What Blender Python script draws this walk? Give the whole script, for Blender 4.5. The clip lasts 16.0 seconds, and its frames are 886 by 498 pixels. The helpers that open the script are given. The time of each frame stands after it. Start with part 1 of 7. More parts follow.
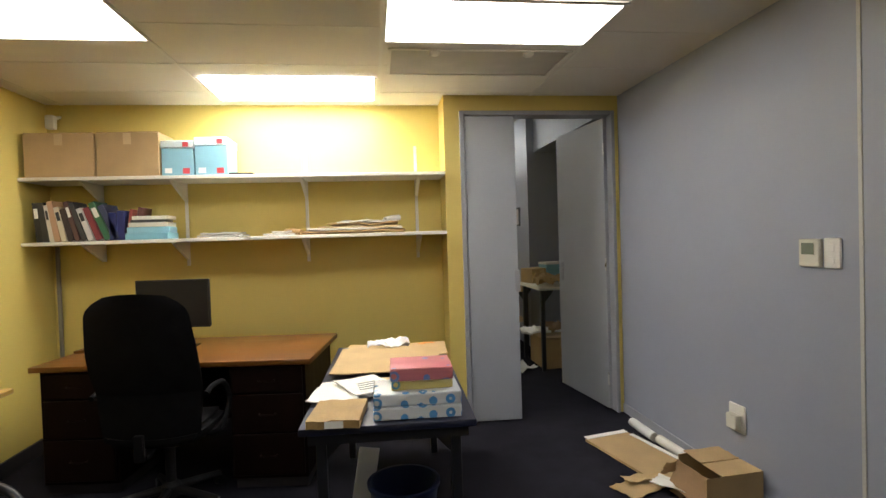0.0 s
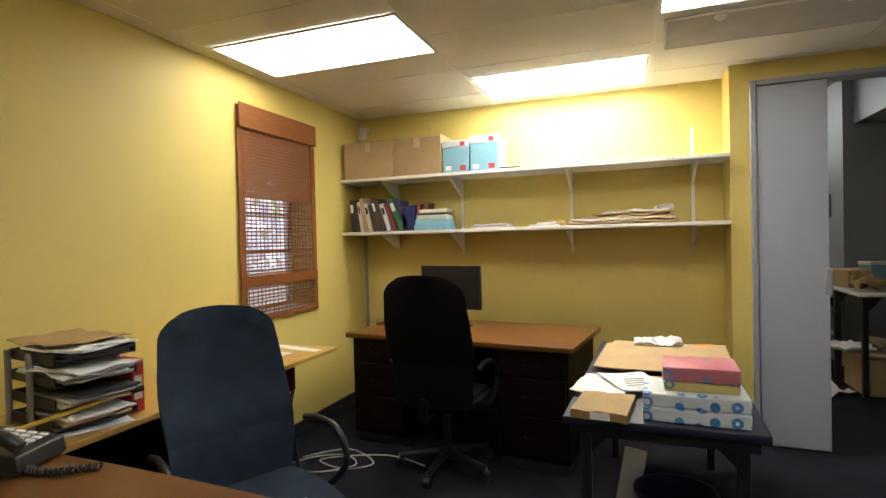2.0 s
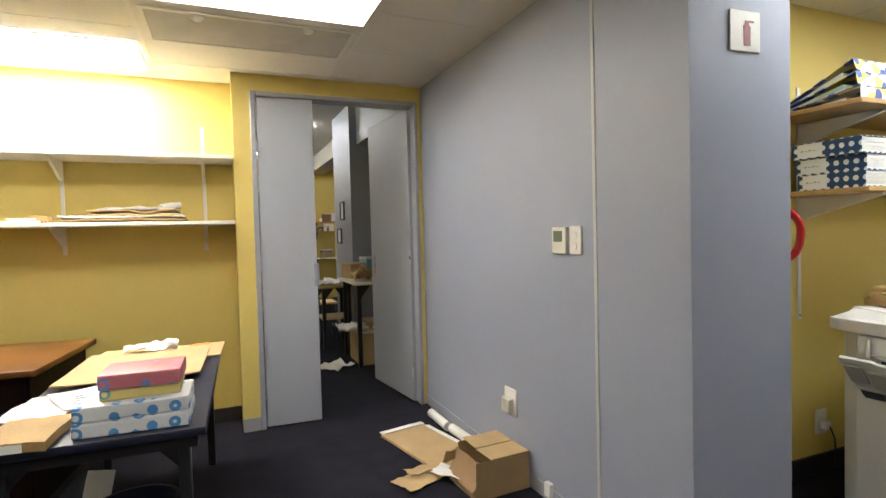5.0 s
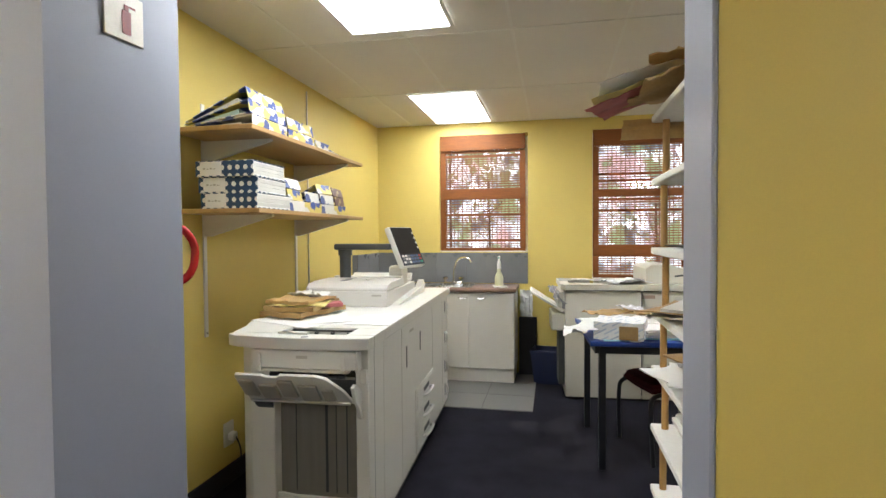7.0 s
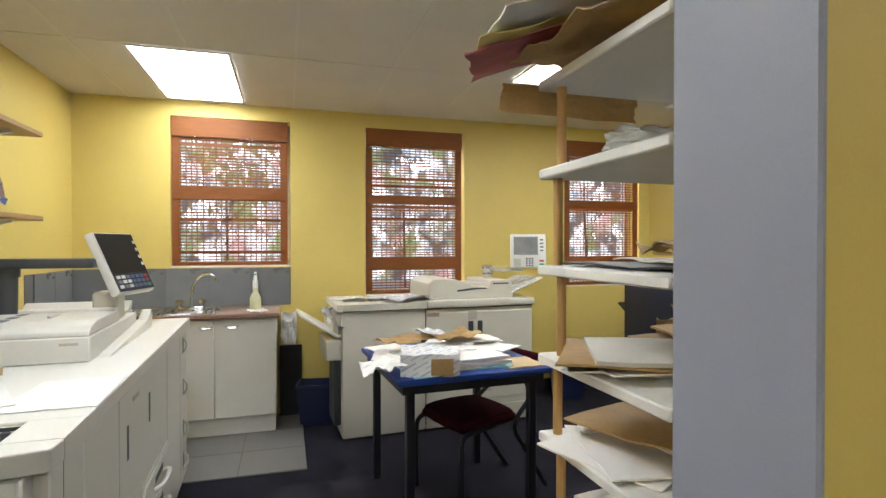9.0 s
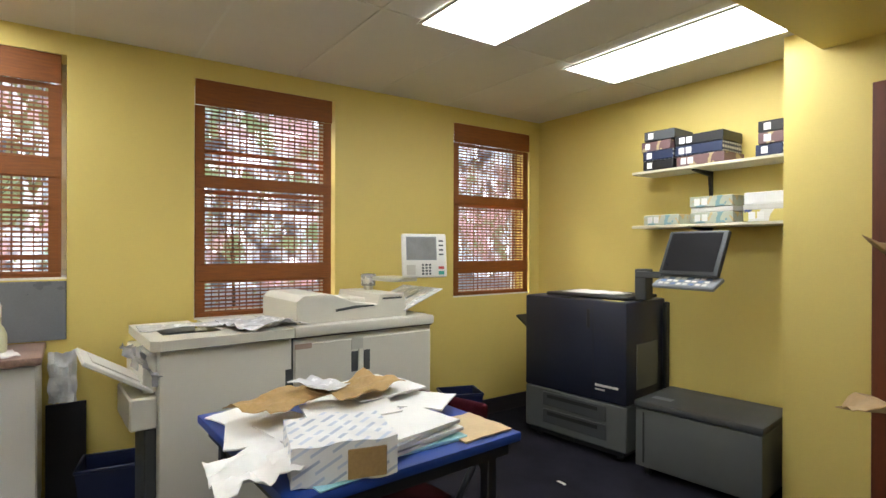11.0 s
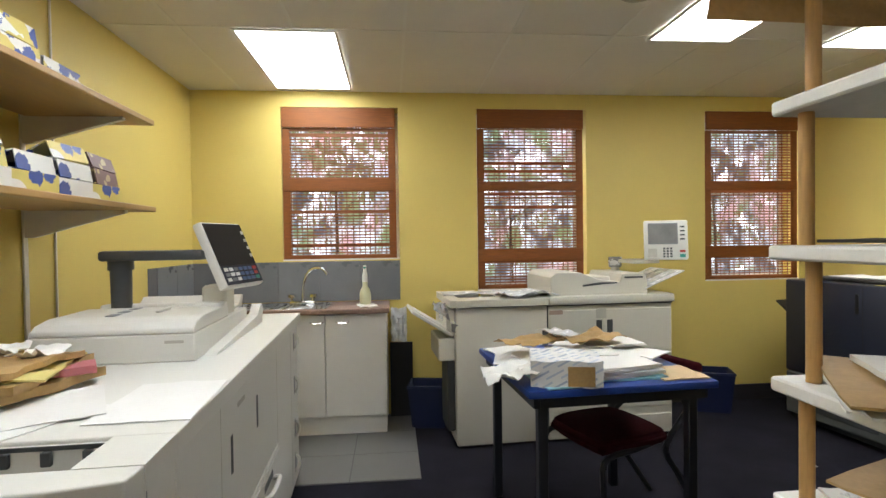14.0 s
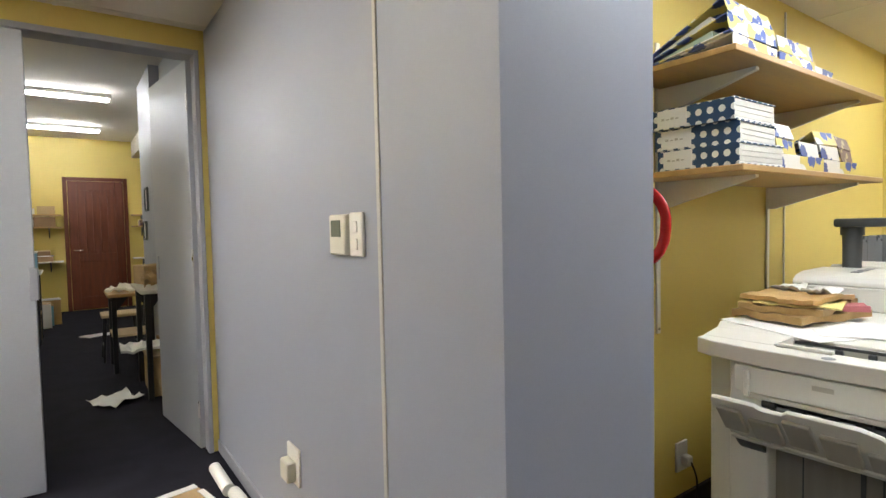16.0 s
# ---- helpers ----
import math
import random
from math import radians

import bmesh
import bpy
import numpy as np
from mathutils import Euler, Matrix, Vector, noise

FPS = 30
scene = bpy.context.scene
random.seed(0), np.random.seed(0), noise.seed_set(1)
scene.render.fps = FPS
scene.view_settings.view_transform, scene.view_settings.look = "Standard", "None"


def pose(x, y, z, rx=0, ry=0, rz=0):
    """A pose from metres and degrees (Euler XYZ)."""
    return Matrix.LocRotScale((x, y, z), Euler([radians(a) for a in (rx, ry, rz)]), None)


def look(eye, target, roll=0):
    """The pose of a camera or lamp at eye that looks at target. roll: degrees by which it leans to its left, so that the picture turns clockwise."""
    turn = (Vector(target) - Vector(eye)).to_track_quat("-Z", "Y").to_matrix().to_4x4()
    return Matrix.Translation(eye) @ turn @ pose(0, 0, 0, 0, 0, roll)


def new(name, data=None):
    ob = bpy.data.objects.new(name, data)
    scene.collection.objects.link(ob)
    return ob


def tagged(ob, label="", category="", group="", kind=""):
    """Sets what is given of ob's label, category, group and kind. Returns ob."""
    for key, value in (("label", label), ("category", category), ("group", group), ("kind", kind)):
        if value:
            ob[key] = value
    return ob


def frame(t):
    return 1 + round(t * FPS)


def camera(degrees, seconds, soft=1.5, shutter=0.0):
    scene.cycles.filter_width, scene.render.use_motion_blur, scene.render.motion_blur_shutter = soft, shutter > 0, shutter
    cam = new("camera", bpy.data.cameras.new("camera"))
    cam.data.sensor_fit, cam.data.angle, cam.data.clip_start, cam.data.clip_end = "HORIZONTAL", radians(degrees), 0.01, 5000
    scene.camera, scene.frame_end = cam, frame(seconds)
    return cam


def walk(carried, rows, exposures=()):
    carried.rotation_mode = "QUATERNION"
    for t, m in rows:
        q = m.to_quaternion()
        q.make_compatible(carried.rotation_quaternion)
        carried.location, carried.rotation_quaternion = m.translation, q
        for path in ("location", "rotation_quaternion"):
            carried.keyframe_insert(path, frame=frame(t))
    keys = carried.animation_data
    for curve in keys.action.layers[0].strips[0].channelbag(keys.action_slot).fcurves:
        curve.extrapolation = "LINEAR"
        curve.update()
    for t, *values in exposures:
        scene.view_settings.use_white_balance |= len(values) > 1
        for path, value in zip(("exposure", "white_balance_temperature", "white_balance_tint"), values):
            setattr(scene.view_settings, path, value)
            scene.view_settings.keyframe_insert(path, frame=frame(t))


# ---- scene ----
cam = camera(79.9, 16.0)
PATH = [
    (0, (-0.035, 0.044, 1.405), (0.221, 2.027, 1.36), -1.8),
    (0.5, (-0.028, 0.099, 1.389), (-0.189, 2.092, 1.358), -1.6),
    (1, (-0.058, 0.097, 1.395), (-0.488, 2.05, 1.365), -1.5),
    (1.5, (-0.087, 0.086, 1.386), (-0.688, 1.993, 1.356), -1.4),
    (2, (-0.068, 0.068, 1.364), (-0.76, 1.945, 1.334), -1.4),
    (2.5, (-0.017, 0.071, 1.351), (-0.738, 1.936, 1.319), -1.3),
    (3, (0.049, 0.081, 1.339), (-0.638, 1.959, 1.304), -1.4),
    (3.2, (0.088, 0.084, 1.332), (-0.553, 1.978, 1.296), -1.5),
    (5.3, (0.457, 0.082, 1.343), (1.536, 1.764, 1.271), -1.2),
    (5.5, (0.491, 0.102, 1.347), (1.768, 1.639, 1.271), -1.0),
    (6, (0.575, 0.129, 1.35), (2.21, 1.278, 1.282), -0.9),
    (6.5, (0.654, 0.137, 1.354), (2.501, 0.9, 1.29), -0.6),
    (7, (0.752, 0.148, 1.36), (2.709, 0.555, 1.305), -0.4),
    (7.5, (0.831, 0.182, 1.368), (2.823, 0.349, 1.325), -0.2),
    (8, (0.957, 0.291, 1.371), (2.956, 0.24, 1.343), -0.0),
    (8.5, (1.169, 0.396, 1.37), (3.136, 0.037, 1.347), 0.0),
    (9, (1.516, 0.415, 1.363), (3.434, -0.152, 1.344), 0.0),
    (11.3, (2.648, 0.353, 1.351), (4.248, -0.848, 1.348), 0.2),
    (11.5, (2.658, 0.36, 1.352), (4.233, -0.872, 1.349), 0.2),
    (12, (2.622, 0.41, 1.341), (4.155, -0.875, 1.34), -0.0),
    (12.5, (2.483, 0.458, 1.348), (4.013, -0.83, 1.345), -0.1),
    (13, (2.278, 0.486, 1.339), (3.903, -0.68, 1.332), -0.3),
    (13.5, (2.075, 0.455, 1.322), (3.934, -0.283, 1.308), -0.6),
    (14, (1.888, 0.442, 1.327), (3.878, 0.251, 1.293), -0.8),
    (14.5, (1.706, 0.444, 1.327), (3.688, 0.709, 1.283), -0.9),
    (15, (1.481, 0.451, 1.325), (3.339, 1.189, 1.275), -0.9),
    (15.5, (1.284, 0.488, 1.309), (2.854, 1.725, 1.249), -1.2),
    (16, (1.169, 0.626, 1.307), (2.324, 2.256, 1.219), -1.2),
]
walk(cam, [(t, look(eye, target, roll)) for t, eye, target, roll in PATH],
     [(0.0, -0.1), (3.2, -0.15), (5.3, 0.58), (6.5, 0.5), (7.5, 0.6), (9.0, 0.4), (11.5, 0.25), (13.0, 0.25), (14.5, 0.15), (15.0, 0.42), (15.5, 0.35), (16.0, 0.65)])

# ---- world, light ----
world = bpy.data.worlds.new("sky")
scene.world = world
world.use_nodes = True
wn, wl = world.node_tree.nodes, world.node_tree.links
sky = wn.new("ShaderNodeTexSky")
sky.sky_type, sky.sun_disc = "NISHITA", False
sky.sun_elevation, sky.sun_rotation = radians(42.9), radians(68.2)
wl.new(sky.outputs["Color"], wn["Background"].inputs["Color"])
wn["Background"].inputs["Strength"].default_value = 0.15
sun = new("sun", bpy.data.lights.new("sun", "SUN"))
sun.data.energy, sun.data.angle, sun.data.color = 5.0, radians(0.5), (1.0, 0.95, 0.86)
sun.matrix_world = look((20, 8, 20), (0, 0, 0))
PANEL = 12.0    # strength of the ceiling panels
TUBE = 62.0    # strength of the bare tubes in the far room

# ---- materials ----


def shader(name, color, rough=0.5, metal=0.0, vary=0.12, scale=6.0, bump=0.0, fine=120.0, stain=0.0, spec=0.5, each=0.0, fibre=None):
    """A surface: base colour varied at two scales, with fine relief; each: spread from piece to piece; fibre: stretch of the grain."""
    m = bpy.data.materials.new(name)
    m.use_nodes = True
    n, l = m.node_tree.nodes, m.node_tree.links
    b = n["Principled BSDF"]
    b.inputs["Roughness"].default_value, b.inputs["Metallic"].default_value = rough, metal
    b.inputs["Specular IOR Level"].default_value = spec
    co = n.new("ShaderNodeTexCoord")
    mp = n.new("ShaderNodeMapping")
    mp.inputs["Scale"].default_value = fibre or (1, 1, 1)
    l.new(co.outputs["Object"], mp.inputs["Vector"])
    big = n.new("ShaderNodeTexNoise")
    big.inputs["Scale"].default_value, big.inputs["Detail"].default_value = scale, 6
    small = n.new("ShaderNodeTexNoise")
    small.inputs["Scale"].default_value, small.inputs["Detail"].default_value = fine, 4
    l.new(mp.outputs[0], big.inputs["Vector"])
    l.new(mp.outputs[0], small.inputs["Vector"])
    mix = n.new("ShaderNodeMath")
    mix.operation = "MULTIPLY_ADD"
    l.new(small.outputs["Fac"], mix.inputs[0])
    mix.inputs[1].default_value = 0.5
    l.new(big.outputs["Fac"], mix.inputs[2])
    ramp = n.new("ShaderNodeMapRange")
    ramp.inputs["From Min"].default_value, ramp.inputs["From Max"].default_value = 0.45, 1.05
    ramp.inputs["To Min"].default_value, ramp.inputs["To Max"].default_value = 1 - vary, 1 + vary
    l.new(mix.outputs[0], ramp.inputs["Value"])
    hsv = n.new("ShaderNodeHueSaturation")
    hsv.inputs["Color"].default_value = (*color, 1)
    if each:
        info = n.new("ShaderNodeObjectInfo")
        ev = n.new("ShaderNodeMapRange")
        ev.inputs["To Min"].default_value, ev.inputs["To Max"].default_value = 1 - each, 1 + each
        l.new(info.outputs["Random"], ev.inputs["Value"])
        mul = n.new("ShaderNodeMath")
        mul.operation = "MULTIPLY"
        l.new(ramp.outputs[0], mul.inputs[0])
        l.new(ev.outputs[0], mul.inputs[1])
        l.new(mul.outputs[0], hsv.inputs["Value"])
    else:
        l.new(ramp.outputs[0], hsv.inputs["Value"])
    out = hsv.outputs[0]
    if stain:
        st = n.new("ShaderNodeTexNoise")
        st.inputs["Scale"].default_value, st.inputs["Detail"].default_value = 1.7, 8
        st.inputs["Roughness"].default_value = 0.7
        l.new(co.outputs["Object"], st.inputs["Vector"])
        sr = n.new("ShaderNodeMapRange")
        sr.inputs["From Min"].default_value, sr.inputs["From Max"].default_value = 0.56, 0.75
        sr.inputs["To Max"].default_value = stain
        l.new(st.outputs["Fac"], sr.inputs["Value"])
        mx = n.new("ShaderNodeMix")
        mx.data_type = "RGBA"
        mx.inputs["B"].default_value = (*[c * 0.62 for c in color], 1)
        l.new(sr.outputs[0], mx.inputs["Factor"])
        l.new(out, mx.inputs["A"])
        out = mx.outputs["Result"]
    l.new(out, b.inputs["Base Color"])
    rv = n.new("ShaderNodeMapRange")
    rv.inputs["To Min"].default_value, rv.inputs["To Max"].default_value = max(0.02, rough - 0.1), min(1, rough + 0.1)
    l.new(big.outputs["Fac"], rv.inputs["Value"])
    l.new(rv.outputs[0], b.inputs["Roughness"])
    if bump:
        bp = n.new("ShaderNodeBump")
        bp.inputs["Strength"].default_value, bp.inputs["Distance"].default_value = bump, 0.002
        l.new(small.outputs["Fac"], bp.inputs["Height"])
        l.new(bp.outputs[0], b.inputs["Normal"])
    return m


def glow(name, color, strength):
    m = bpy.data.materials.new(name)
    m.use_nodes = True
    b = m.node_tree.nodes["Principled BSDF"]
    b.inputs["Base Color"].default_value = (0.8, 0.8, 0.8, 1)
    b.inputs["Emission Color"].default_value = (*color, 1)
    b.inputs["Emission Strength"].default_value = strength
    return m


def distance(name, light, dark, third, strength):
    """A plain distance outside the windows; its soft patches emit light as stand-in daylight."""
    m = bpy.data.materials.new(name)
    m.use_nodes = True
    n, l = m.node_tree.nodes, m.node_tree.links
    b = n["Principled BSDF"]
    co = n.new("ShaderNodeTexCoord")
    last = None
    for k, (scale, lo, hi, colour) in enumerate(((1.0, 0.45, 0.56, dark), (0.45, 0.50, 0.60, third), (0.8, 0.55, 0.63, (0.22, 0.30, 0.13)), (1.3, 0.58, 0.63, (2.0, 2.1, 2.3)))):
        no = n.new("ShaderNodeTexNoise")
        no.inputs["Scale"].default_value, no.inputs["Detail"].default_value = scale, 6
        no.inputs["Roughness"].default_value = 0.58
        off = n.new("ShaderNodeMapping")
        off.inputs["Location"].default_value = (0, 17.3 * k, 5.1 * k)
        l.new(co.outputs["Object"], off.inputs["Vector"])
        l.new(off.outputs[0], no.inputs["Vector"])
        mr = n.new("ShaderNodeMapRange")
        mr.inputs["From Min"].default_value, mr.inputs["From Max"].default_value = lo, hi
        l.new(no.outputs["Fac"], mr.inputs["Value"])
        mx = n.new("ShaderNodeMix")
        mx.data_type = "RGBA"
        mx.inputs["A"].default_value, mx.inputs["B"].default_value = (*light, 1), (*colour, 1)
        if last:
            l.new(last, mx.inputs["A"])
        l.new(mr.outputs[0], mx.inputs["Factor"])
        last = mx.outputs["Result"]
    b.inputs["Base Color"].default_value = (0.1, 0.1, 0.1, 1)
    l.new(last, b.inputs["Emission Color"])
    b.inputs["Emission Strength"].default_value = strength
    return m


def ringed(name, ground, ink, pitch, r0, r1):
    """Printed paper with scattered rings."""
    m = shader(name, ground, 0.4, vary=0.06)
    n, l = m.node_tree.nodes, m.node_tree.links
    b = n["Principled BSDF"]
    co = n.new("ShaderNodeTexCoord")
    vo = n.new("ShaderNodeTexVoronoi")
    vo.inputs["Scale"].default_value, vo.inputs["Randomness"].default_value = 1 / pitch, 0.35
    l.new(co.outputs["Object"], vo.inputs["Vector"])
    a, c, mu = (n.new("ShaderNodeMath") for _ in range(3))
    a.operation, c.operation, mu.operation = "GREATER_THAN", "LESS_THAN", "MULTIPLY"
    a.inputs[1].default_value, c.inputs[1].default_value = r0 / pitch, r1 / pitch
    l.new(vo.outputs["Distance"], a.inputs[0])
    l.new(vo.outputs["Distance"], c.inputs[0])
    l.new(a.outputs[0], mu.inputs[0])
    l.new(c.outputs[0], mu.inputs[1])
    mx = n.new("ShaderNodeMix")
    mx.data_type = "RGBA"
    mx.inputs["A"].default_value, mx.inputs["B"].default_value = (*ground, 1), (*ink, 1)
    l.new(mu.outputs[0], mx.inputs["Factor"])
    l.new(mx.outputs["Result"], b.inputs["Base Color"])
    return m


def flowered(name, ground, patch, bloom, pitch):
    """Printed paper: soft patches of a second colour under scattered round blooms."""
    m = blotched(name, ground, patch, 9, 0.52)
    n, l = m.node_tree.nodes, m.node_tree.links
    b = n["Principled BSDF"]
    under = b.inputs["Base Color"].links[0].from_socket
    co = n.new("ShaderNodeTexCoord")
    vo = n.new("ShaderNodeTexVoronoi")
    vo.inputs["Scale"].default_value, vo.inputs["Randomness"].default_value = 1 / pitch, 0.8
    l.new(co.outputs["Object"], vo.inputs["Vector"])
    no = n.new("ShaderNodeTexNoise")
    no.inputs["Scale"].default_value = 90
    l.new(co.outputs["Object"], no.inputs["Vector"])
    ad = n.new("ShaderNodeMath")
    ad.operation = "MULTIPLY_ADD"
    l.new(no.outputs["Fac"], ad.inputs[0])
    ad.inputs[1].default_value = 0.35
    l.new(vo.outputs["Distance"], ad.inputs[2])
    lt = n.new("ShaderNodeMath")
    lt.operation = "LESS_THAN"
    lt.inputs[1].default_value = 0.57
    l.new(ad.outputs[0], lt.inputs[0])
    mx = n.new("ShaderNodeMix")
    mx.data_type = "RGBA"
    mx.inputs["B"].default_value = (*bloom, 1)
    l.new(under, mx.inputs["A"])
    l.new(lt.outputs[0], mx.inputs["Factor"])
    l.new(mx.outputs["Result"], b.inputs["Base Color"])
    return m


def clear(name, color=(1, 1, 1), rough=0.02, alpha=1.0):
    m = bpy.data.materials.new(name)
    m.use_nodes = True
    b = m.node_tree.nodes["Principled BSDF"]
    b.inputs["Base Color"].default_value = (*color, 1)
    b.inputs["Roughness"].default_value, b.inputs["Transmission Weight"].default_value = rough, 1.0
    b.inputs["IOR"].default_value, b.inputs["Alpha"].default_value = 1.45, alpha
    return m


def woven(name, color, through_light):
    """Thin reed: part of the light passes."""
    m = shader(name, color, 0.6, vary=0.3, scale=9, fine=60, bump=0.3, fibre=(1, 1, 14))
    n, l = m.node_tree.nodes, m.node_tree.links
    b, o = n["Principled BSDF"], n["Material Output"]
    tr = n.new("ShaderNodeBsdfTranslucent")
    tr.inputs["Color"].default_value = (color[0] * 1.6, color[1] * 1.3, color[2] * 1.2, 1)
    mx = n.new("ShaderNodeMixShader")
    mx.inputs[0].default_value = through_light
    l.new(b.outputs[0], mx.inputs[1])
    l.new(tr.outputs[0], mx.inputs[2])
    l.new(mx.outputs[0], o.inputs["Surface"])
    return m


def dotted(name, ground, dots, pitch, radius, rough=0.45):
    """Printed paper with a regular field of round dots."""
    m = shader(name, ground, rough, vary=0.1)
    n, l = m.node_tree.nodes, m.node_tree.links
    b = n["Principled BSDF"]
    co = n.new("ShaderNodeTexCoord")
    vo = n.new("ShaderNodeTexVoronoi")
    vo.inputs["Scale"].default_value, vo.inputs["Randomness"].default_value = 1 / pitch, 0.0
    l.new(co.outputs["Object"], vo.inputs["Vector"])
    lt = n.new("ShaderNodeMath")
    lt.operation = "LESS_THAN"
    lt.inputs[1].default_value = radius / pitch
    l.new(vo.outputs["Distance"], lt.inputs[0])
    mx = n.new("ShaderNodeMix")
    mx.data_type = "RGBA"
    mx.inputs["A"].default_value, mx.inputs["B"].default_value = (*ground, 1), (*dots, 1)
    l.new(lt.outputs[0], mx.inputs["Factor"])
    l.new(mx.outputs["Result"], b.inputs["Base Color"])
    return m


def blotched(name, ground, ink, scale, amount=0.5, third=None):
    """Printed paper with irregular patches of a second (and third) ink."""
    m = shader(name, ground, 0.5, vary=0.08)
    n, l = m.node_tree.nodes, m.node_tree.links
    b = n["Principled BSDF"]
    co = n.new("ShaderNodeTexCoord")
    last = None
    for k, colour in enumerate([ink] + ([third] if third else [])):
        vo = n.new("ShaderNodeTexNoise")
        vo.inputs["Scale"].default_value, vo.inputs["Detail"].default_value = scale * (1 + 0.4 * k), 1.5
        off = n.new("ShaderNodeMapping")
        off.inputs["Location"].default_value = (3.1 * k, 1.7 * k, 0)
        l.new(co.outputs["Object"], off.inputs["Vector"])
        l.new(off.outputs[0], vo.inputs["Vector"])
        gt = n.new("ShaderNodeMath")
        gt.operation = "GREATER_THAN"
        gt.inputs[1].default_value = amount + 0.07 * k
        l.new(vo.outputs["Fac"], gt.inputs[0])
        mx = n.new("ShaderNodeMix")
        mx.data_type = "RGBA"
        mx.inputs["A"].default_value, mx.inputs["B"].default_value = (*ground, 1), (*colour, 1)
        if last:
            l.new(last, mx.inputs["A"])
        l.new(gt.outputs[0], mx.inputs["Factor"])
        last = mx.outputs["Result"]
    l.new(last, b.inputs["Base Color"])
    return m


YELLOW = shader("yellow_wall_paint", (0.640, 0.505, 0.142), 0.55, vary=0.05, scale=1.4, bump=0.12, fine=220, stain=0.12)
GREY = shader("grey_vinyl_partition", (0.277, 0.295, 0.362), 0.5, vary=0.05, scale=2.0, bump=0.15, fine=300, stain=0.1)
DOORGREY = shader("grey_door_paint", (0.36, 0.38, 0.43), 0.4, vary=0.05, scale=3, bump=0.06, stain=0.1)
CEIL = shader("ceiling_board", (0.66, 0.63, 0.57), 0.9, vary=0.04, scale=2.5, bump=0.25, fine=160, stain=0.1)
STRIP = shader("pale_joint_strip", (0.46, 0.45, 0.42), 0.5, vary=0.15, scale=3)
TBAR = shader("ceiling_bar_white", (0.66, 0.64, 0.58), 0.5, vary=0.03)
CARPET = shader("blue_grey_carpet", (0.0185, 0.018, 0.0245), 0.95, vary=0.3, scale=5, bump=0.9, fine=420, stain=0.25, spec=0.05)
SKIRT = shader("dark_skirting", (0.03, 0.026, 0.03), 0.5, vary=0.15)
FRAMEGREY = shader("grey_steel_frame", (0.30, 0.31, 0.35), 0.4, vary=0.06)
TILE = shader("grey_ceramic_tile", (0.17, 0.18, 0.19), 0.3, vary=0.12, scale=5, each=0.08)
FLOORTILE = shader("pale_grey_floor_tile", (0.150, 0.148, 0.140), 0.42, vary=0.1, scale=6, each=0.06, stain=0.3)
GROUT = shader("grout", (0.12, 0.12, 0.12), 0.9)
BLIND = woven("red_brown_reed", (0.27, 0.110, 0.042), 0.42)
BLINDSOLID = woven("red_brown_reed_folded", (0.235, 0.072, 0.010), 0.15)
CORD = shader("dark_cord", (0.20, 0.11, 0.09), 0.8)
WINFRAME = shader("white_window_frame", (0.7, 0.68, 0.64), 0.4)
GLASS = clear("window_glass")
BROWNDOOR = shader("red_brown_wood", (0.115, 0.027, 0.008), 0.45, vary=0.3, scale=4, fibre=(6, 6, 0.6), fine=40)
DARKWOOD = shader("dark_stained_desk_wood", (0.140, 0.054, 0.011), 0.36, spec=0.35, vary=0.3, scale=3, fibre=(0.8, 8, 8), fine=45, bump=0.05)
# Dark brown sides, taken near black with the shade beneath the desk tops.
DARKPED = shader("shaded_desk_sides", (0.008, 0.0028, 0.0018), 0.55, spec=0.12, vary=0.3, scale=3, fibre=(6, 6, 0.8), fine=40)
PINE = shader("honey_wood_top", (0.46, 0.27, 0.062), 0.35, vary=0.2, scale=3, fibre=(8, 0.8, 8), fine=45, bump=0.05)
SHELFWOOD = shader("oak_veneer_shelf", (0.42, 0.255, 0.095), 0.42, vary=0.2, scale=3, fibre=(0.8, 8, 8), fine=45, bump=0.06)
DOWEL = shader("pale_dowel_wood", (0.44, 0.255, 0.09), 0.5, vary=0.2, scale=5, fibre=(10, 10, 0.7), fine=40, bump=0.1)
WHITE = shader("white_melamine", (0.72, 0.70, 0.65), 0.4, vary=0.04, scale=3, stain=0.06)
RACKWHITE = shader("white_rack_board", (0.70, 0.69, 0.65), 0.55, vary=0.07, scale=5, bump=0.2, fine=80, stain=0.15)
CREAM = shader("cream_plastic", (0.60, 0.575, 0.49), 0.45, vary=0.04, scale=3, bump=0.05, fine=300, stain=0.08)
# Cream with shade put into it for ribs, lips and wells; prints use it too.
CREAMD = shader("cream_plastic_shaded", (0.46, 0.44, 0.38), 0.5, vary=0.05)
OFFWHITE = shader("off_white_plastic", (0.68, 0.67, 0.62), 0.42, vary=0.04, scale=3, bump=0.05, fine=300, stain=0.08)
NAVY = shader("blue_black_plastic", (0.012, 0.016, 0.034), 0.4, vary=0.15, scale=4, bump=0.05, fine=300)
CHARCOAL = shader("charcoal_plastic", (0.055, 0.06, 0.062), 0.5, vary=0.1, scale=4, bump=0.1, fine=250, stain=0.1)
MIDGREY = shader("mid_grey_plastic", (0.100, 0.108, 0.104), 0.5, vary=0.1, scale=4, bump=0.1, fine=250, stain=0.12)
BLACK = shader("black_plastic", (0.012, 0.012, 0.013), 0.45, vary=0.15)
SCREEN = shader("screen_glass", (0.014, 0.014, 0.016), 0.32, vary=0.05, spec=0.3)
STEEL = shader("brushed_steel", (0.55, 0.55, 0.54), 0.28, 1.0, vary=0.08, fibre=(1, 12, 1))
CHROME = shader("chrome", (0.7, 0.7, 0.7), 0.12, 1.0, vary=0.03)
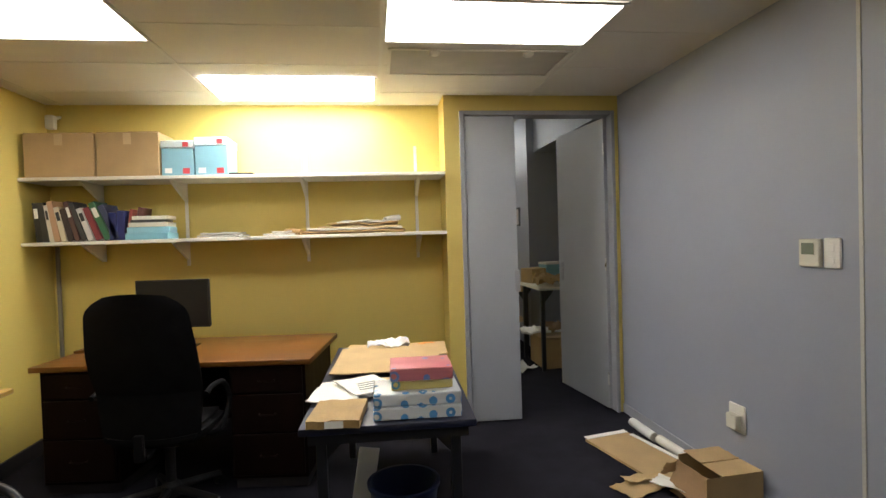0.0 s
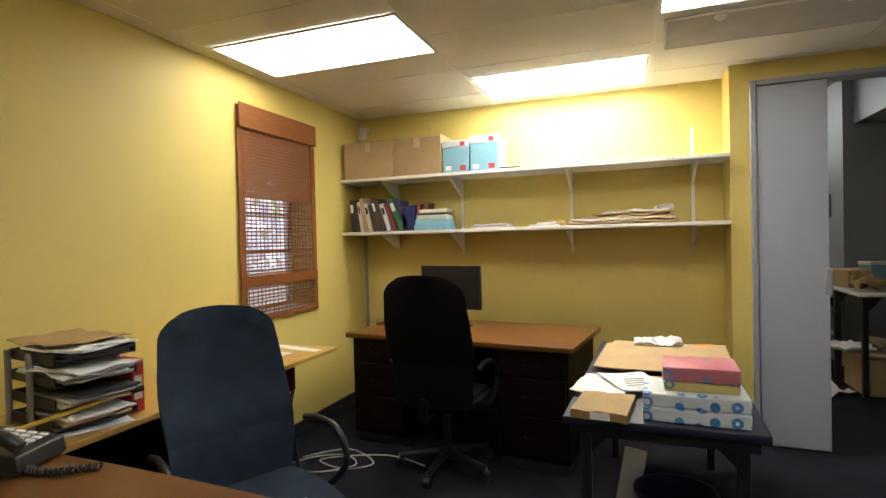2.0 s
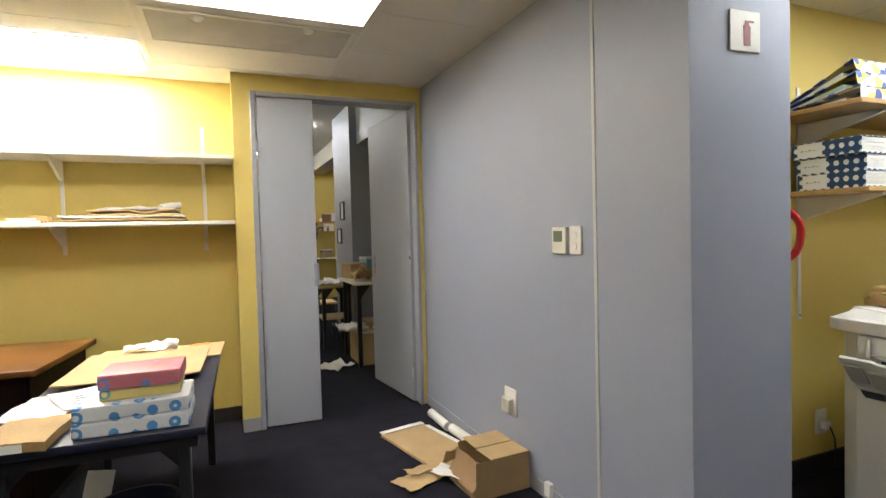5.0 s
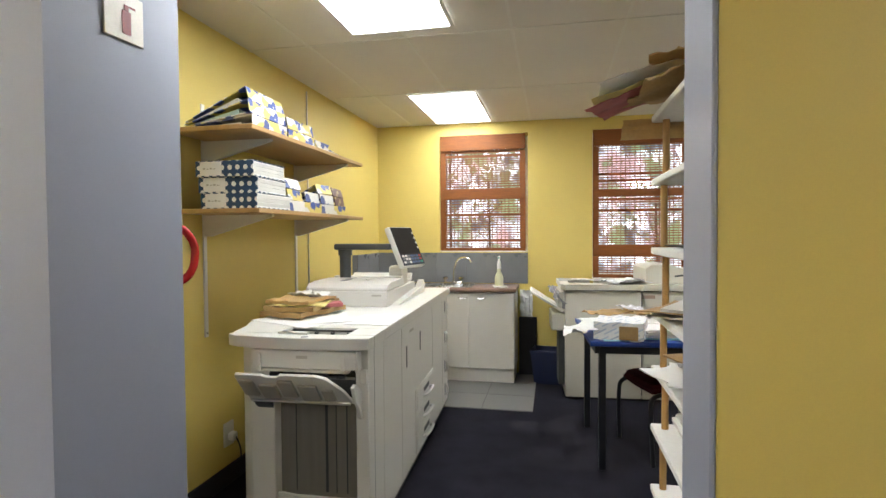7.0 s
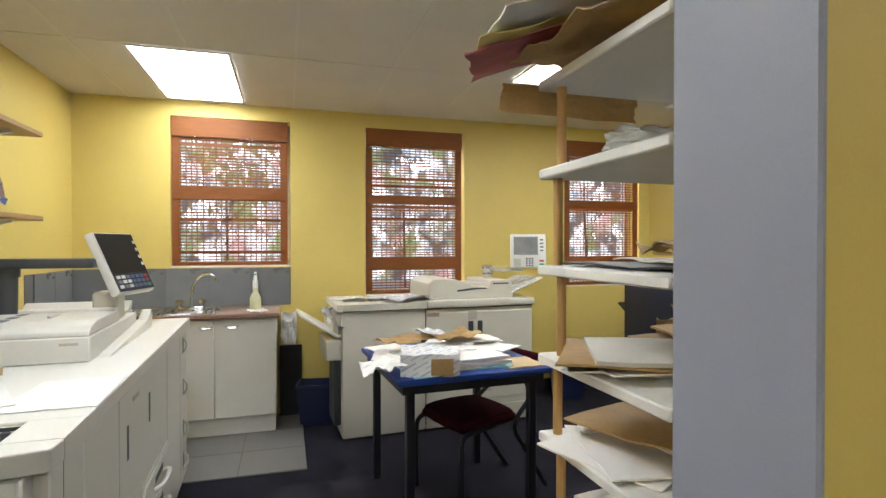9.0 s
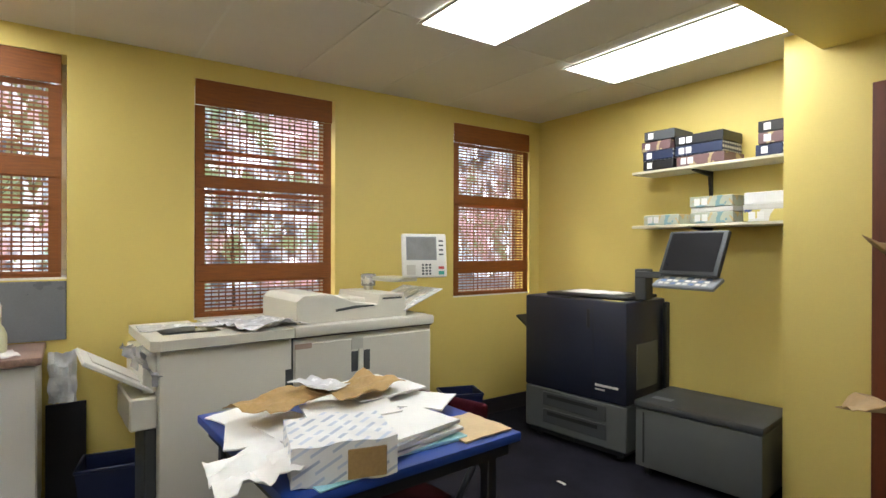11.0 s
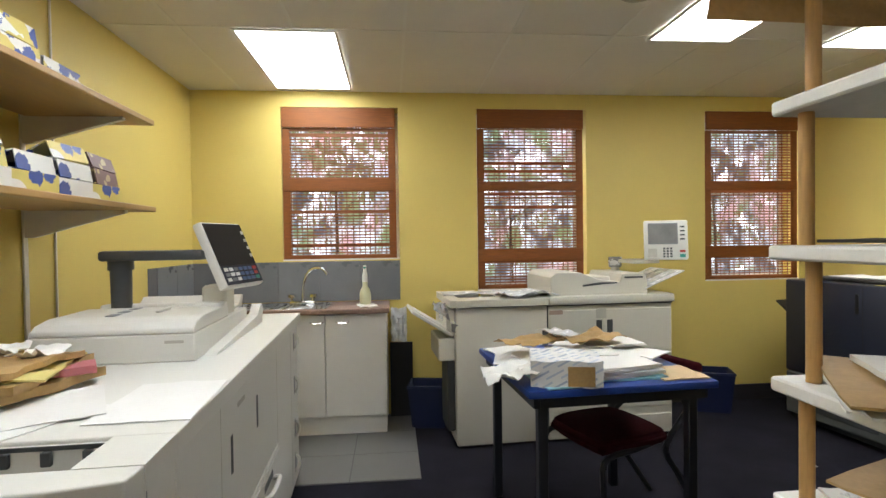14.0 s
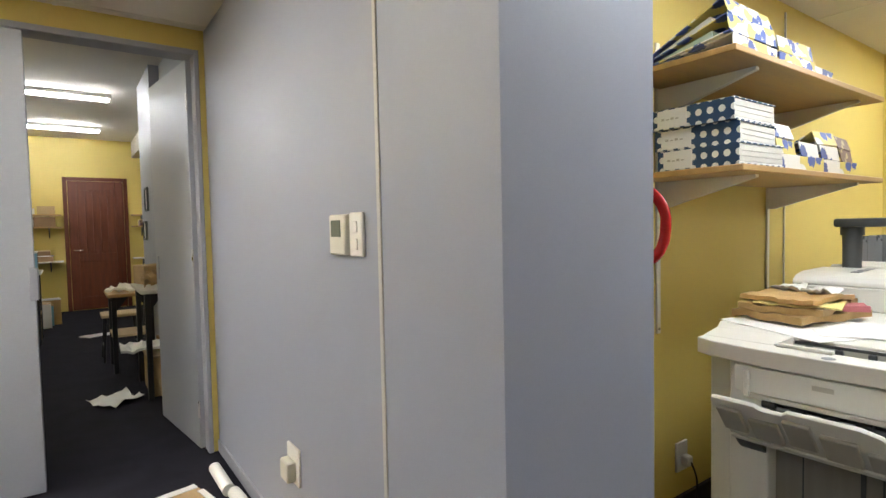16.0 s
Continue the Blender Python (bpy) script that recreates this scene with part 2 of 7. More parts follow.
SLATE = shader("grey_brown_metal", (0.26, 0.245, 0.205), 0.38, 0.35, vary=0.12, fibre=(20, 20, 1), scale=2)
BLUETOP = shader("bright_blue_laminate", (0.012, 0.05, 0.27), 0.42, vary=0.12, scale=5, stain=0.1)
BLUEDARK = shader("dark_blue_laminate", (0.011, 0.014, 0.036), 0.45, vary=0.2, scale=5, stain=0.2)
LEG = shader("black_painted_steel", (0.012, 0.013, 0.017), 0.4, vary=0.15)
BURGUNDY = shader("burgundy_fabric", (0.042, 0.005, 0.009), 0.95, vary=0.3, scale=30, bump=0.8, fine=300, spec=0.1)
BLUEFAB = shader("slate_blue_fabric", (0.027, 0.040, 0.056), 0.95, vary=0.2, scale=12, bump=0.7, fine=380, spec=0.1)
BLACKFAB = shader("black_fabric", (0.007, 0.007, 0.008), 0.95, vary=0.3, scale=12, bump=0.7, fine=380, spec=0.1)
BINBLUE = shader("navy_bin_plastic", (0.008, 0.014, 0.05), 0.4, vary=0.15)
PAPER = shader("white_paper", (0.78, 0.77, 0.74), 0.75, vary=0.04, scale=8, each=0.05)
PAPERGREY = shader("aged_paper", (0.62, 0.60, 0.55), 0.8, vary=0.08, scale=8, each=0.1)
INK = shader("black_ink", (0.04, 0.04, 0.045), 0.7)
KRAFT = shader("kraft_paper", (0.40, 0.255, 0.10), 0.7, vary=0.22, scale=7, bump=0.3, fine=90, each=0.12)
CARD = shader("cardboard", (0.44, 0.305, 0.15), 0.8, vary=0.12, scale=6, bump=0.25, fine=140, stain=0.25, each=0.06)
CARDDARK = shader("cardboard_inside", (0.26, 0.16, 0.08), 0.85, vary=0.15)
MANILA = shader("manila_folder", (0.58, 0.43, 0.24), 0.7, vary=0.1, each=0.1)
PINKP = shader("pink_paper", (0.42, 0.13, 0.14), 0.7, vary=0.08)
YELLOWP = shader("yellow_paper", (0.66, 0.56, 0.20), 0.7, vary=0.08)
AQUA = shader("aqua_paper", (0.32, 0.62, 0.70), 0.7, vary=0.06)
SKYBLUE = shader("pale_blue_carton", (0.21, 0.42, 0.53), 0.55, vary=0.07, stain=0.1)
LABELRED = shader("red_print", (0.55, 0.05, 0.06), 0.5)
def dashed(name, ground, ink):
    """Wrapping paper printed with rows of slanting dashes."""
    m = shader(name, ground, 0.5, vary=0.06)
    n, l = m.node_tree.nodes, m.node_tree.links
    b = n["Principled BSDF"]
    co = n.new("ShaderNodeTexCoord")
    sep = n.new("ShaderNodeSeparateXYZ")
    l.new(co.outputs["Object"], sep.inputs[0])
    com = n.new("ShaderNodeCombineXYZ")
    for a in ("X", "Y"):
        ad = n.new("ShaderNodeMath")
        l.new(sep.outputs[a], ad.inputs[0])
        l.new(sep.outputs["Z"], ad.inputs[1])
        l.new(ad.outputs[0], com.inputs[a])
    mp = n.new("ShaderNodeMapping")
    mp.inputs["Rotation"].default_value = (0, 0, radians(38))
    l.new(com.outputs[0], mp.inputs["Vector"])
    br = n.new("ShaderNodeTexBrick")
    br.inputs["Color1"].default_value, br.inputs["Color2"].default_value = (*ink, 1), (ink[0] * 1.6, ink[1] * 1.5, ink[2] * 1.4, 1)
    br.inputs["Mortar"].default_value, br.inputs["Scale"].default_value = (*ground, 1), 1.0
    br.inputs["Mortar Size"].default_value, br.inputs["Mortar Smooth"].default_value = 0.0128, 0.2
    br.inputs["Brick Width"].default_value, br.inputs["Row Height"].default_value = 0.070, 0.035
    l.new(mp.outputs[0], br.inputs["Vector"])
    l.new(br.outputs["Color"], b.inputs["Base Color"])
    return m


RED = shader("red_enamel", (0.48, 0.012, 0.012), 0.25, vary=0.08)
SIGNRED = shader("brown_red_print", (0.22, 0.02, 0.02), 0.5)
DOTS = dotted("navy_paper_white_dots", (0.012, 0.052, 0.130), (0.74, 0.74, 0.70), 0.040, 0.0118)
DOTSF = dotted("navy_paper_small_dots", (0.02, 0.03, 0.07), (0.7, 0.7, 0.68), 0.028, 0.009)
FLORAL = flowered("blue_floral_paper", (0.72, 0.71, 0.66), (0.66, 0.55, 0.16), (0.07, 0.11, 0.34), 0.072)
FLORALY = flowered("yellow_floral_paper", (0.64, 0.53, 0.15), (0.72, 0.71, 0.66), (0.06, 0.09, 0.28), 0.085)
FLORALG = blotched("green_floral_paper", (0.45, 0.47, 0.36), (0.20, 0.34, 0.36), 18, 0.55, (0.55, 0.42, 0.20))
PLUM = blotched("plum_floral_paper", (0.16, 0.09, 0.09), (0.42, 0.33, 0.18), 18, 0.58)
WRAP = dashed("printed_ream_wrap", (0.76, 0.76, 0.75), (0.36, 0.42, 0.52))
WRAPBLUE = ringed("blue_ring_ream_wrap", (0.70, 0.72, 0.74), (0.08, 0.27, 0.58), 0.058, 0.011, 0.021)
WRAPPINK = ringed("pink_ream_wrap", (0.60, 0.19, 0.22), (0.18, 0.26, 0.58), 0.07, 0.012, 0.022)
WRAPYEL = ringed("yellow_ream_wrap", (0.66, 0.55, 0.20), (0.12, 0.30, 0.45), 0.08, 0.010, 0.018)
PLASTICBAG = shader("clear_white_plastic", (0.68, 0.69, 0.70), 0.25, vary=0.12, scale=20, bump=0.8, fine=40)
FOIL = shader("silver_bag", (0.62, 0.62, 0.64), 0.22, 0.6, vary=0.2, scale=18, bump=1.0, fine=30)
CABLE = shader("pale_cable", (0.50, 0.47, 0.42), 0.5)
CONCRETE = shader("paving", (0.46, 0.43, 0.40), 0.9, vary=0.2, scale=1.5)
LEAF = woven("leaves", (0.26, 0.30, 0.16), 0.6)
BARK = shader("bark", (0.10, 0.075, 0.055), 0.9, vary=0.3)
DIFFUSER = glow("lamp_diffuser", (0.93, 0.965, 1.0), PANEL)
DIFFUSERNEW = glow("new_lamp_diffuser", (1.0, 0.96, 0.88), PANEL * 2.5)
DIFFUSERWARM = glow("warm_lamp_diffuser", (1.0, 0.965, 0.89), PANEL * 0.88)
# Reduced strength for the added, unseen southern panel.
DIFFUSERFILL = glow("fill_lamp_diffuser", (1.0, 0.97, 0.90), PANEL * 0.55)
TUBEGLOW = glow("bare_tube", (0.96, 0.98, 1.0), TUBE)
LCD = shader("lcd_grey_green", (0.16, 0.18, 0.14), 0.25)
BTNBLUE = shader("blue_key", (0.10, 0.16, 0.30), 0.4)
BTNRED = shader("red_key", (0.5, 0.06, 0.05), 0.4)
BTNGREEN = shader("green_key", (0.05, 0.32, 0.24), 0.4)
GREENISH = shader("pale_green_paper", (0.42, 0.52, 0.44), 0.85, vary=0.1, scale=20)
KEYGREY = shader("grey_key", (0.20, 0.21, 0.22), 0.5)

# ---- mesh helpers ----


def box(bm, x0, y0, z0, x1, y1, z1, bevel=0.0, seg=1, m=None):
    """Adds a box between two corners, its edges rounded by bevel."""
    r = bmesh.ops.create_cube(bm, size=1.0)
    vs = r["verts"]
    for v in vs:
        v.co = Vector(((x0 + x1) / 2 + v.co.x * (x1 - x0), (y0 + y1) / 2 + v.co.y * (y1 - y0), (z0 + z1) / 2 + v.co.z * (z1 - z0)))
    if bevel:
        es = list({e for v in vs for e in v.link_edges})
        r = bmesh.ops.bevel(bm, geom=es, offset=bevel, segments=seg, profile=0.5, affect="EDGES", clamp_overlap=True)
        vs = list({v for f in r["faces"] for v in f.verts} | {v for v in vs if v.is_valid})
    if m is not None:
        bmesh.ops.transform(bm, matrix=m, verts=vs)
    return bm


def bx(*a, **k):
    return box(bmesh.new(), *a, **k)


def rod(bm, p, q, r, r2=None, seg=12):
    """A round bar from p to q."""
    p, q = Vector(p), Vector(q)
    d = q - p
    m = Matrix.Translation((p + q) / 2) @ d.to_track_quat("Z", "Y").to_matrix().to_4x4()
    bmesh.ops.create_cone(bm, cap_ends=True, segments=seg, radius1=r, radius2=r if r2 is None else r2, depth=d.length, matrix=m)
    return bm


def tube(bm, pts, r, seg=8):
    """A bent round bar through points, smoothed."""
    pts = [Vector(p) for p in pts]
    fine = []
    for i in range(len(pts) - 1):
        a, b, c, d = pts[max(i - 1, 0)], pts[i], pts[i + 1], pts[min(i + 2, len(pts) - 1)]
        for k in range(5):
            t = k / 5
            fine.append(0.5 * ((2 * b) + (c - a) * t + (2 * a - 5 * b + 4 * c - d) * t * t + (3 * b - a - 3 * c + d) * t ** 3))
    fine.append(pts[-1])
    rings, up = [], Vector((0.31, 0.17, 0.93))
    for i, p in enumerate(fine):
        d = (fine[min(i + 1, len(fine) - 1)] - fine[max(i - 1, 0)]).normalized()
        s = d.cross(up).normalized()
        u = s.cross(d)
        rings.append([bm.verts.new(p + r * (math.cos(a) * s + math.sin(a) * u)) for a in [2 * math.pi * j / seg for j in range(seg)]])
    for a, b in zip(rings, rings[1:]):
        for j in range(seg):
            bm.faces.new((a[j], a[(j + 1) % seg], b[(j + 1) % seg], b[j]))
    bm.faces.new(rings[0][::-1]), bm.faces.new(rings[-1])
    return bm


def lathe(bm, profile, at=(0, 0, 0), seg=20):
    """A turned shape from (radius, height) pairs."""
    rings = [[bm.verts.new((at[0] + r * math.cos(2 * math.pi * j / seg), at[1] + r * math.sin(2 * math.pi * j / seg), at[2] + z)) for j in range(seg)] for r, z in profile]
    for a, b in zip(rings, rings[1:]):
        for j in range(seg):
            bm.faces.new((a[j], a[(j + 1) % seg], b[(j + 1) % seg], b[j]))
    bm.faces.new(rings[0][::-1]), bm.faces.new(rings[-1])
    return bm


def prism(bm, outline, lo, hi, axis="z", bevel=0.0):
    """A plate with the given outline, thick along axis from lo to hi."""
    put = {"z": lambda a, b, h: (a, b, h), "y": lambda a, b, h: (a, h, b), "x": lambda a, b, h: (h, a, b)}[axis]
    low = [bm.verts.new(put(a, b, lo)) for a, b in outline]
    top = [bm.verts.new(put(a, b, hi)) for a, b in outline]
    fs = [bm.faces.new(low[::-1]), bm.faces.new(top)]
    k = len(outline)
    for i in range(k):
        fs.append(bm.faces.new((low[i], low[(i + 1) % k], top[(i + 1) % k], top[i])))
    bmesh.ops.recalc_face_normals(bm, faces=fs)
    if bevel:
        bmesh.ops.bevel(bm, geom=list({e for f in fs for e in f.edges}), offset=bevel, segments=2, profile=0.5, affect="EDGES", clamp_overlap=True)
    return bm


def sheet(bm, w, d, thick, bend=0.0, crumple=0.0, seed=0, m=None, nx=8, ny=6, torn=0.0):
    """A sheet or thin wad: bent along x, crumpled, with an uneven edge; its base at z 0."""
    rnd = random.Random(seed)
    off = Vector((rnd.uniform(-50, 50), rnd.uniform(-50, 50), 0))
    rows = [[], []]
    for j in range(ny + 1):
        for i in range(nx + 1):
            u, v = i / nx - 0.5, j / ny - 0.5
            edge = 1 + torn * noise.noise(Vector((u * 5, v * 5, 3)) + off)
            z = bend * (4 * u * u) + crumple * (0.5 + noise.noise(Vector((u * 4.1, v * 3.7, 0)) + off) + 0.4 * noise.noise(Vector((u * 11, v * 10, 0)) + off))
            z = max(z, 0.0)
            rows[0].append(bm.verts.new((u * w * edge, v * d * edge, z)))
            rows[1].append(bm.verts.new((u * w * edge, v * d * edge, z + thick)))
    n = nx + 1
    fs = []
    for j in range(ny):
        for i in range(nx):
            a = j * n + i
            fs.append(bm.faces.new([rows[1][k] for k in (a, a + 1, a + n + 1, a + n)]))
            fs.append(bm.faces.new([rows[0][k] for k in (a, a + n, a + n + 1, a + 1)]))
    rim = [i for i in range(n)] + [j * n + nx for j in range(1, ny + 1)] + [ny * n + i for i in range(nx - 1, -1, -1)] + [j * n for j in range(ny - 1, 0, -1)]
    for a, b in zip(rim, rim[1:] + rim[:1]):
        fs.append(bm.faces.new((rows[0][a], rows[0][b], rows[1][b], rows[1][a])))
    if m is not None:
        bmesh.ops.transform(bm, matrix=m, verts=[v for r in rows for v in r])
    return bm


def wad(rx, ry, rz, seed, rough=0.28):
    """A crumpled ball of paper or film, flattened at its base (z 0)."""
    bm = bmesh.new()
    bmesh.ops.create_icosphere(bm, subdivisions=4, radius=1.0)
    off = Vector((seed * 1.37 % 40, seed * 2.11 % 40, 0))
    for v in bm.verts:
        n = v.co.normalized()
        k = 1.0 + rough * (abs(noise.noise(n * 1.9 + off)) * 1.6 - 0.5) + rough * 0.5 * (abs(noise.noise(n * 4.3 + off)) - 0.3)
        c = n * k
        v.co = Vector((c.x * rx, c.y * ry, max(c.z, -0.75) * rz + 0.75 * rz))
    return bm


def as_mesh(name, bm, material, smooth=False):
    me = bpy.data.meshes.new(name)
    bm.to_mesh(me)
    bm.free()
    me.materials.append(material)
    if smooth:
        me.shade_smooth()
        me.set_sharp_from_angle(angle=radians(38))
    return me


def part(name, bm, material, parent, label="", smooth=True):
    """Links a bmesh as one mesh under a thing or a part; its coordinates are the thing's own."""
    ob = new(name, as_mesh(name, bm, material, smooth))
    ob.parent = parent
    return tagged(ob, label)


def thing(name, label, category, m=None, group="", kind=""):
    """An empty at a thing's base, to carry its parts."""
    ob = new(name)
    ob.empty_display_size = 0.1
    ob.matrix_basis = m if m is not None else Matrix()
    return tagged(ob, label, category, group, kind)


def solo(name, bm, material, label, category, m=None, group="", kind="", smooth=True):
    """A thing of one mesh."""
    ob = new(name, as_mesh(name, bm, material, smooth))
    ob.matrix_basis = m if m is not None else Matrix()
    return tagged(ob, label, category, group, kind)


def fixed(name, bm, material, label="", category="", smooth=False):
    """A piece of the setting."""
    return solo(name, bm, material, label or name.replace("_", " "), category or name.split("_")[0], kind="structure", smooth=smooth)


# ---- the large structure ----
H, FH = 2.45, 2.90          # ceiling heights: offices, far room
WEST, EAST = -2.36, 5.93    # inner faces of the outer walls
WINDOWS_E = [(0.385, 1.255, 1.185), (-1.085, -0.215, 0.93), (-2.885, -2.07, 0.965)]   # y from, y to, sill height
WTOP = 2.335

floor = fixed("floor", bx(-2.6, -3.3, -0.1, 6.2, 11.8, 0.0), CARPET, "worn blue-grey office carpet", "floor")


def wall_with_windows(x0, x1, ya, yb, top, holes):
    bm = bmesh.new()
    y = ya
    for a, b, sill, head in sorted(holes):
        box(bm, x0, y, 0, x1, a, top)
        box(bm, x0, a, 0, x1, b, sill)
        box(bm, x0, a, head, x1, b, top)
        y = b
    box(bm, x0, y, 0, x1, yb, top)
    return bm


fixed("wall_west", wall_with_windows(WEST - 0.24, WEST, -3.2, 4.45, H, [(2.70, 3.445, 0.905, 2.22)]), YELLOW, "yellow painted office wall with one window", "wall")
fixed("wall_east", wall_with_windows(EAST, EAST + 0.24, -3.2, 2.1, H, [(a, b, s, WTOP) for a, b, s in WINDOWS_E]), YELLOW, "yellow painted wall with three windows", "wall")
fixed("wall_north_1", bx(WEST, 4.23, 0, 0.5, 4.45, H), YELLOW, "yellow painted wall behind the shelves", "wall")
bm = bx(0.5, 3.93, 0, 0.635, 4.45, H)
box(bm, 0.635, 3.93, 2.32, 1.82, 4.05, H)
box(bm, 1.8205, 3.93, 0, 1.853, 4.05, H)
fixed("wall_north_2", bm, YELLOW, "yellow painted wall round the double door", "wall")
fixed("partition_grey", prism(bmesh.new(), [(1.855, 1.395), (2.32, 1.372), (2.32, 4.05), (1.855, 4.05)], 0, H), GREY, "grey vinyl-faced office partition wall", "wall")
fixed("wall_north_3", bx(2.32, 1.9, 0, EAST, 2.1, H), YELLOW, "yellow painted print room wall", "wall")
fixed("partition_stub", bx(1.99, -3.0, 0, 2.23, -0.20, H), YELLOW, "yellow painted dividing wall", "wall")
fixed("stub_end_panel", bx(1.986, -0.199, 0, 2.236, -0.186, H, bevel=0.004), GREY, "grey vinyl end panel of the dividing wall", "trim")
fixed("wall_south_1", bx(WEST, -3.2, 0, 2.23, -3.0, H), YELLOW, "yellow painted wall", "wall")
bm = bx(3.84, -3.2, 0, EAST, -3.0, H)
box(bm, 3.465, -3.2, 0, 3.84, -2.67, H)
box(bm, 2.23, -3.2, 0, 2.62, -2.67, H)
box(bm, 2.62, -3.2, 2.12, 3.465, -2.67, H)
fixed("wall_south_2", bm, YELLOW, "yellow painted print room wall with a doorway", "wall")
fixed("ceiling_1", bx(-2.6, -3.3, H, 6.2, 4.05, H + 0.1), CEIL, "off-white ceiling boards", "ceiling")
bm = bx(-2.0, 4.05, FH, 4.0, 11.8, FH + 0.1)
box(bm, WEST, 4.05, H, 0.5, 4.45, H + 0.1)
fixed("ceiling_2", bm, CEIL, "off-white ceiling of the far room", "ceiling")
# far room
fixed("wall_far_north", bx(-1.9, 11.5, 0, 3.6, 11.7, FH), YELLOW, "yellow painted far wall", "wall")
fixed("wall_far_west", bx(-1.9, 4.45, 0, -1.7, 11.5, FH), YELLOW, "yellow painted wall", "wall")
fixed("wall_far_east", bx(3.4, 4.05, 0, 3.6, 11.5, FH), YELLOW, "yellow painted wall", "wall")
bm = bx(-1.9, 4.05, H + 0.101, 3.6, 4.2, FH)
box(bm, 2.321, 4.051, 0, 3.6, 4.2, H + 0.1)
fixed("wall_far_south", bm, YELLOW, "yellow painted wall above the partition", "wall")
fixed("partition_far", bx(1.86, 6.4, 0, 3.4, 7.4, FH), GREY, "grey painted pier in the far room", "wall")
fixed("beam_far", bx(1.95, 4.2, 2.42, 2.3, 6.4, FH), GREY, "grey painted beam", "beam")
fixed("beam_far_2", bx(2.15, 7.4, 2.62, 2.45, 11.5, FH), CEIL, "off-white ceiling beam", "beam")

# ceiling bars
bm = bmesh.new()
for x in (-2.255, -1.13, 0.035, 1.165, 2.31, 3.61, 4.75):
    box(bm, x - 0.010, -3.0, H - 0.0035, x + 0.010, 4.23 if x < 0.4 else (3.93 if x < 1.8 else 1.9), H + 0.001)
k = -2.56
while k < 4.2:
    box(bm, WEST, k - 0.008, H - 0.0025, EAST if k < 1.85 else 1.855, k + 0.008, H + 0.001)
    k += 0.584
fixed("ceiling_grid", bm, TBAR, "painted ceiling grid bars", "trim")

# skirtings
bm = bmesh.new()
box(bm, WEST, 0.0, 0, WEST + 0.015, 4.23, 0.10)
box(bm, WEST + 0.016, 4.215, 0, 0.5, 4.23, 0.10)
box(bm, EAST - 0.015, -3.0, 0, EAST, 0.30, 0.12)
box(bm, 3.84, -3.0, 0, EAST - 0.016, -2.985, 0.12)
box(bm, 2.321, 1.885, 0, 4.75, 1.9, 0.10)
fixed("baseboard", bm, SKIRT, "dark skirting board", "baseboard")
bm = bmesh.new()
box(bm, 1.845, 1.40, 0, 1.8545, 3.93, 0.07)
box(bm, 0.5, 3.92, 0, 0.615, 3.929, 0.09)
fixed("baseboard_grey", bm, FRAMEGREY, "grey skirting strip", "baseboard")
# joint covers of the grey partition
bm = bmesh.new()
box(bm, 1.851, 1.875, 0, 1.856, 1.895, H, bevel=0.002)
fixed("partition_strip", bm, STRIP, "pale joint strip on the grey partition", "trim")

# double door frame and leaves
bm = bmesh.new()
box(bm, 0.615, 3.915, 0, 0.65, 4.06, 2.335, bevel=0.004)
box(bm, 1.792, 3.915, 0, 1.820, 4.06, 2.335, bevel=0.004)
box(bm, 0.651, 3.916, 2.302, 1.791, 4.059, 2.335, bevel=0.004)
fixed("door_frame", bm, FRAMEGREY, "grey steel door frame", "door frame")


def door_leaf(name, w, m, label, handle_side):
    d = thing(name, label, "door", m, kind="structure")
    part("leaf", bx(0, -0.02, 0.012, w, 0.02, 2.295, bevel=0.003), DOORGREY, d)
    bm = bx(handle_side - 0.018, -0.028, 0.98, handle_side + 0.018, 0.028, 1.14, bevel=0.004)
    part("door_handle", bm, FRAMEGREY, d, "grey lock plate")
    for z in (0.25, 1.15, 2.05):
        part("hinge", rod(bmesh.new(), (-0.004, 0.022, z - 0.05), (-0.004, 0.022, z + 0.05), 0.007), STEEL, d)
    return d


door_leaf("door_1", 0.375, pose(0.655, 3.945, 0, 0, 0, -2), "narrow grey door leaf, shut", 0.37)
door_leaf("door_2", 0.80, pose(1.782, 4.0, 0, 0, 0, 97), "wide grey door leaf, standing open", 0.73)

# brown door in the far room
d = thing("door_3", "dark red-brown panelled wooden door, shut", "door", pose(1.13, 11.46, 0), kind="structure")
bm = bx(0, 0, 0, 0.06, 0.038, 2.25, bevel=0.004)
box(bm, 0.87, 0, 0, 0.93, 0.038, 2.25, bevel=0.004)
box(bm, 0.061, 0, 2.19, 0.869, 0.038, 2.25, bevel=0.004)
part("door_frame", bm, BROWNDOOR, d)
bm = bx(0.065, 0.010, 0.01, 0.865, 0.036, 2.185)
for a, b in ((0.065, 0.19), (0.74, 0.865)):
    box(bm, a, 0.0, 0.01, b, 0.012, 2.185, bevel=0.003)
for a, b in ((0.01, 0.22), (0.82, 0.96), (2.03, 2.185)):
    box(bm, 0.191, 0.0, a, 0.739, 0.012, b, bevel=0.003)
for i in range(5):
    box(bm, 0.20 + i * 0.107, 0.004, 0.965, 0.30 + i * 0.107, 0.013, 2.025, bevel=0.003)
part("leaf", bm, BROWNDOOR, d)
part("door_handle", tube(bmesh.new(), [(0.13, 0.0, 1.02), (0.13, -0.05, 1.02), (0.24, -0.05, 1.02)], 0.009), CHROME, d)

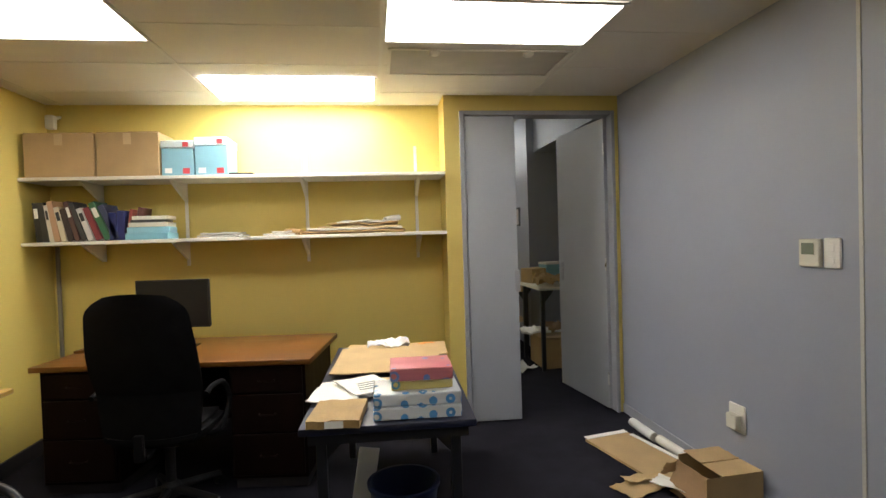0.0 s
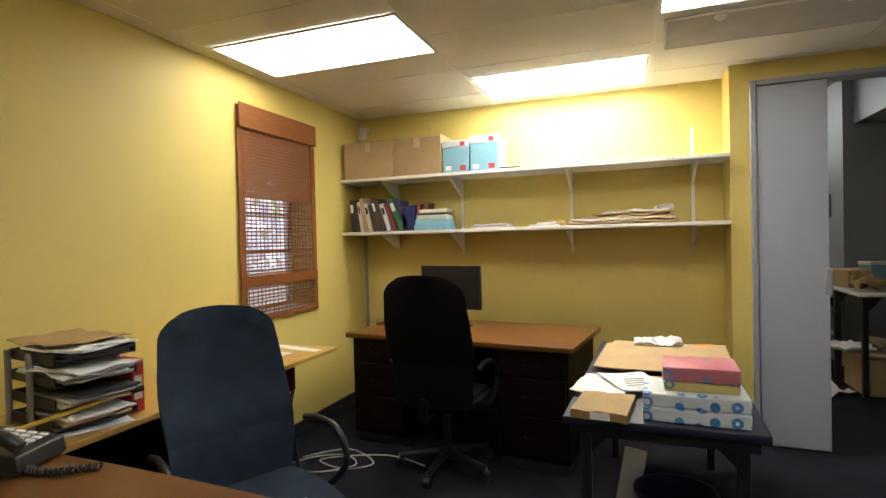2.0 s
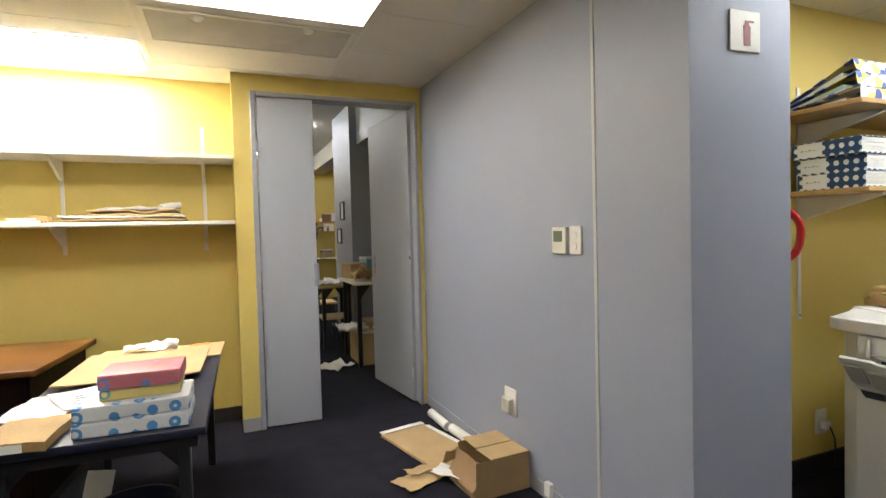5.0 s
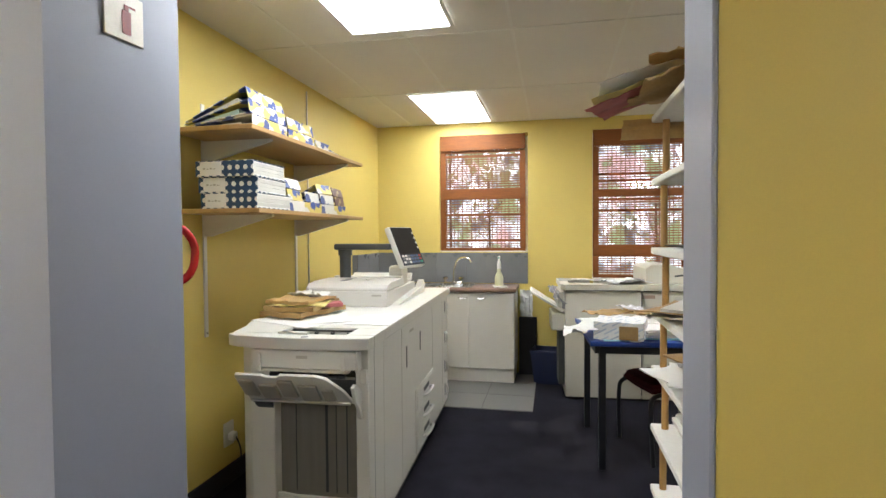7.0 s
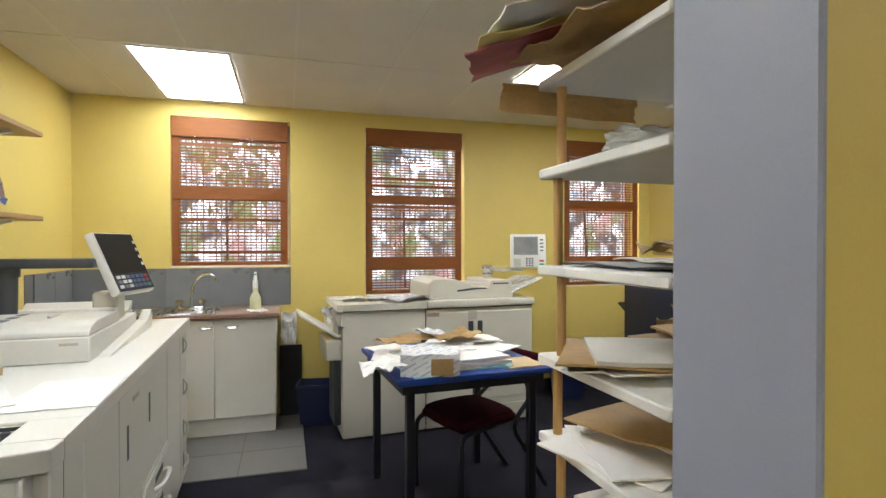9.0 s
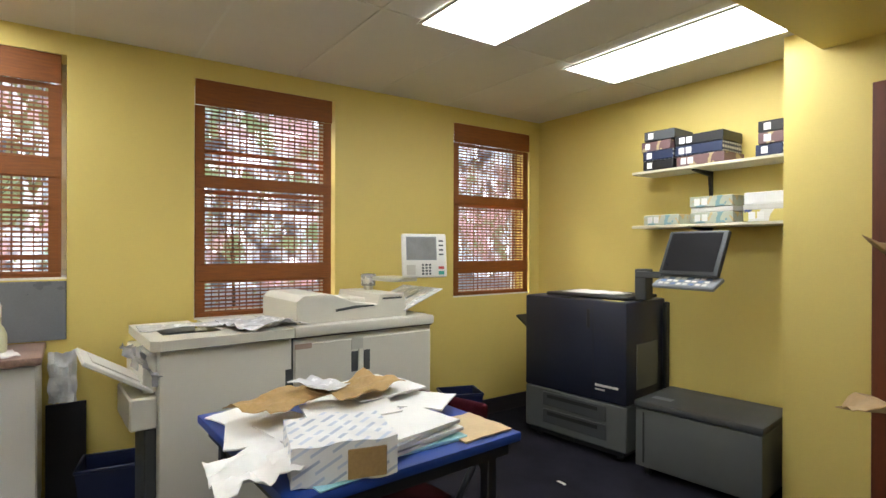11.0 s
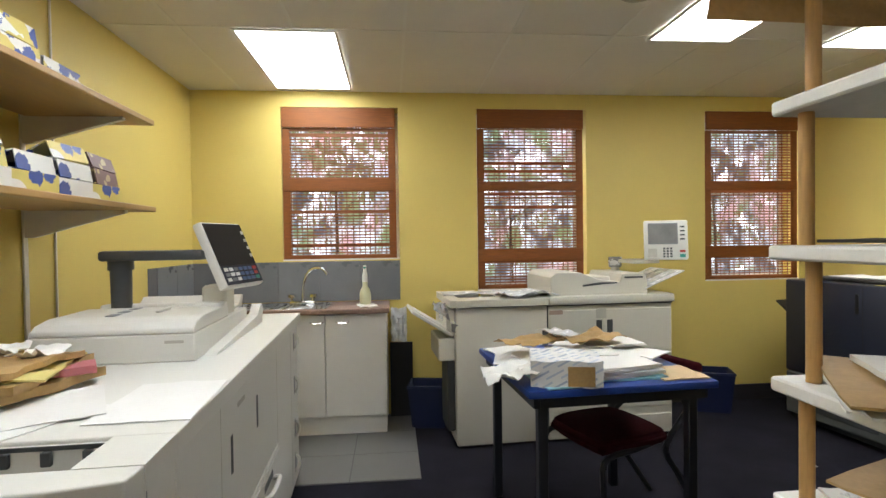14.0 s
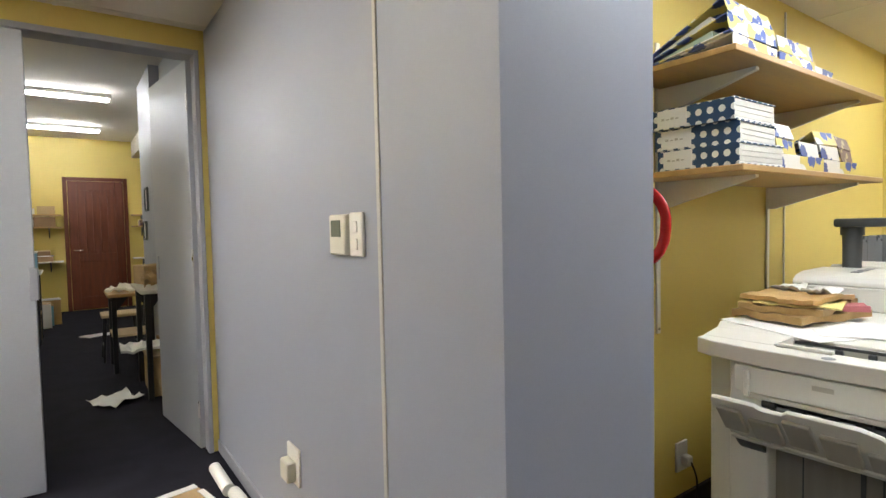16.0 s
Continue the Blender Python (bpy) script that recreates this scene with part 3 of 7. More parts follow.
# doorway in the print room's south wall
bm = bx(3.405, -2.70, 0, 3.464, -2.655, 2.12, bevel=0.004)
box(bm, 2.621, -2.70, 0, 2.68, -2.655, 2.12, bevel=0.004)
box(bm, 2.681, -2.699, 2.06, 3.404, -2.656, 2.119, bevel=0.004)
fixed("door_frame_south", bm, BROWNDOOR, "dark red-brown wooden door frame", "door frame")
d = thing("door_4", "dark grey steel door, shut", "door", pose(2.682, -2.75, 0), kind="structure")
bm = bx(0, -0.04, 0.01, 0.72, 0, 2.058, bevel=0.003)
part("leaf", bm, shader("dark_grey_door", (0.10, 0.105, 0.125), 0.35, vary=0.08), d)
part("door_handle", tube(bmesh.new(), [(0.60, 0.0, 1.2), (0.60, 0.05, 1.2), (0.49, 0.05, 1.2)], 0.010), CHROME, d)
for z in (0.3, 1.05, 1.78):
    part("hinge", rod(bmesh.new(), (0.712, 0.004, z - 0.05), (0.712, 0.004, z + 0.05), 0.008), STEEL, d)

# ---- ceiling lights ----


def ceiling_light(x0, y0, lamp, w=1.12, d=0.565):
    t = thing("ceiling_light", "lit white fluorescent ceiling panel light", "ceiling light", pose(x0, y0, H), group="ceiling panel lights")
    bm = bmesh.new()
    for a in ((0, 0, w, 0.018), (0, d - 0.018, w, d), (0, 0.0185, 0.018, d - 0.0185), (w - 0.018, 0.0185, w, d - 0.0185)):
        box(bm, a[0], a[1], -0.013, a[2], a[3], -0.0065)
    part("frame", bm, TBAR, t)
    part("diffuser", bx(0.0185, 0.0185, -0.010, w - 0.0185, d - 0.0185, -0.007), lamp, t)
    return t


ceiling_light(-1.105, 3.485, DIFFUSERNEW, 1.12, 0.575)
# Unseen panel added in the south to brighten the grey partition and stub.
ceiling_light(0.045, -1.76, DIFFUSERFILL)
ceiling_light(-2.235, 2.345, DIFFUSERWARM)
ceiling_light(0.04, 2.34, DIFFUSERWARM, 1.115, 0.53)
# The last one, at (-1.10, 0.0), is unseen and added as fill light.
for x0, y0, d in ((2.40, 0.65, 0.565), (4.745, 0.715, 0.55), (3.69, -1.51, 0.50), (3.735, -2.575, 0.50), (-1.10, 0.0, 0.565)):
    ceiling_light(x0, y0, DIFFUSER, 1.09, d)
for y in (7.9, 10.2):
    t = thing("tube_light", "lit bare fluorescent tube batten", "ceiling light", pose(0.15, y, FH), group="far room tube lights")
    part("batten", bx(0, -0.03, -0.045, 1.5, 0.03, 0, bevel=0.004), WHITE, t)
    part("tube", rod(bmesh.new(), (0.03, 0, -0.066), (1.47, 0, -0.066), 0.018), TUBEGLOW, t)
# air conditioner return panel with two heads
t = thing("ceiling_vent", "flat grey ceiling return-air panel in white frame", "ceiling vent", pose(0.075, 2.955, H))
bm = bmesh.new()
for a in ((0, 0, 1.05, 0.02), (0, 0.445, 1.05, 0.465), (0, 0.0205, 0.02, 0.4445), (1.03, 0.0205, 1.05, 0.4445)):
    box(bm, a[0], a[1], -0.014, a[2], a[3], -0.0065, bevel=0.002)
part("frame", bm, TBAR, t)
part("panel", bx(0.0205, 0.0205, -0.009, 1.0295, 0.4445, -0.0065), shader("grey_mesh_panel", (0.42, 0.40, 0.37), 0.8, bump=0.8, fine=500), t)
for x in (0.26, 0.80):
    part("catch", lathe(bmesh.new(), [(0.03, -0.009), (0.032, -0.016), (0.02, -0.028)], (x, 0.05, 0)), TBAR, t)
solo("ceiling_speaker", lathe(bmesh.new(), [(0.02, -0.016), (0.055, -0.014), (0.075, -0.008), (0.085, -0.0005)], seg=24), SLATE, "round dark metal ceiling vent", "ceiling vent", pose(4.25, -0.71, H))

# ---- windows and blinds ----


def window(name, x, y0, y1, z0, z1, out):
    """A steel window near the outer face of the wall; out: +1 or -1 along x."""
    t = thing(name, "white-framed window with small bars", "window", pose(x, y0, z0), kind="structure")
    w, h = y1 - y0, z1 - z0
    bm = bmesh.new()
    for a in ((0, 0, w, 0.04), (0, h - 0.04, w, h), (0, 0.041, 0.04, h - 0.041), (w - 0.04, 0.041, w, h - 0.041)):
        box(bm, -0.02, a[0], a[1], 0.02, a[2], a[3], bevel=0.004)
    part("window_frame", bm, WINFRAME, t)
    part("bar", bx(-0.010, 0.041, h * 0.52 - 0.010, 0.010, w - 0.041, h * 0.52 + 0.010), WINFRAME, t)
    g = part("pane", bx(-0.003, 0.041, 0.041, 0.003, w - 0.041, h - 0.041), GLASS, t)
    g.visible_shadow = False
    part("window_sill", bx(-out * 0.19, 0.0, 0.0005, -out * 0.021, w, 0.012), WINFRAME, t)
    return t


def blind(x, y0, y1, z0, z1, bands, dense, face):
    """A woven reed Roman blind that hangs in the plane x; bands: folded strips (from, to); dense: closed stretches; face: the room's side."""
    t = thing("roman_blind", "red-brown woven reed Roman blind, let down", "window blind", pose(x, y0, z0), group="reed window blinds")
    w, h = y1 - y0, z1 - z0
    rnd = random.Random(int(y0 * 100))
    part("valance", bx(-0.004 + face * 0.022, 0, h - 0.15, 0.004 + face * 0.022, w, h, bevel=0.003), BLINDSOLID, t)
    bm = bmesh.new()
    z = 0.025
    while z < h - 0.012:
        closed = any(a <= z + z0 <= b for a, b in dense)
        s = 0.021 if closed else 0.0105 + rnd.uniform(-0.002, 0.002)
        if rnd.random() < 0.085 and not closed:
            s = 0.027
        box(bm, -0.0018, 0.004, z, 0.0018, w - 0.004, z + s)
        z += s + (0.001 if closed else 0.0125 + rnd.uniform(-0.003, 0.003))
    part("reed_weave", bm, BLIND, t)["kind"] = "stuff"
    bm = bmesh.new()
    k = 0.075
    while k < w - 0.06:
        q = 0.005 + rnd.uniform(0, 0.004)
        box(bm, -face * 0.004 - 0.001, k, 0.02, -face * 0.004 + 0.001, k + q, h - 0.02)
        k += 0.0415 + rnd.uniform(-0.006, 0.006)
    part("cord_weave", bm, CORD, t)["kind"] = "stuff"
    for a, b in ((0, 0.055), (w - 0.055, w)):
        part("hem", bx(face * 0.0045 - 0.002, a, 0.02, face * 0.0045 + 0.002, b, h - 0.151), BLINDSOLID, t)
    for a, b in bands:
        part("fold", bx(face * 0.010 - 0.003, 0.001, a - z0, face * 0.010 + 0.003, w - 0.001, b - z0, bevel=0.002), BLINDSOLID, t)
    part("bottom_bar", bx(face * 0.006 - 0.006, 0, 0, face * 0.006 + 0.006, w, 0.028, bevel=0.004), BLINDSOLID, t)
    return t


for i, (a, b, s) in enumerate(WINDOWS_E):
    window("window_%d" % (i + 1), EAST + 0.20, a, b, s, WTOP, 1)
    lo = {0: [(1.705, 1.80)], 1: [(1.70, 1.775), (1.15, 1.25)], 2: [(1.70, 1.775), (1.15, 1.25)]}[i]
    blind(EAST + 0.022, a + (0.006 if i == 2 else 0.022), b - 0.006, s + 0.008, WTOP - 0.004, lo, [], -1)
window("window_4", WEST - 0.20, 2.70, 3.445, 0.905, 2.22, -1)
blind(WEST + 0.014, 2.664, 3.481, 0.880, 2.243, [(1.10, 1.175)], [(1.645, 2.23)], 1)

# ---- outside ----
fixed("ground", bx(-400, -400, -0.45, 400, 400, -0.35), CONCRETE, "pale paving outside", "ground")
# Both backdrops emit light where a sunlit distance would only reflect it.
fixed("backdrop_east", bx(26.0, -40, -0.35, 26.2, 30, 8.0), distance("glowing_garden_distance", (0.86, 0.92, 1.0), (0.055, 0.07, 0.085), (0.66, 0.42, 0.43), 1.45), "glowing hazy garden backdrop", "backdrop")
fixed("backdrop_west", bx(-26.2, -30, -0.35, -26.0, 40, 8.0), distance("glowing_street_distance", (0.75, 0.80, 1.0), (0.35, 0.38, 0.50), (0.80, 0.80, 0.85), 1.5), "glowing hazy street backdrop", "backdrop")
fixed("outer_roof", bx(-2.9, -3.6, 3.02, 6.3, 12.1, 3.15), CEIL, "flat roof slab", "roof")


def tree(x, y, height, spread, seed, leaves=800, size=1.0):
    rnd = random.Random(seed)
    t = thing("tree", "leafy green garden tree with dappled crown", "tree", pose(x, y, -0.35), group="garden trees")
    bm = rod(bmesh.new(), (0, 0, 0), (0.1, 0.05, height * 0.55), 0.03, 0.018, 10)
    tips = []
    for i in range(9):
        a, up = i * 2.4, height * rnd.uniform(0.35, 0.6)
        tip = (math.cos(a) * spread * rnd.uniform(0.4, 0.8), math.sin(a) * spread * rnd.uniform(0.4, 0.8), height * rnd.uniform(0.45, 0.95))
        rod(bm, (0.05, 0.03, up * 0.8), tip, 0.007, 0.003, 6)
        tips.append(Vector(tip))
    part("trunk", bm, BARK, t)
    bm = bmesh.new()
    for i in range(leaves):
        c = rnd.choice(tips) * rnd.uniform(0.55, 1.1) + Vector([rnd.gauss(0, spread * 0.22) for _ in range(3)])
        c.z = max(c.z, 0.7)
        q = Euler([rnd.uniform(0, 6.28) for _ in range(3)]).to_matrix()
        s = rnd.uniform(0.03, 0.065) * size
        bm.faces.new([bm.verts.new(c + q @ Vector(p) * s) for p in ((-1, 0, 0), (0, -0.45, 0.1), (1, 0, 0), (0, 0.45, 0.1))])
    part("crown", bm, LEAF, t, smooth=False)


for i, (x, y, h, s) in enumerate(((11.6, 1.4, 5.2, 2.3), (12.4, -2.0, 4.8, 2.2), (11.2, -5.6, 5.4, 2.4), (13.0, -9.2, 5.0, 2.4), (12.2, 4.6, 5.0, 2.3))):
    tree(x, y, h, s, 11 + i)
# Tall tree added to filter the sun before windows 1 and 2.
tree(12.0, 2.3, 9.6, 2.6, 31, 2600, 2.4)

# ---- the front office ----


def wall_shelf(z, mat=WHITE):
    t = thing("wall_shelf", "long white shelf board on white steel brackets", "shelf", pose(WEST, 3.875, z), group="long white wall shelves")
    part("board", bx(0.002, 0, -0.024, 2.855, 0.353, 0, bevel=0.003), mat, t)
    for x in (0.36, 0.94, 1.82, 2.666):
        bm = prism(bmesh.new(), [(0.346, -0.025), (0.05, -0.025), (0.05, -0.035), (0.32, -0.15), (0.346, -0.15)], x - 0.009, x + 0.009, "x")
        part("bracket", bm, WHITE, t)
    return t


wall_shelf(1.885)
wall_shelf(1.452)
for x in (-1.42, -0.54, 0.306):
    bm = bx(x - 0.012, 4.222, 1.25, x + 0.012, 4.2295, 2.13, bevel=0.002)
    solo("shelf_upright", bm, WHITE, "white slotted steel shelf upright on the wall", "shelf upright", group="shelf uprights")
solo("wall_conduit", rod(bmesh.new(), (-2.315, 4.205, 0.1), (-2.315, 4.205, 1.42), 0.014), SLATE, "thin grey conduit down the wall corner", "conduit")

t = thing("security_camera", "small beige motion sensor on a wall bracket", "sensor", pose(-2.27, 4.12, 2.30))
part("body", bx(-0.03, -0.03, -0.05, 0.03, 0.025, 0.05, bevel=0.012, seg=2), CREAM, t)
part("arm", rod(bmesh.new(), (0, 0.02, 0.03), (0, 0.109, 0.06), 0.012), CREAM, t)


def carton(w, d, h, m, label, mat=CARD, group=""):
    t = thing("cardboard_box", label, "box", m, group)
    part("body", bx(0, 0, 0, w, d, h - 0.004, bevel=0.004), mat, t)
    part("flap", bx(0.003, 0.002, h - 0.0035, w / 2 - 0.002, d - 0.002, h, bevel=0.001), mat, t)
    part("flap", bx(w / 2 + 0.002, 0.002, h - 0.0035, w - 0.003, d - 0.002, h + 0.003, bevel=0.001), mat, t)
    part("tape", bx(w / 2 - 0.025, -0.0015, h * 0.72, w / 2 + 0.025, 0.001, h - 0.006), MANILA, t)
    return t


carton(0.435, 0.27, 0.295, pose(-2.325, 3.89, 1.886), "closed brown cardboard box on the top shelf", group="brown boxes on the shelf")
carton(0.405, 0.27, 0.300, pose(-1.88, 3.897, 1.886, 0, 0, -1), "closed brown cardboard box with torn label on the top shelf", group="brown boxes on the shelf")
for x, w, h in ((-1.462, 0.208, 0.240), (-1.243, 0.215, 0.262)):
    t = thing("paper_box", "pale blue paper carton with red label on the top shelf", "box", pose(x, 3.895, 1.886), group="pale blue cartons")
    part("body", bx(0, 0, 0, w, 0.255, h * 0.78, bevel=0.003), SKYBLUE, t)
    part("lid", bx(-0.004, -0.004, h * 0.78, w + 0.004, 0.259, h, bevel=0.004), shader("pale_carton_lid", (0.55, 0.66, 0.70), 0.5), t, "paler blue lid")
    part("sticker", bx(w * 0.66, -0.0025, 0.012, w * 0.88, 0.001, 0.05), LABELRED, t)
    part("sticker", bx(w * 0.1, -0.0025, 0.016, w * 0.32, 0.001, 0.05), PAPER, t)
    part("sticker", bx(w * 0.68, -0.0065, h * 0.82, w * 0.86, -0.0035, h * 0.95), LABELRED, t)
t = thing("flat_tray", "small dark plastic tray on the top shelf", "tray", pose(-1.02, 3.88, 1.886))
part("body", bx(0, 0, 0, 0.16, 0.12, 0.014, bevel=0.004), BLACK, t)

# books on the lower shelf: upright, leaning row, then a lying stack
rnd = random.Random(5)
x = -2.275
covers = [(0.02, 0.02, 0.022), (0.03, 0.03, 0.03), (0.62, 0.58, 0.50), (0.48, 0.30, 0.18), (0.60, 0.55, 0.42), (0.05, 0.035, 0.03), (0.10, 0.05, 0.04), (0.05, 0.05, 0.05), (0.62, 0.62, 0.60), (0.20, 0.04, 0.05), (0.04, 0.14, 0.07), (0.04, 0.05, 0.10)]
for i, c in enumerate(covers):
    w, h, d = rnd.uniform(0.026, 0.042), rnd.uniform(0.22, 0.28), rnd.uniform(0.17, 0.21)
    lean = -4 - i * 1.8
    t = thing("book", "upright book leaning on the shelf row", "book", pose(x, 3.90, 1.4535, 0, lean, 0), group="row of leaning books")
    cover = shader("book_cover", c, 0.5, vary=0.1)
    bm = bx(0, 0, 0, 0.003, d, h, bevel=0.001)
    box(bm, w - 0.003, 0, 0, w, d, h, bevel=0.001)
    box(bm, 0.0031, 0, 0, w - 0.0031, 0.003, h)
    part("cover", bm, cover, t)
    part("paper_block", bx(0.0032, 0.0032, 0.004, w - 0.0032, d - 0.006, h - 0.005), PAPERGREY, t)
    if i % 2 == 0:
        part("spine_label", bx(0.006, -0.001, h * 0.6, w - 0.006, 0.0005, h * 0.85), PAPER if sum(c) < 0.6 else INK, t)
    x += w * 1.05 + 0.0015 * i
for i, (c, w) in enumerate((((0.02, 0.03, 0.13), 0.05), ((0.02, 0.03, 0.14), 0.05), ((0.30, 0.06, 0.05), 0.02), ((0.10, 0.03, 0.03), 0.03))):
    xx = -1.82 + i * 0.052
    t = thing("book", "upright dark-covered book on the shelf", "book", pose(xx, 3.90, 1.453, 0, 0 if i < 2 else 9, 0), group="upright books")
    part("cover", bx(0, 0, 0, w, 0.16, 0.19 + 0.012 * i, bevel=0.003), shader("book_cover", c, 0.45, vary=0.1), t)
    part("paper_block", bx(0.004, 0.002, 0.19 + 0.012 * i, w - 0.004, 0.155, 0.1905 + 0.012 * i), PAPERGREY, t)
z = 1.453
for i, (c, w, h) in enumerate((((0.22, 0.48, 0.60), 0.28, 0.045), ((0.25, 0.50, 0.62), 0.27, 0.04), ((0.60, 0.57, 0.48), 0.25, 0.03), ((0.05, 0.05, 0.05), 0.22, 0.018), ((0.66, 0.63, 0.52), 0.23, 0.026))):
    t = thing("book", "lying book in a stack on the shelf", "book", pose(-1.715 + 0.012 * i, 3.89, z, 0, 0, rnd.uniform(-4, 4)), group="stack of lying books")
    part("cover", bx(0, 0, 0, w, 0.18, h, bevel=0.003), shader("book_cover", c, 0.5, vary=0.1), t)
    part("paper_block", bx(-0.0006, 0.004, 0.004, w * 0.98, 0.176, h - 0.004), PAPERGREY, t)
    z += h + 0.0005
for i, (x, w) in enumerate(((-1.27, 0.30), (-1.25, 0.26), (-0.83, 0.22), (-0.78, 0.14))):
    z = 1.453 + (0.018 if i == 1 else 0.016 if i == 3 else 0)
    t = solo("loose_paper", sheet(bmesh.new(), w, 0.2, 0.012, 0.002, 0.006, 40 + i), PAPERGREY, "small pile of loose papers on the shelf", "paper", pose(x + w / 2, 4.07, z, 0, 0, 6 * i - 8), group="papers on the shelf")
# long flattened kraft bags
for i in range(5):
    w = 0.78 - 0.09 * i
    solo("kraft_bag", sheet(bmesh.new(), w, 0.22, 0.010, -0.0 + 0.01 * (i % 2), 0.02, 60 + i, torn=0.08, nx=14), (KRAFT, PAPERGREY, MANILA)[i % 3], "flattened brown paper bag on the shelf", "paper bag", pose(-0.20 + 0.03 * i, 4.07, 1.454 + 0.017 * i, 0, 0, rnd.uniform(-3, 3)), group="flattened bags on the shelf")
solo("paper_roll", tube(bmesh.new(), [(-0.06, 0, 0), (0, 0.01, 0.004), (0.07, 0, 0)], 0.022, 10), PAPERGREY, "crumpled paper roll on the shelf", "paper", pose(0.10, 4.0, 1.553, 0, -8, 30))
solo("paper_roll", tube(bmesh.new(), [(-0.06, 0, 0), (0, 0.01, 0.004), (0.07, 0, 0)], 0.022, 10), KRAFT, "crumpled brown paper roll on the shelf", "paper", pose(-0.62, 4.0, 1.476, 0, 4, -20))


def desk():
    t = thing("office_desk", "dark-stained wooden pedestal desk with drawers", "desk", pose(-1.985, 3.265, 0, 0, 0, -6.8))
    L, D, Z = 1.58, 0.80, 0.745
    part("top", bx(0, 0, Z - 0.032, L, D, Z, bevel=0.005, seg=2), DARKWOOD, t, "warm brown polished top")
    for k, x in enumerate((0.04, L - 0.47)):
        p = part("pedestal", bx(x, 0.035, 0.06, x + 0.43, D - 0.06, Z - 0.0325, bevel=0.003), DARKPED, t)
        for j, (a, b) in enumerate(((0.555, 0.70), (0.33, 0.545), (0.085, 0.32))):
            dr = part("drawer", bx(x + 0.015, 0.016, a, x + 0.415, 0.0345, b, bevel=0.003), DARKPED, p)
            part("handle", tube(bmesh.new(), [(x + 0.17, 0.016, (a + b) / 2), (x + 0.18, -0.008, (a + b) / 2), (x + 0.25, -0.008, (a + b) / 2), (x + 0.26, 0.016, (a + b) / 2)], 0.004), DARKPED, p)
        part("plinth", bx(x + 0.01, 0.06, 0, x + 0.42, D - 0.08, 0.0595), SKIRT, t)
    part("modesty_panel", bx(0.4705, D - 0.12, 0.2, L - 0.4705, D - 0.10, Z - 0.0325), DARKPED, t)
    return t


desk()
t = thing("computer_monitor", "thin black flat-screen monitor on the desk", "monitor", pose(-1.325, 3.62, 0.746, 0, 0, -7))
part("back", bx(-0.232, -0.004, 0.135, 0.232, 0.02, 0.44, bevel=0.005), BLACK, t)
part("bezel", bx(-0.234, -0.010, 0.133, 0.234, -0.0045, 0.442, bevel=0.002), BLACK, t)
part("screen", bx(-0.226, -0.0125, 0.145, 0.226, -0.0105, 0.434), SCREEN, t)
part("neck", bx(-0.03, 0.02, 0.01, 0.03, 0.045, 0.25, bevel=0.006), BLACK, t)
part("foot", bx(-0.12, -0.07, 0, 0.12, 0.10, 0.012, bevel=0.004), BLACK, t)
t = thing("desk_wedge", "low brown wooden wedge on the desk corner", "box", pose(-1.93, 3.62, 0.746, 0, 0, -5))
part("body", prism(bmesh.new(), [(0, 0), (0.36, 0), (0.36, 0.05), (0, 0.015)], 0, 0.22, "y"), DARKWOOD, t)


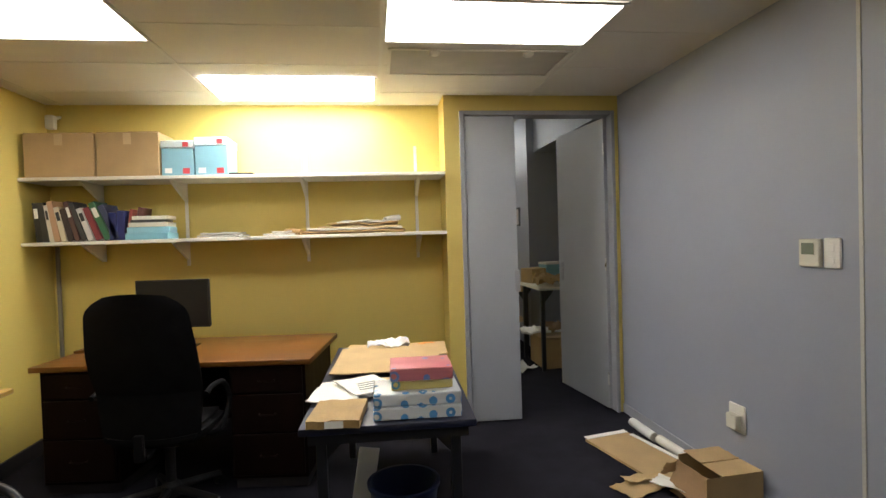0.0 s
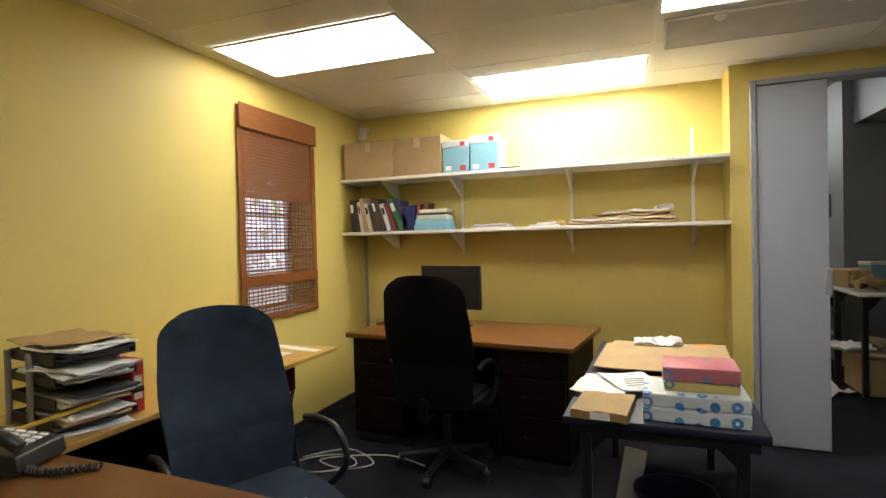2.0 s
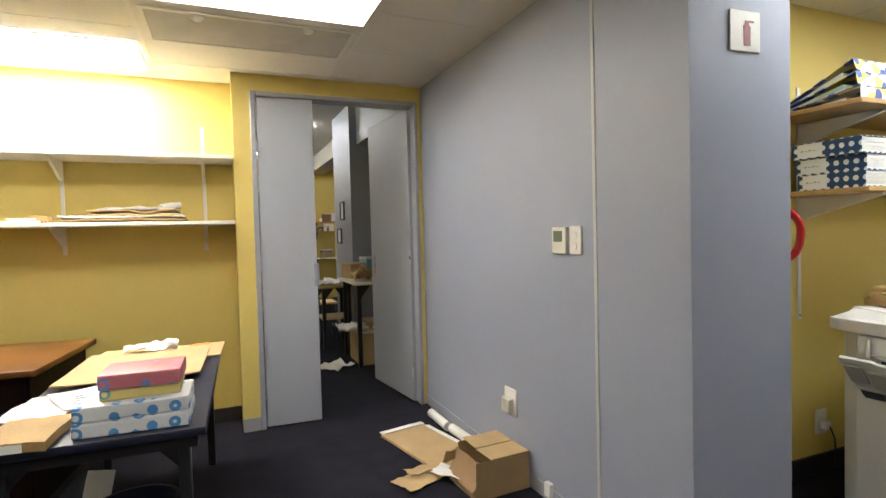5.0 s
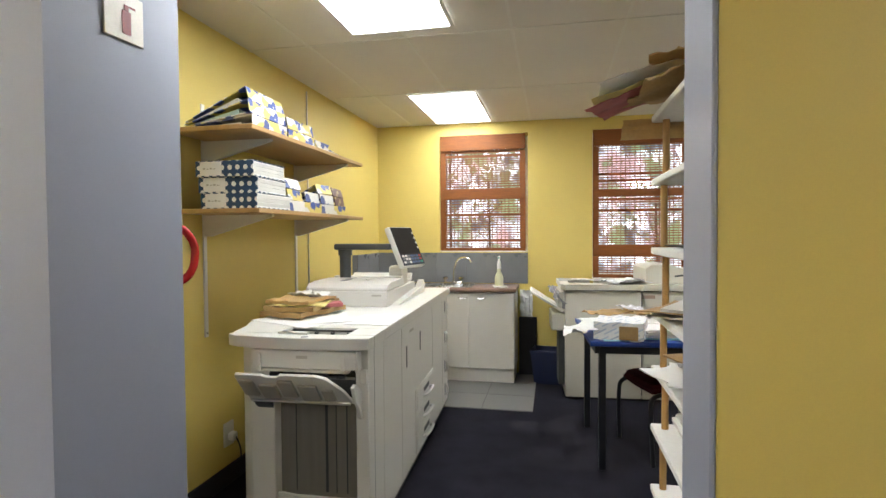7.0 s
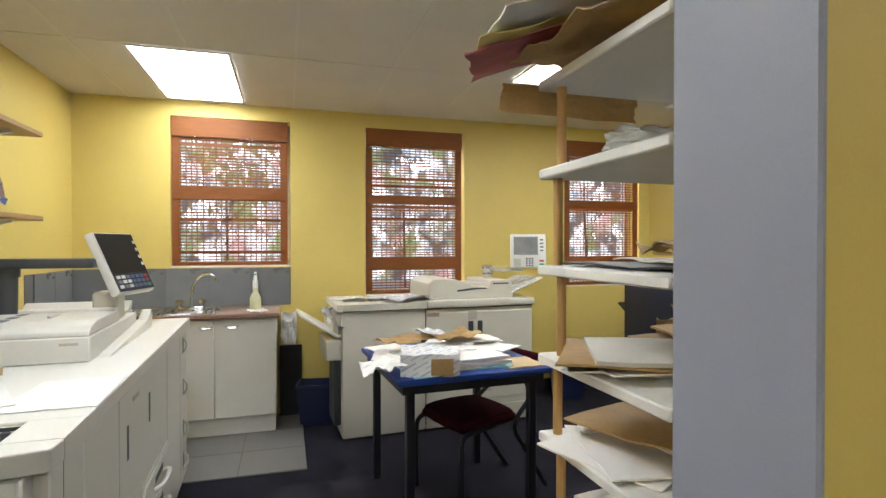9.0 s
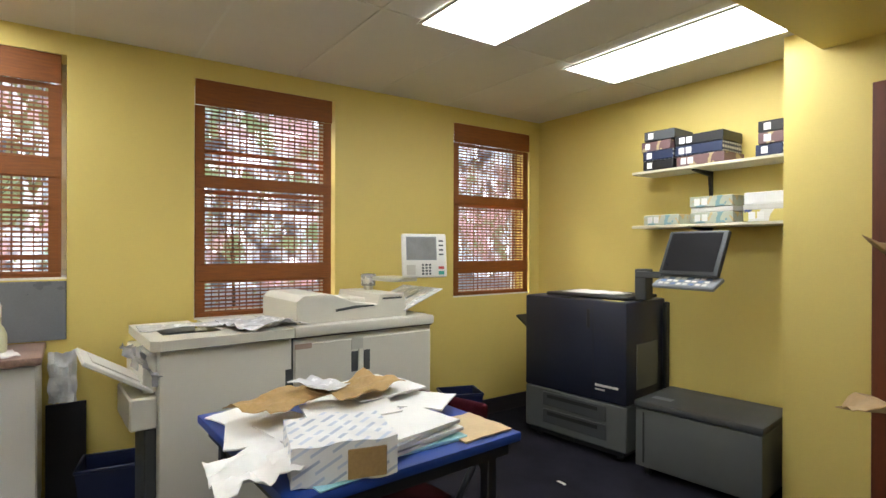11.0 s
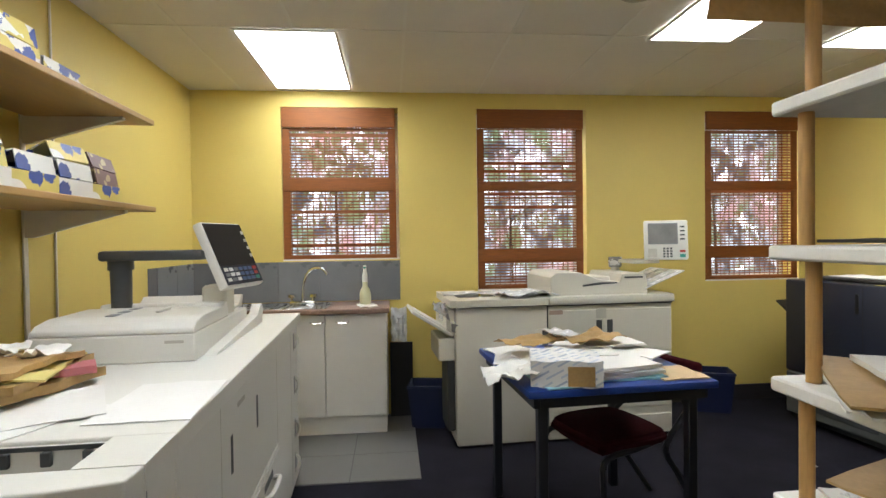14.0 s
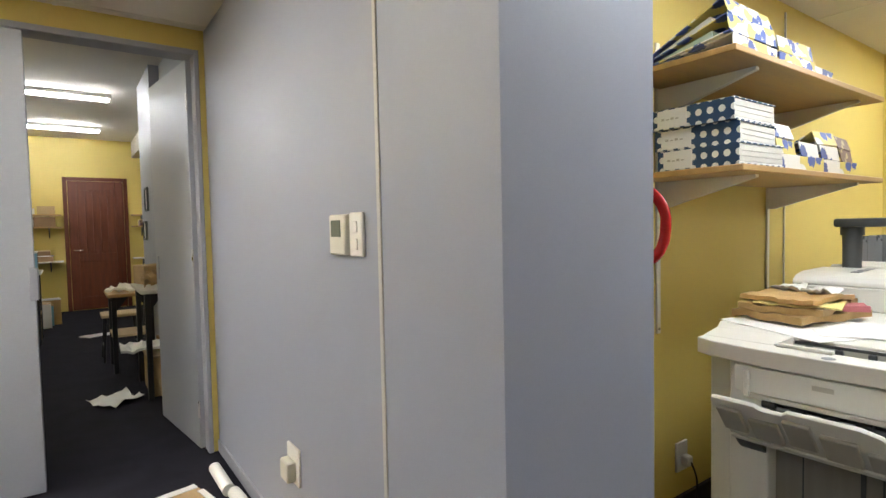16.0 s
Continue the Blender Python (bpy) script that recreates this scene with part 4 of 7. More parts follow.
def swivel_chair(m, fabric, label, back_w, back_h, seat_w, arms=True, tilt=8):
    """Faces -y; the backrest stands at +y."""
    t = thing("swivel_chair", label, "office chair", m)
    bm = bmesh.new()
    # backrest: rounded outline, thick, curved
    bmesh.ops.create_grid(bm, x_segments=14, y_segments=20, size=0.5)
    for v in bm.verts:
        u, w = v.co.x * 2, v.co.y + 0.5
        half = back_w / 2 * (0.90 + 0.10 * math.sin(min(1, w / 0.55) * math.pi / 2))
        if w > 0.6:
            half *= 1 - 0.10 * (w - 0.6) / 0.4 - 0.36 * max(0, (w - 0.82) / 0.18) ** 2.6
        lift = (1 - 0.035 * u * u) if w > 0.5 else 1.0
        v.co = Vector((u * half, -0.05 * u * u - 0.035 * math.exp(-((w - 0.30) / 0.16) ** 2) + 0.02 * w, w * back_h * (1 + (lift - 1) * (w - 0.5) * 2 if w > 0.5 else 1)))
    r = bmesh.ops.solidify(bm, geom=bm.faces[:], thickness=0.07)
    bmesh.ops.recalc_face_normals(bm, faces=bm.faces[:])
    bmesh.ops.bevel(bm, geom=[e for e in bm.edges if e.calc_face_angle(0) > 1.0], offset=0.026, segments=3, affect="EDGES", clamp_overlap=True)
    bmesh.ops.transform(bm, matrix=pose(0, 0.24, 0.50, -tilt), verts=bm.verts[:])
    part("backrest", bm, fabric, t)
    bm = bmesh.new()
    bmesh.ops.create_grid(bm, x_segments=12, y_segments=12, size=0.5)
    for v in bm.verts:
        u, w = v.co.x * 2, v.co.y * 2
        rr = 1 - 0.12 * (abs(u * w)) ** 2
        v.co = Vector((u * seat_w / 2 * rr, w * 0.235 * rr, 0.485 - 0.012 * (1 - u * u) - (0.035 * max(0, -w - 0.55) ** 1.3)))
    bmesh.ops.solidify(bm, geom=bm.faces[:], thickness=0.08)
    bmesh.ops.recalc_face_normals(bm, faces=bm.faces[:])
    bmesh.ops.bevel(bm, geom=[e for e in bm.edges if e.calc_face_angle(0) > 1.0], offset=0.03, segments=3, affect="EDGES", clamp_overlap=True)
    part("seat", bm, fabric, t)
    bm = bx(-0.03, 0.16, 0.37, 0.03, 0.30, 0.395, bevel=0.004)
    box(bm, -0.025, 0.3005, 0.37, 0.025, 0.325, 0.50, bevel=0.006)
    part("spine", bm, fabric if fabric is BLACKFAB else BLACK, t)
    part("column", rod(bmesh.new(), (0, 0, 0.09), (0, 0, 0.40), 0.026), BLACK, t)
    part("mechanism", bx(-0.09, -0.12, 0.37, 0.09, 0.155, 0.405, bevel=0.01), BLACK, t)
    part("hub", lathe(bmesh.new(), [(0.05, 0.06), (0.055, 0.075), (0.05, 0.12), (0.03, 0.14)]), BLACK, t)
    for i in range(5):
        a = radians(18 + 72 * i)
        c, s = math.cos(a), math.sin(a)
        part("spoke", rod(bmesh.new(), (0.03 * c, 0.03 * s, 0.10), (0.29 * c, 0.29 * s, 0.068), 0.023, 0.016), BLACK, t)
        w = part("castor", rod(bmesh.new(), (0.29 * c - 0.022 * s, 0.29 * s + 0.022 * c, 0.028), (0.29 * c + 0.022 * s, 0.29 * s - 0.022 * c, 0.028), 0.028, seg=14), BLACK, t)
        part("stem", rod(bmesh.new(), (0.29 * c, 0.29 * s, 0.03), (0.29 * c, 0.29 * s, 0.075), 0.008), STEEL, w)
    if arms:
        for s in (-1, 1):
            x = s * (seat_w / 2 + 0.03)
            part("armrest", tube(bmesh.new(), [(s * 0.18, 0.05, 0.405), (x, 0.04, 0.42), (x + s * 0.02, -0.07, 0.54), (x + s * 0.01, -0.02, 0.655), (x, 0.10, 0.672), (x, 0.2, 0.655)], 0.014, 10), fabric if fabric is BLACKFAB else LEG, t)
    return t


swivel_chair(pose(-1.165, 3.04, 0, 0, 0, 176), BLACKFAB, "black fabric swivel office chair with high back", 0.535, 0.695, 0.50)
swivel_chair(pose(-1.315, 1.555, 0, 0, 0, 64), BLUEFAB, "slate-blue fabric swivel office chair with high back", 0.485, 0.65, 0.52, tilt=12)
# chair cable coils
for i, pts in enumerate(([(-2.1, 2.9, 0.008), (-1.85, 3.05, 0.03), (-1.62, 2.95, 0.008), (-1.75, 2.82, 0.008), (-1.95, 2.88, 0.02), (-1.6, 3.08, 0.008), (-1.3, 3.0, 0.008)], [(-2.15, 2.75, 0.008), (-1.9, 2.72, 0.012), (-1.7, 2.86, 0.02), (-1.85, 3.0, 0.01), (-2.05, 2.9, 0.008), (-2.2, 2.6, 0.008)])):
    solo("power_cable", tube(bmesh.new(), pts, 0.0042, 6), CABLE, "loose coil of pale cable on the carpet", "cable", group="cables on the floor")


def work_table(name, label, L, D, Z, m, top_mat, group=""):
    t = thing(name, label, "table", m, group)
    part("tabletop", bx(0, 0, Z - 0.03, L, D, Z, bevel=0.006, seg=2), top_mat, t)
    bm = bx(0.03, 0.03, Z - 0.075, L - 0.03, 0.055, Z - 0.0305)
    box(bm, 0.03, D - 0.055, Z - 0.075, L - 0.03, D - 0.03, Z - 0.0305)
    box(bm, 0.03, 0.0555, Z - 0.075, 0.055, D - 0.0555, Z - 0.0305)
    box(bm, L - 0.055, 0.0555, Z - 0.075, L - 0.03, D - 0.0555, Z - 0.0305)
    part("apron", bm, LEG, t)
    for x in (0.056, L - 0.096):
        for y in (0.056, D - 0.096):
            lg = part("leg", bx(x, y, 0.0, x + 0.04, y + 0.04, Z - 0.0305, bevel=0.004), LEG, t)
            sx, sy = (1 if x < L / 2 else -1), (1 if y < D / 2 else -1)
            a = (x + 0.04 if sx > 0 else x)
            part("gusset", prism(bmesh.new(), [(a, Z - 0.0755), (a + sx * 0.07, Z - 0.0755), (a, Z - 0.15)], y + 0.015, y + 0.025, "y"), LEG, lg)
    return t


work_table("work_table", "dark blue laminate work table with steel legs", 0.68, 1.50, 0.70, pose(-0.345, 2.065, 0, 0, 0, -2.0), BLUEDARK)


def ream(w, d, h, m, mat, label, group="paper reams on the table"):
    t = thing("paper_ream", label, "paper ream", m, group)
    part("wrapper", bx(0, 0, 0, w, d, h, bevel=0.006, seg=2), mat, t)
    part("end_fold", bx(0.01, -0.002, 0.006, w - 0.01, 0.001, h - 0.006), mat, t)
    return t


Z = 0.7005
ream(0.345, 0.225, 0.050, pose(-0.062, 2.09, Z, 0, 0, -2), WRAPBLUE, "wrapped white paper ream with blue rings")
ream(0.345, 0.225, 0.050, pose(-0.060, 2.095, Z + 0.051, 0, 0, -1), WRAPBLUE, "wrapped white paper ream with blue rings")
ream(0.245, 0.20, 0.036, pose(0.012, 2.13, Z + 0.102, 0, 0, 0), WRAPYEL, "wrapped yellow paper ream on the stack")
ream(0.25, 0.205, 0.052, pose(0.008, 2.128, Z + 0.139, 0, 0, -2), WRAPPINK, "wrapped pink paper ream on the stack")
t = thing("folder_pile", "kraft envelope filled with papers on the table", "envelope", pose(-0.20, 2.17, Z, 0, 0, -6))
part("envelope", sheet(bmesh.new(), 0.20, 0.26, 0.03, 0.0, 0.006, 71), KRAFT, t)
part("label", bx(-0.03, -0.132, 0.004, 0.04, -0.127, 0.03), PAPER, t)
for i, (x, y, w, d, r) in enumerate(((-0.16, 2.50, 0.30, 0.22, 12), (-0.22, 2.47, 0.22, 0.30, -8), (-0.10, 2.52, 0.21, 0.28, 25))):
    t = thing("loose_papers", "scattered printed white sheets on the table", "paper", pose(x, y, Z + 0.004 + 0.009 * i, 0, 0, r), group="printed sheets on the table")
    part("sheet", sheet(bmesh.new(), w, d, 0.004, 0.004, 0.007, 80 + i), PAPER, t)
    if i == 2:
        for k in range(4):
            part("print", bx(-0.07 + 0.01 * k, -0.10 + 0.032 * k, 0.0165, 0.03 + 0.015 * k, -0.092 + 0.032 * k, 0.0175), INK, t)
solo("kraft_envelope", sheet(bmesh.new(), 0.16, 0.24, 0.006, 0.004, 0.006, 90), MANILA, "manila envelope on the table", "envelope", pose(0.02, 2.58, Z, 0, 0, 20))
solo("cardboard_sheet", sheet(bmesh.new(), 0.58, 0.62, 0.006, 0.0, 0.006, 91), CARD, "flat cardboard sheet on the table", "cardboard", pose(0.02, 3.05, Z + 0.02, 0, 0, -3))
solo("cardboard_sheet", sheet(bmesh.new(), 0.62, 0.36, 0.006, 0.0, 0.008, 92), CARD, "flat cardboard sheet on the table", "cardboard", pose(0.08, 3.36, Z + 0.003, 0, 0, -4))
solo("crumpled_bag", sheet(bmesh.new(), 0.26, 0.12, 0.004, 0.0, 0.04, 93, nx=14, ny=10), PLASTICBAG, "crumpled clear plastic bag on the cardboard", "plastic bag", pose(0.03, 3.38, Z + 0.03))
solo("paper_slip", sheet(bmesh.new(), 0.10, 0.04, 0.002, 0.0, 0.004, 94), shader("orange_slip", (0.65, 0.25, 0.03), 0.6), "small orange paper slip on the cardboard", "paper", pose(0.27, 3.40, Z + 0.03, 0, 0, 20))
solo("waste_bin", lathe(bmesh.new(), [(0.12, 0), (0.155, 0.30), (0.165, 0.30), (0.165, 0.315), (0.15, 0.315), (0.118, 0.01)], seg=28), BINBLUE, "navy plastic waste bin under the table", "waste bin", pose(0.06, 2.42, 0))
t = thing("paper_stand", "white folded cardboard stand under the table", "cardboard", pose(-0.21, 2.58, 0, 0, 0, 10))
part("front", bx(0, 0, 0, 0.10, 0.006, 0.40, bevel=0.001, m=pose(0, 0, 0, -9, 12)), PAPER, t)
part("base", bx(0, 0.01, 0, 0.2, 0.15, 0.006), PAPER, t)
part("block", bx(0.05, 0.05, 0.0065, 0.12, 0.13, 0.12, bevel=0.003), BLACK, t)

# side table beneath the window, bow-fronted desk, trays, phone
t = thing("side_table", "long honey-coloured wooden side table", "table", pose(WEST, 0.30, 0))
part("top", bx(0.003, 0, 0.715, 0.57, 2.54, 0.74, bevel=0.004), PINE, t)
for y in (0.25, 1.25, 2.05):
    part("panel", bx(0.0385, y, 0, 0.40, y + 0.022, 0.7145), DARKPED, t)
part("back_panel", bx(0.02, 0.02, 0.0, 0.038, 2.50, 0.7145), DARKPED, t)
t = thing("bow_desk", "brown wooden desk with a bowed front", "desk", pose(0, 0, 0))
outline = [(-1.84, 0.1), (-0.60, 0.1), (-0.60, 1.06)] + [(-0.60 - 1.24 * k / 10, 1.06 + 0.014 * math.sin(math.pi * k / 10) + 0.06 * k / 10) for k in range(1, 11)]
part("top", prism(bmesh.new(), outline, 0.742, 0.772, "z", bevel=0.004), DARKWOOD, t)
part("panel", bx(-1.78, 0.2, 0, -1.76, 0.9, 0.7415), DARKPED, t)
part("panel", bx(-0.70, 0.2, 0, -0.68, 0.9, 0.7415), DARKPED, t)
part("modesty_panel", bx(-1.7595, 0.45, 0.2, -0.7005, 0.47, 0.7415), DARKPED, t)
t = thing("stacking_chair", "dark red chair pushed beneath the side table", "chair", pose(-1.93, 2.44, 0, 0, 0, 84))
part("backrest", bx(-0.14, -0.016, 0.54, 0.14, 0.016, 0.70, bevel=0.012, seg=3), BURGUNDY, t)
part("seat", bx(-0.15, 0.02, 0.40, 0.15, 0.30, 0.44, bevel=0.014, seg=3), BURGUNDY, t)
for x in (-0.13, 0.13):
    part("back_leg", tube(bmesh.new(), [(x, 0.0, 0.54), (x, 0.02, 0.40), (x, -0.04, 0.0)], 0.011), LEG, t)
    part("front_leg", tube(bmesh.new(), [(x, 0.26, 0.40), (x, 0.28, 0.2), (x, 0.30, 0.0)], 0.011), LEG, t)
solo("loose_paper", sheet(bmesh.new(), 0.40, 0.065, 0.002, 0.0, 0.002, 101), PAPER, "white strip of paper on the side table", "paper", pose(-2.02, 2.735, 0.7405, 0, 0, -11))
solo("loose_paper", sheet(bmesh.new(), 0.15, 0.12, 0.002, 0.0, 0.002, 102), PAPER, "white sheets on the side table", "paper", pose(-2.02, 2.56, 0.7405, 0, 0, -8))

t = thing("letter_tray", "stacked dark letter trays full of papers", "letter tray", pose(-2.02, 1.42, 0.7405, 0, 0, -10))
for k in range(4):
    z = 0.012 + 0.075 * k
    tr = part("tray", bx(-0.17, -0.13, z, 0.15, 0.13, z + 0.006, bevel=0.002), BLACK, t)
    bm = bx(-0.17, -0.136, z, 0.15, -0.1305, z + 0.035)
    box(bm, -0.17, 0.1305, z, 0.15, 0.136, z + 0.035)
    box(bm, -0.176, -0.136, z, -0.1705, 0.136, z + 0.035)
    part("rim", bm, BLACK, tr)
    for j in range(3):
        mat = (INK, MANILA, PAPERGREY, CHARCOAL)[(k + j) % 4] if j < 2 or k == 1 else PAPER
        part("paper_sheet", sheet(bmesh.new(), 0.30, 0.215, 0.008, 0.006 if k == 3 else 0.0, 0.006, 110 + 5 * k + j, m=pose(0.03 + 0.012 * j + 0.01 * (k % 2), 0.008 * (k % 3) - 0.01, z + 0.007 + 0.014 * j, 0, 0, (j - 1) * 7 + 3 * k - 4)), mat, tr)
for x in (-0.165, 0.0):
    for y in (-0.145, 0.145):
        part("post", rod(bmesh.new(), (x, y, 0), (x, y, 0.27), 0.011), SLATE, t)
part("cover_sheet", sheet(bmesh.new(), 0.33, 0.25, 0.004, 0.006, 0.012, 131, m=pose(-0.01, -0.01, 0.292, 0, 0, 5)), KRAFT, t, "brown card on the top tray")
part("top_sheet", sheet(bmesh.new(), 0.22, 0.24, 0.006, 0.004, 0.012, 132, m=pose(0.09, 0.0, 0.277, 0, 0, -12)), PAPER, t)
for k in range(4):
    part("spilled_sheet", sheet(bmesh.new(), 0.297, 0.21, 0.005, 0.0, 0.010, 133 + k, m=pose(0.05 + 0.014 * k, -0.02, 0.186 + 0.009 * k, 0, 5 - k, (14, -4, 20, 6)[k])), PAPER, t)
t = thing("measuring_stick", "yellow and black stick leaning across the trays", "stick", pose(0, 0, 0))
part("shaft", rod(bmesh.new(), (-1.99, 1.03, 0.775), (-1.842, 1.43, 0.833), 0.008), shader("yellow_stick", (0.55, 0.38, 0.03), 0.4), t)
part("grip", rod(bmesh.new(), (-1.842, 1.43, 0.833), (-1.808, 1.52, 0.845), 0.011), BLACK, t)
solo("loose_paper", sheet(bmesh.new(), 0.10, 0.24, 0.003, 0.0, 0.004, 134), PAPER, "white sheet under the letter trays", "paper", pose(-1.875, 1.37, 0.7405, 0, 0, -20))
t = thing("red_file", "red file box on the side table", "file", pose(-2.12, 1.56, 0.7405, 0, 0, -8))
part("body", bx(0, 0, 0, 0.25, 0.05, 0.20, bevel=0.003), LABELRED, t)
part("label", bx(0.2502, 0.01, 0.05, 0.2515, 0.04, 0.14), PAPER, t)
t = thing("desk_phone", "black desk telephone with pale keys", "telephone", pose(-1.725, 1.01, 0.7725, 0, 0, 18))
part("body", prism(bmesh.new(), [(-0.12, 0), (0.10, 0), (0.115, 0.012), (0.105, 0.055), (-0.10, 0.085), (-0.12, 0.075)], -0.085, 0.085, "y", bevel=0.005), BLACK, t, smooth=False)
for i in range(4):
    for j in range(4):
        part("key", bx(-0.05 + 0.034 * i, -0.022 + 0.024 * j, 0, -0.024 + 0.034 * i, -0.006 + 0.024 * j, 0.006, bevel=0.002, m=pose(0.0, 0, 0.071, 0, 8.3)), PAPERGREY, t)
part("handset", tube(bmesh.new(), [(-0.11, -0.062, 0.095), (-0.07, -0.064, 0.115), (0.05, -0.064, 0.10), (0.10, -0.062, 0.072)], 0.019, 10), BLACK, t)
coil = [(0.10 + 0.20 * k / 60, -0.05 - 0.02 * math.sin(k / 15) + 0.010 * math.cos(k * 1.6), 0.012 + 0.009 * math.sin(k * 1.6)) for k in range(61)]
part("cord", tube(bmesh.new(), coil, 0.004, 5), BLACK, t)
t = thing("mouse_cable", "small loop of white cable on the desk", "cable", pose(-1.62, 0.78, 0.776))
part("cable", tube(bmesh.new(), [(0, 0, 0), (0.05, 0.03, 0.004), (0.09, 0, 0), (0.05, -0.03, 0.004), (0.0, 0.02, 0.006)], 0.004, 6), PAPER, t)
solo("loose_paper", sheet(bmesh.new(), 0.08, 0.10, 0.002, 0.01, 0.003, 103), PAPER, "small white slip on the desk", "paper", pose(-0.80, 1.02, 0.7725, 0, 0, 30))

# on the grey partition
t = thing("thermostat", "beige wall thermostat with grey display", "thermostat", pose(1.855, 2.175, 1.225))
part("body", bx(-0.022, -0.112, 0, 0, 0, 0.122, bevel=0.005), CREAM, t)
part("display", bx(-0.0245, -0.085, 0.055, -0.0225, -0.02, 0.105), LCD, t)
t = thing("light_switch", "white wall switch plate", "switch", pose(1.855, 2.052, 1.223))
part("plate", bx(-0.012, -0.082, 0, 0, 0, 0.128, bevel=0.004), WHITE, t)
for z in (0.02, 0.07):
    part("rocker", bx(-0.016, -0.056, z, -0.0125, -0.026, z + 0.032, bevel=0.0015), WHITE, t)
t = thing("wall_socket", "white wall socket with plug-in box", "socket", pose(1.855, 2.70, 0.32))
part("plate", bx(-0.012, -0.145, 0, 0, -0.02, 0.148, bevel=0.004), WHITE, t)
part("adaptor", bx(-0.05, -0.125, 0.02, -0.0125, -0.045, 0.10, bevel=0.006), CREAM, t)
t = thing("wall_socket", "small white floor-level socket", "socket", pose(1.855, 2.27, 0.03))
part("plate", bx(-0.03, -0.05, 0, 0, 0.0, 0.07, bevel=0.004), WHITE, t)
ang = -2.8
t = thing("fire_sign", "white sign with a red fire extinguisher drawing", "sign", Matrix.Translation((2.028, 1.387, 1.934)) @ pose(0, 0, 0, 0, 0, ang))
part("plate", bx(0, -0.008, 0, 0.14, -0.001, 0.14, bevel=0.002), shader("sign_white", (0.72, 0.68, 0.60), 0.4), t)
bm = bx(0.06, -0.0098, 0.02, 0.092, -0.0083, 0.088, bevel=0.0005)
box(bm, 0.068, -0.0098, 0.0885, 0.084, -0.0083, 0.105)
box(bm, 0.086, -0.0098, 0.10, 0.108, -0.0083, 0.106)
part("pictogram", bm, SIGNRED, t, "brown-red extinguisher pictogram")

# torn carton, tubes and scraps along the partition
t = thing("cardboard_box", "torn open brown cardboard box on the floor", "box", pose(1.52, 2.40, 0, 0, 0, 4))
for name, a in (("wall", (0, 0, 0, 0.32, 0.004, 0.19)), ("wall", (0.06, 0.296, 0, 0.32, 0.30, 0.19)), ("wall", (0.316, 0.0041, 0, 0.32, 0.2959, 0.19)), ("bottom", (0.0, 0.0041, 0, 0.3159, 0.2959, 0.004))):
    part(name, bx(*a), CARD, t)
part("lid", bx(0.09, 0.0, 0.1905, 0.32, 0.15, 0.1945), CARD, t)
part("lid", sheet(bmesh.new(), 0.22, 0.15, 0.004, 0.0, 0.006, 121, m=pose(0.205, 0.23, 0.193, 3)), CARD, t)
part("flap", sheet(bmesh.new(), 0.14, 0.29, 0.004, 0.012, 0.010, 122, m=pose(0.035, 0.15, 0.09, 0, -58), torn=0.10), CARDDARK, t, "dark inner side of the torn flap")
part("flap", sheet(bmesh.new(), 0.10, 0.13, 0.004, 0.01, 0.012, 123, m=pose(0.05, 0.33, 0.10, -50, -10), torn=0.12), CARD, t)
solo("padded_envelope", sheet(bmesh.new(), 0.33, 0.72, 0.016, 0.0, 0.008, 124), CARD, "flat brown padded envelope on the carpet", "envelope", pose(1.56, 3.10, 0.002, 0, 0, 12))
solo("loose_paper", sheet(bmesh.new(), 0.32, 0.045, 0.004, 0, 0.004, 125), PAPER, "white torn edge of the padded envelope", "paper", pose(1.485, 3.455, 0.022, 0, 0, 12))
solo("loose_paper", sheet(bmesh.new(), 0.03, 0.66, 0.004, 0, 0.004, 126), PAPER, "white side seam of the padded envelope", "paper", pose(1.72, 3.10, 0.022, 0, 0, 12))
for i, (x, y, w, d, r, mat) in enumerate(((1.34, 2.74, 0.26, 0.17, 24, CARD), (1.40, 2.80, 0.22, 0.08, 6, CARD), (1.50, 2.66, 0.11, 0.20, 34, PAPER))):
    solo("torn_scrap", sheet(bmesh.new(), w, d, 0.004, 0.004, 0.014, 130 + i, torn=0.14), mat, "torn scrap of packaging on the floor", "paper scrap", pose(x, y, 0.004 + 0.018 * i, 0, 0, r), group="torn packaging scraps")
for i, (a, b) in enumerate((((1.76, 3.62, 0.035), (1.76, 3.32, 0.035)), ((1.775, 3.28, 0.035), (1.79, 2.98, 0.035)))):
    t = thing("mailing_tube", "white cardboard mailing tube on the floor", "tube", group="mailing tubes")
    part("tube", rod(bmesh.new(), a, b, 0.030, seg=18), PAPER if i == 0 else PAPERGREY, t)
    part("cap", rod(bmesh.new(), b, (b[0], b[1] - 0.006, b[2]), 0.030, seg=18), PAPERGREY, t)
solo("mailing_tube", rod(bmesh.new(), (1.80, 2.95, 0.04), (1.81, 2.72, 0.04), 0.038, seg=18), KRAFT, "brown cardboard mailing tube on the floor", "tube", group="mailing tubes")

# ---- the print room: fittings ----
fixed("bulkhead", bx(2.231, -2.669, 2.335, 3.665, -1.55, H - 0.0065), YELLOW, "yellow painted bulkhead over the doorway", "bulkhead")

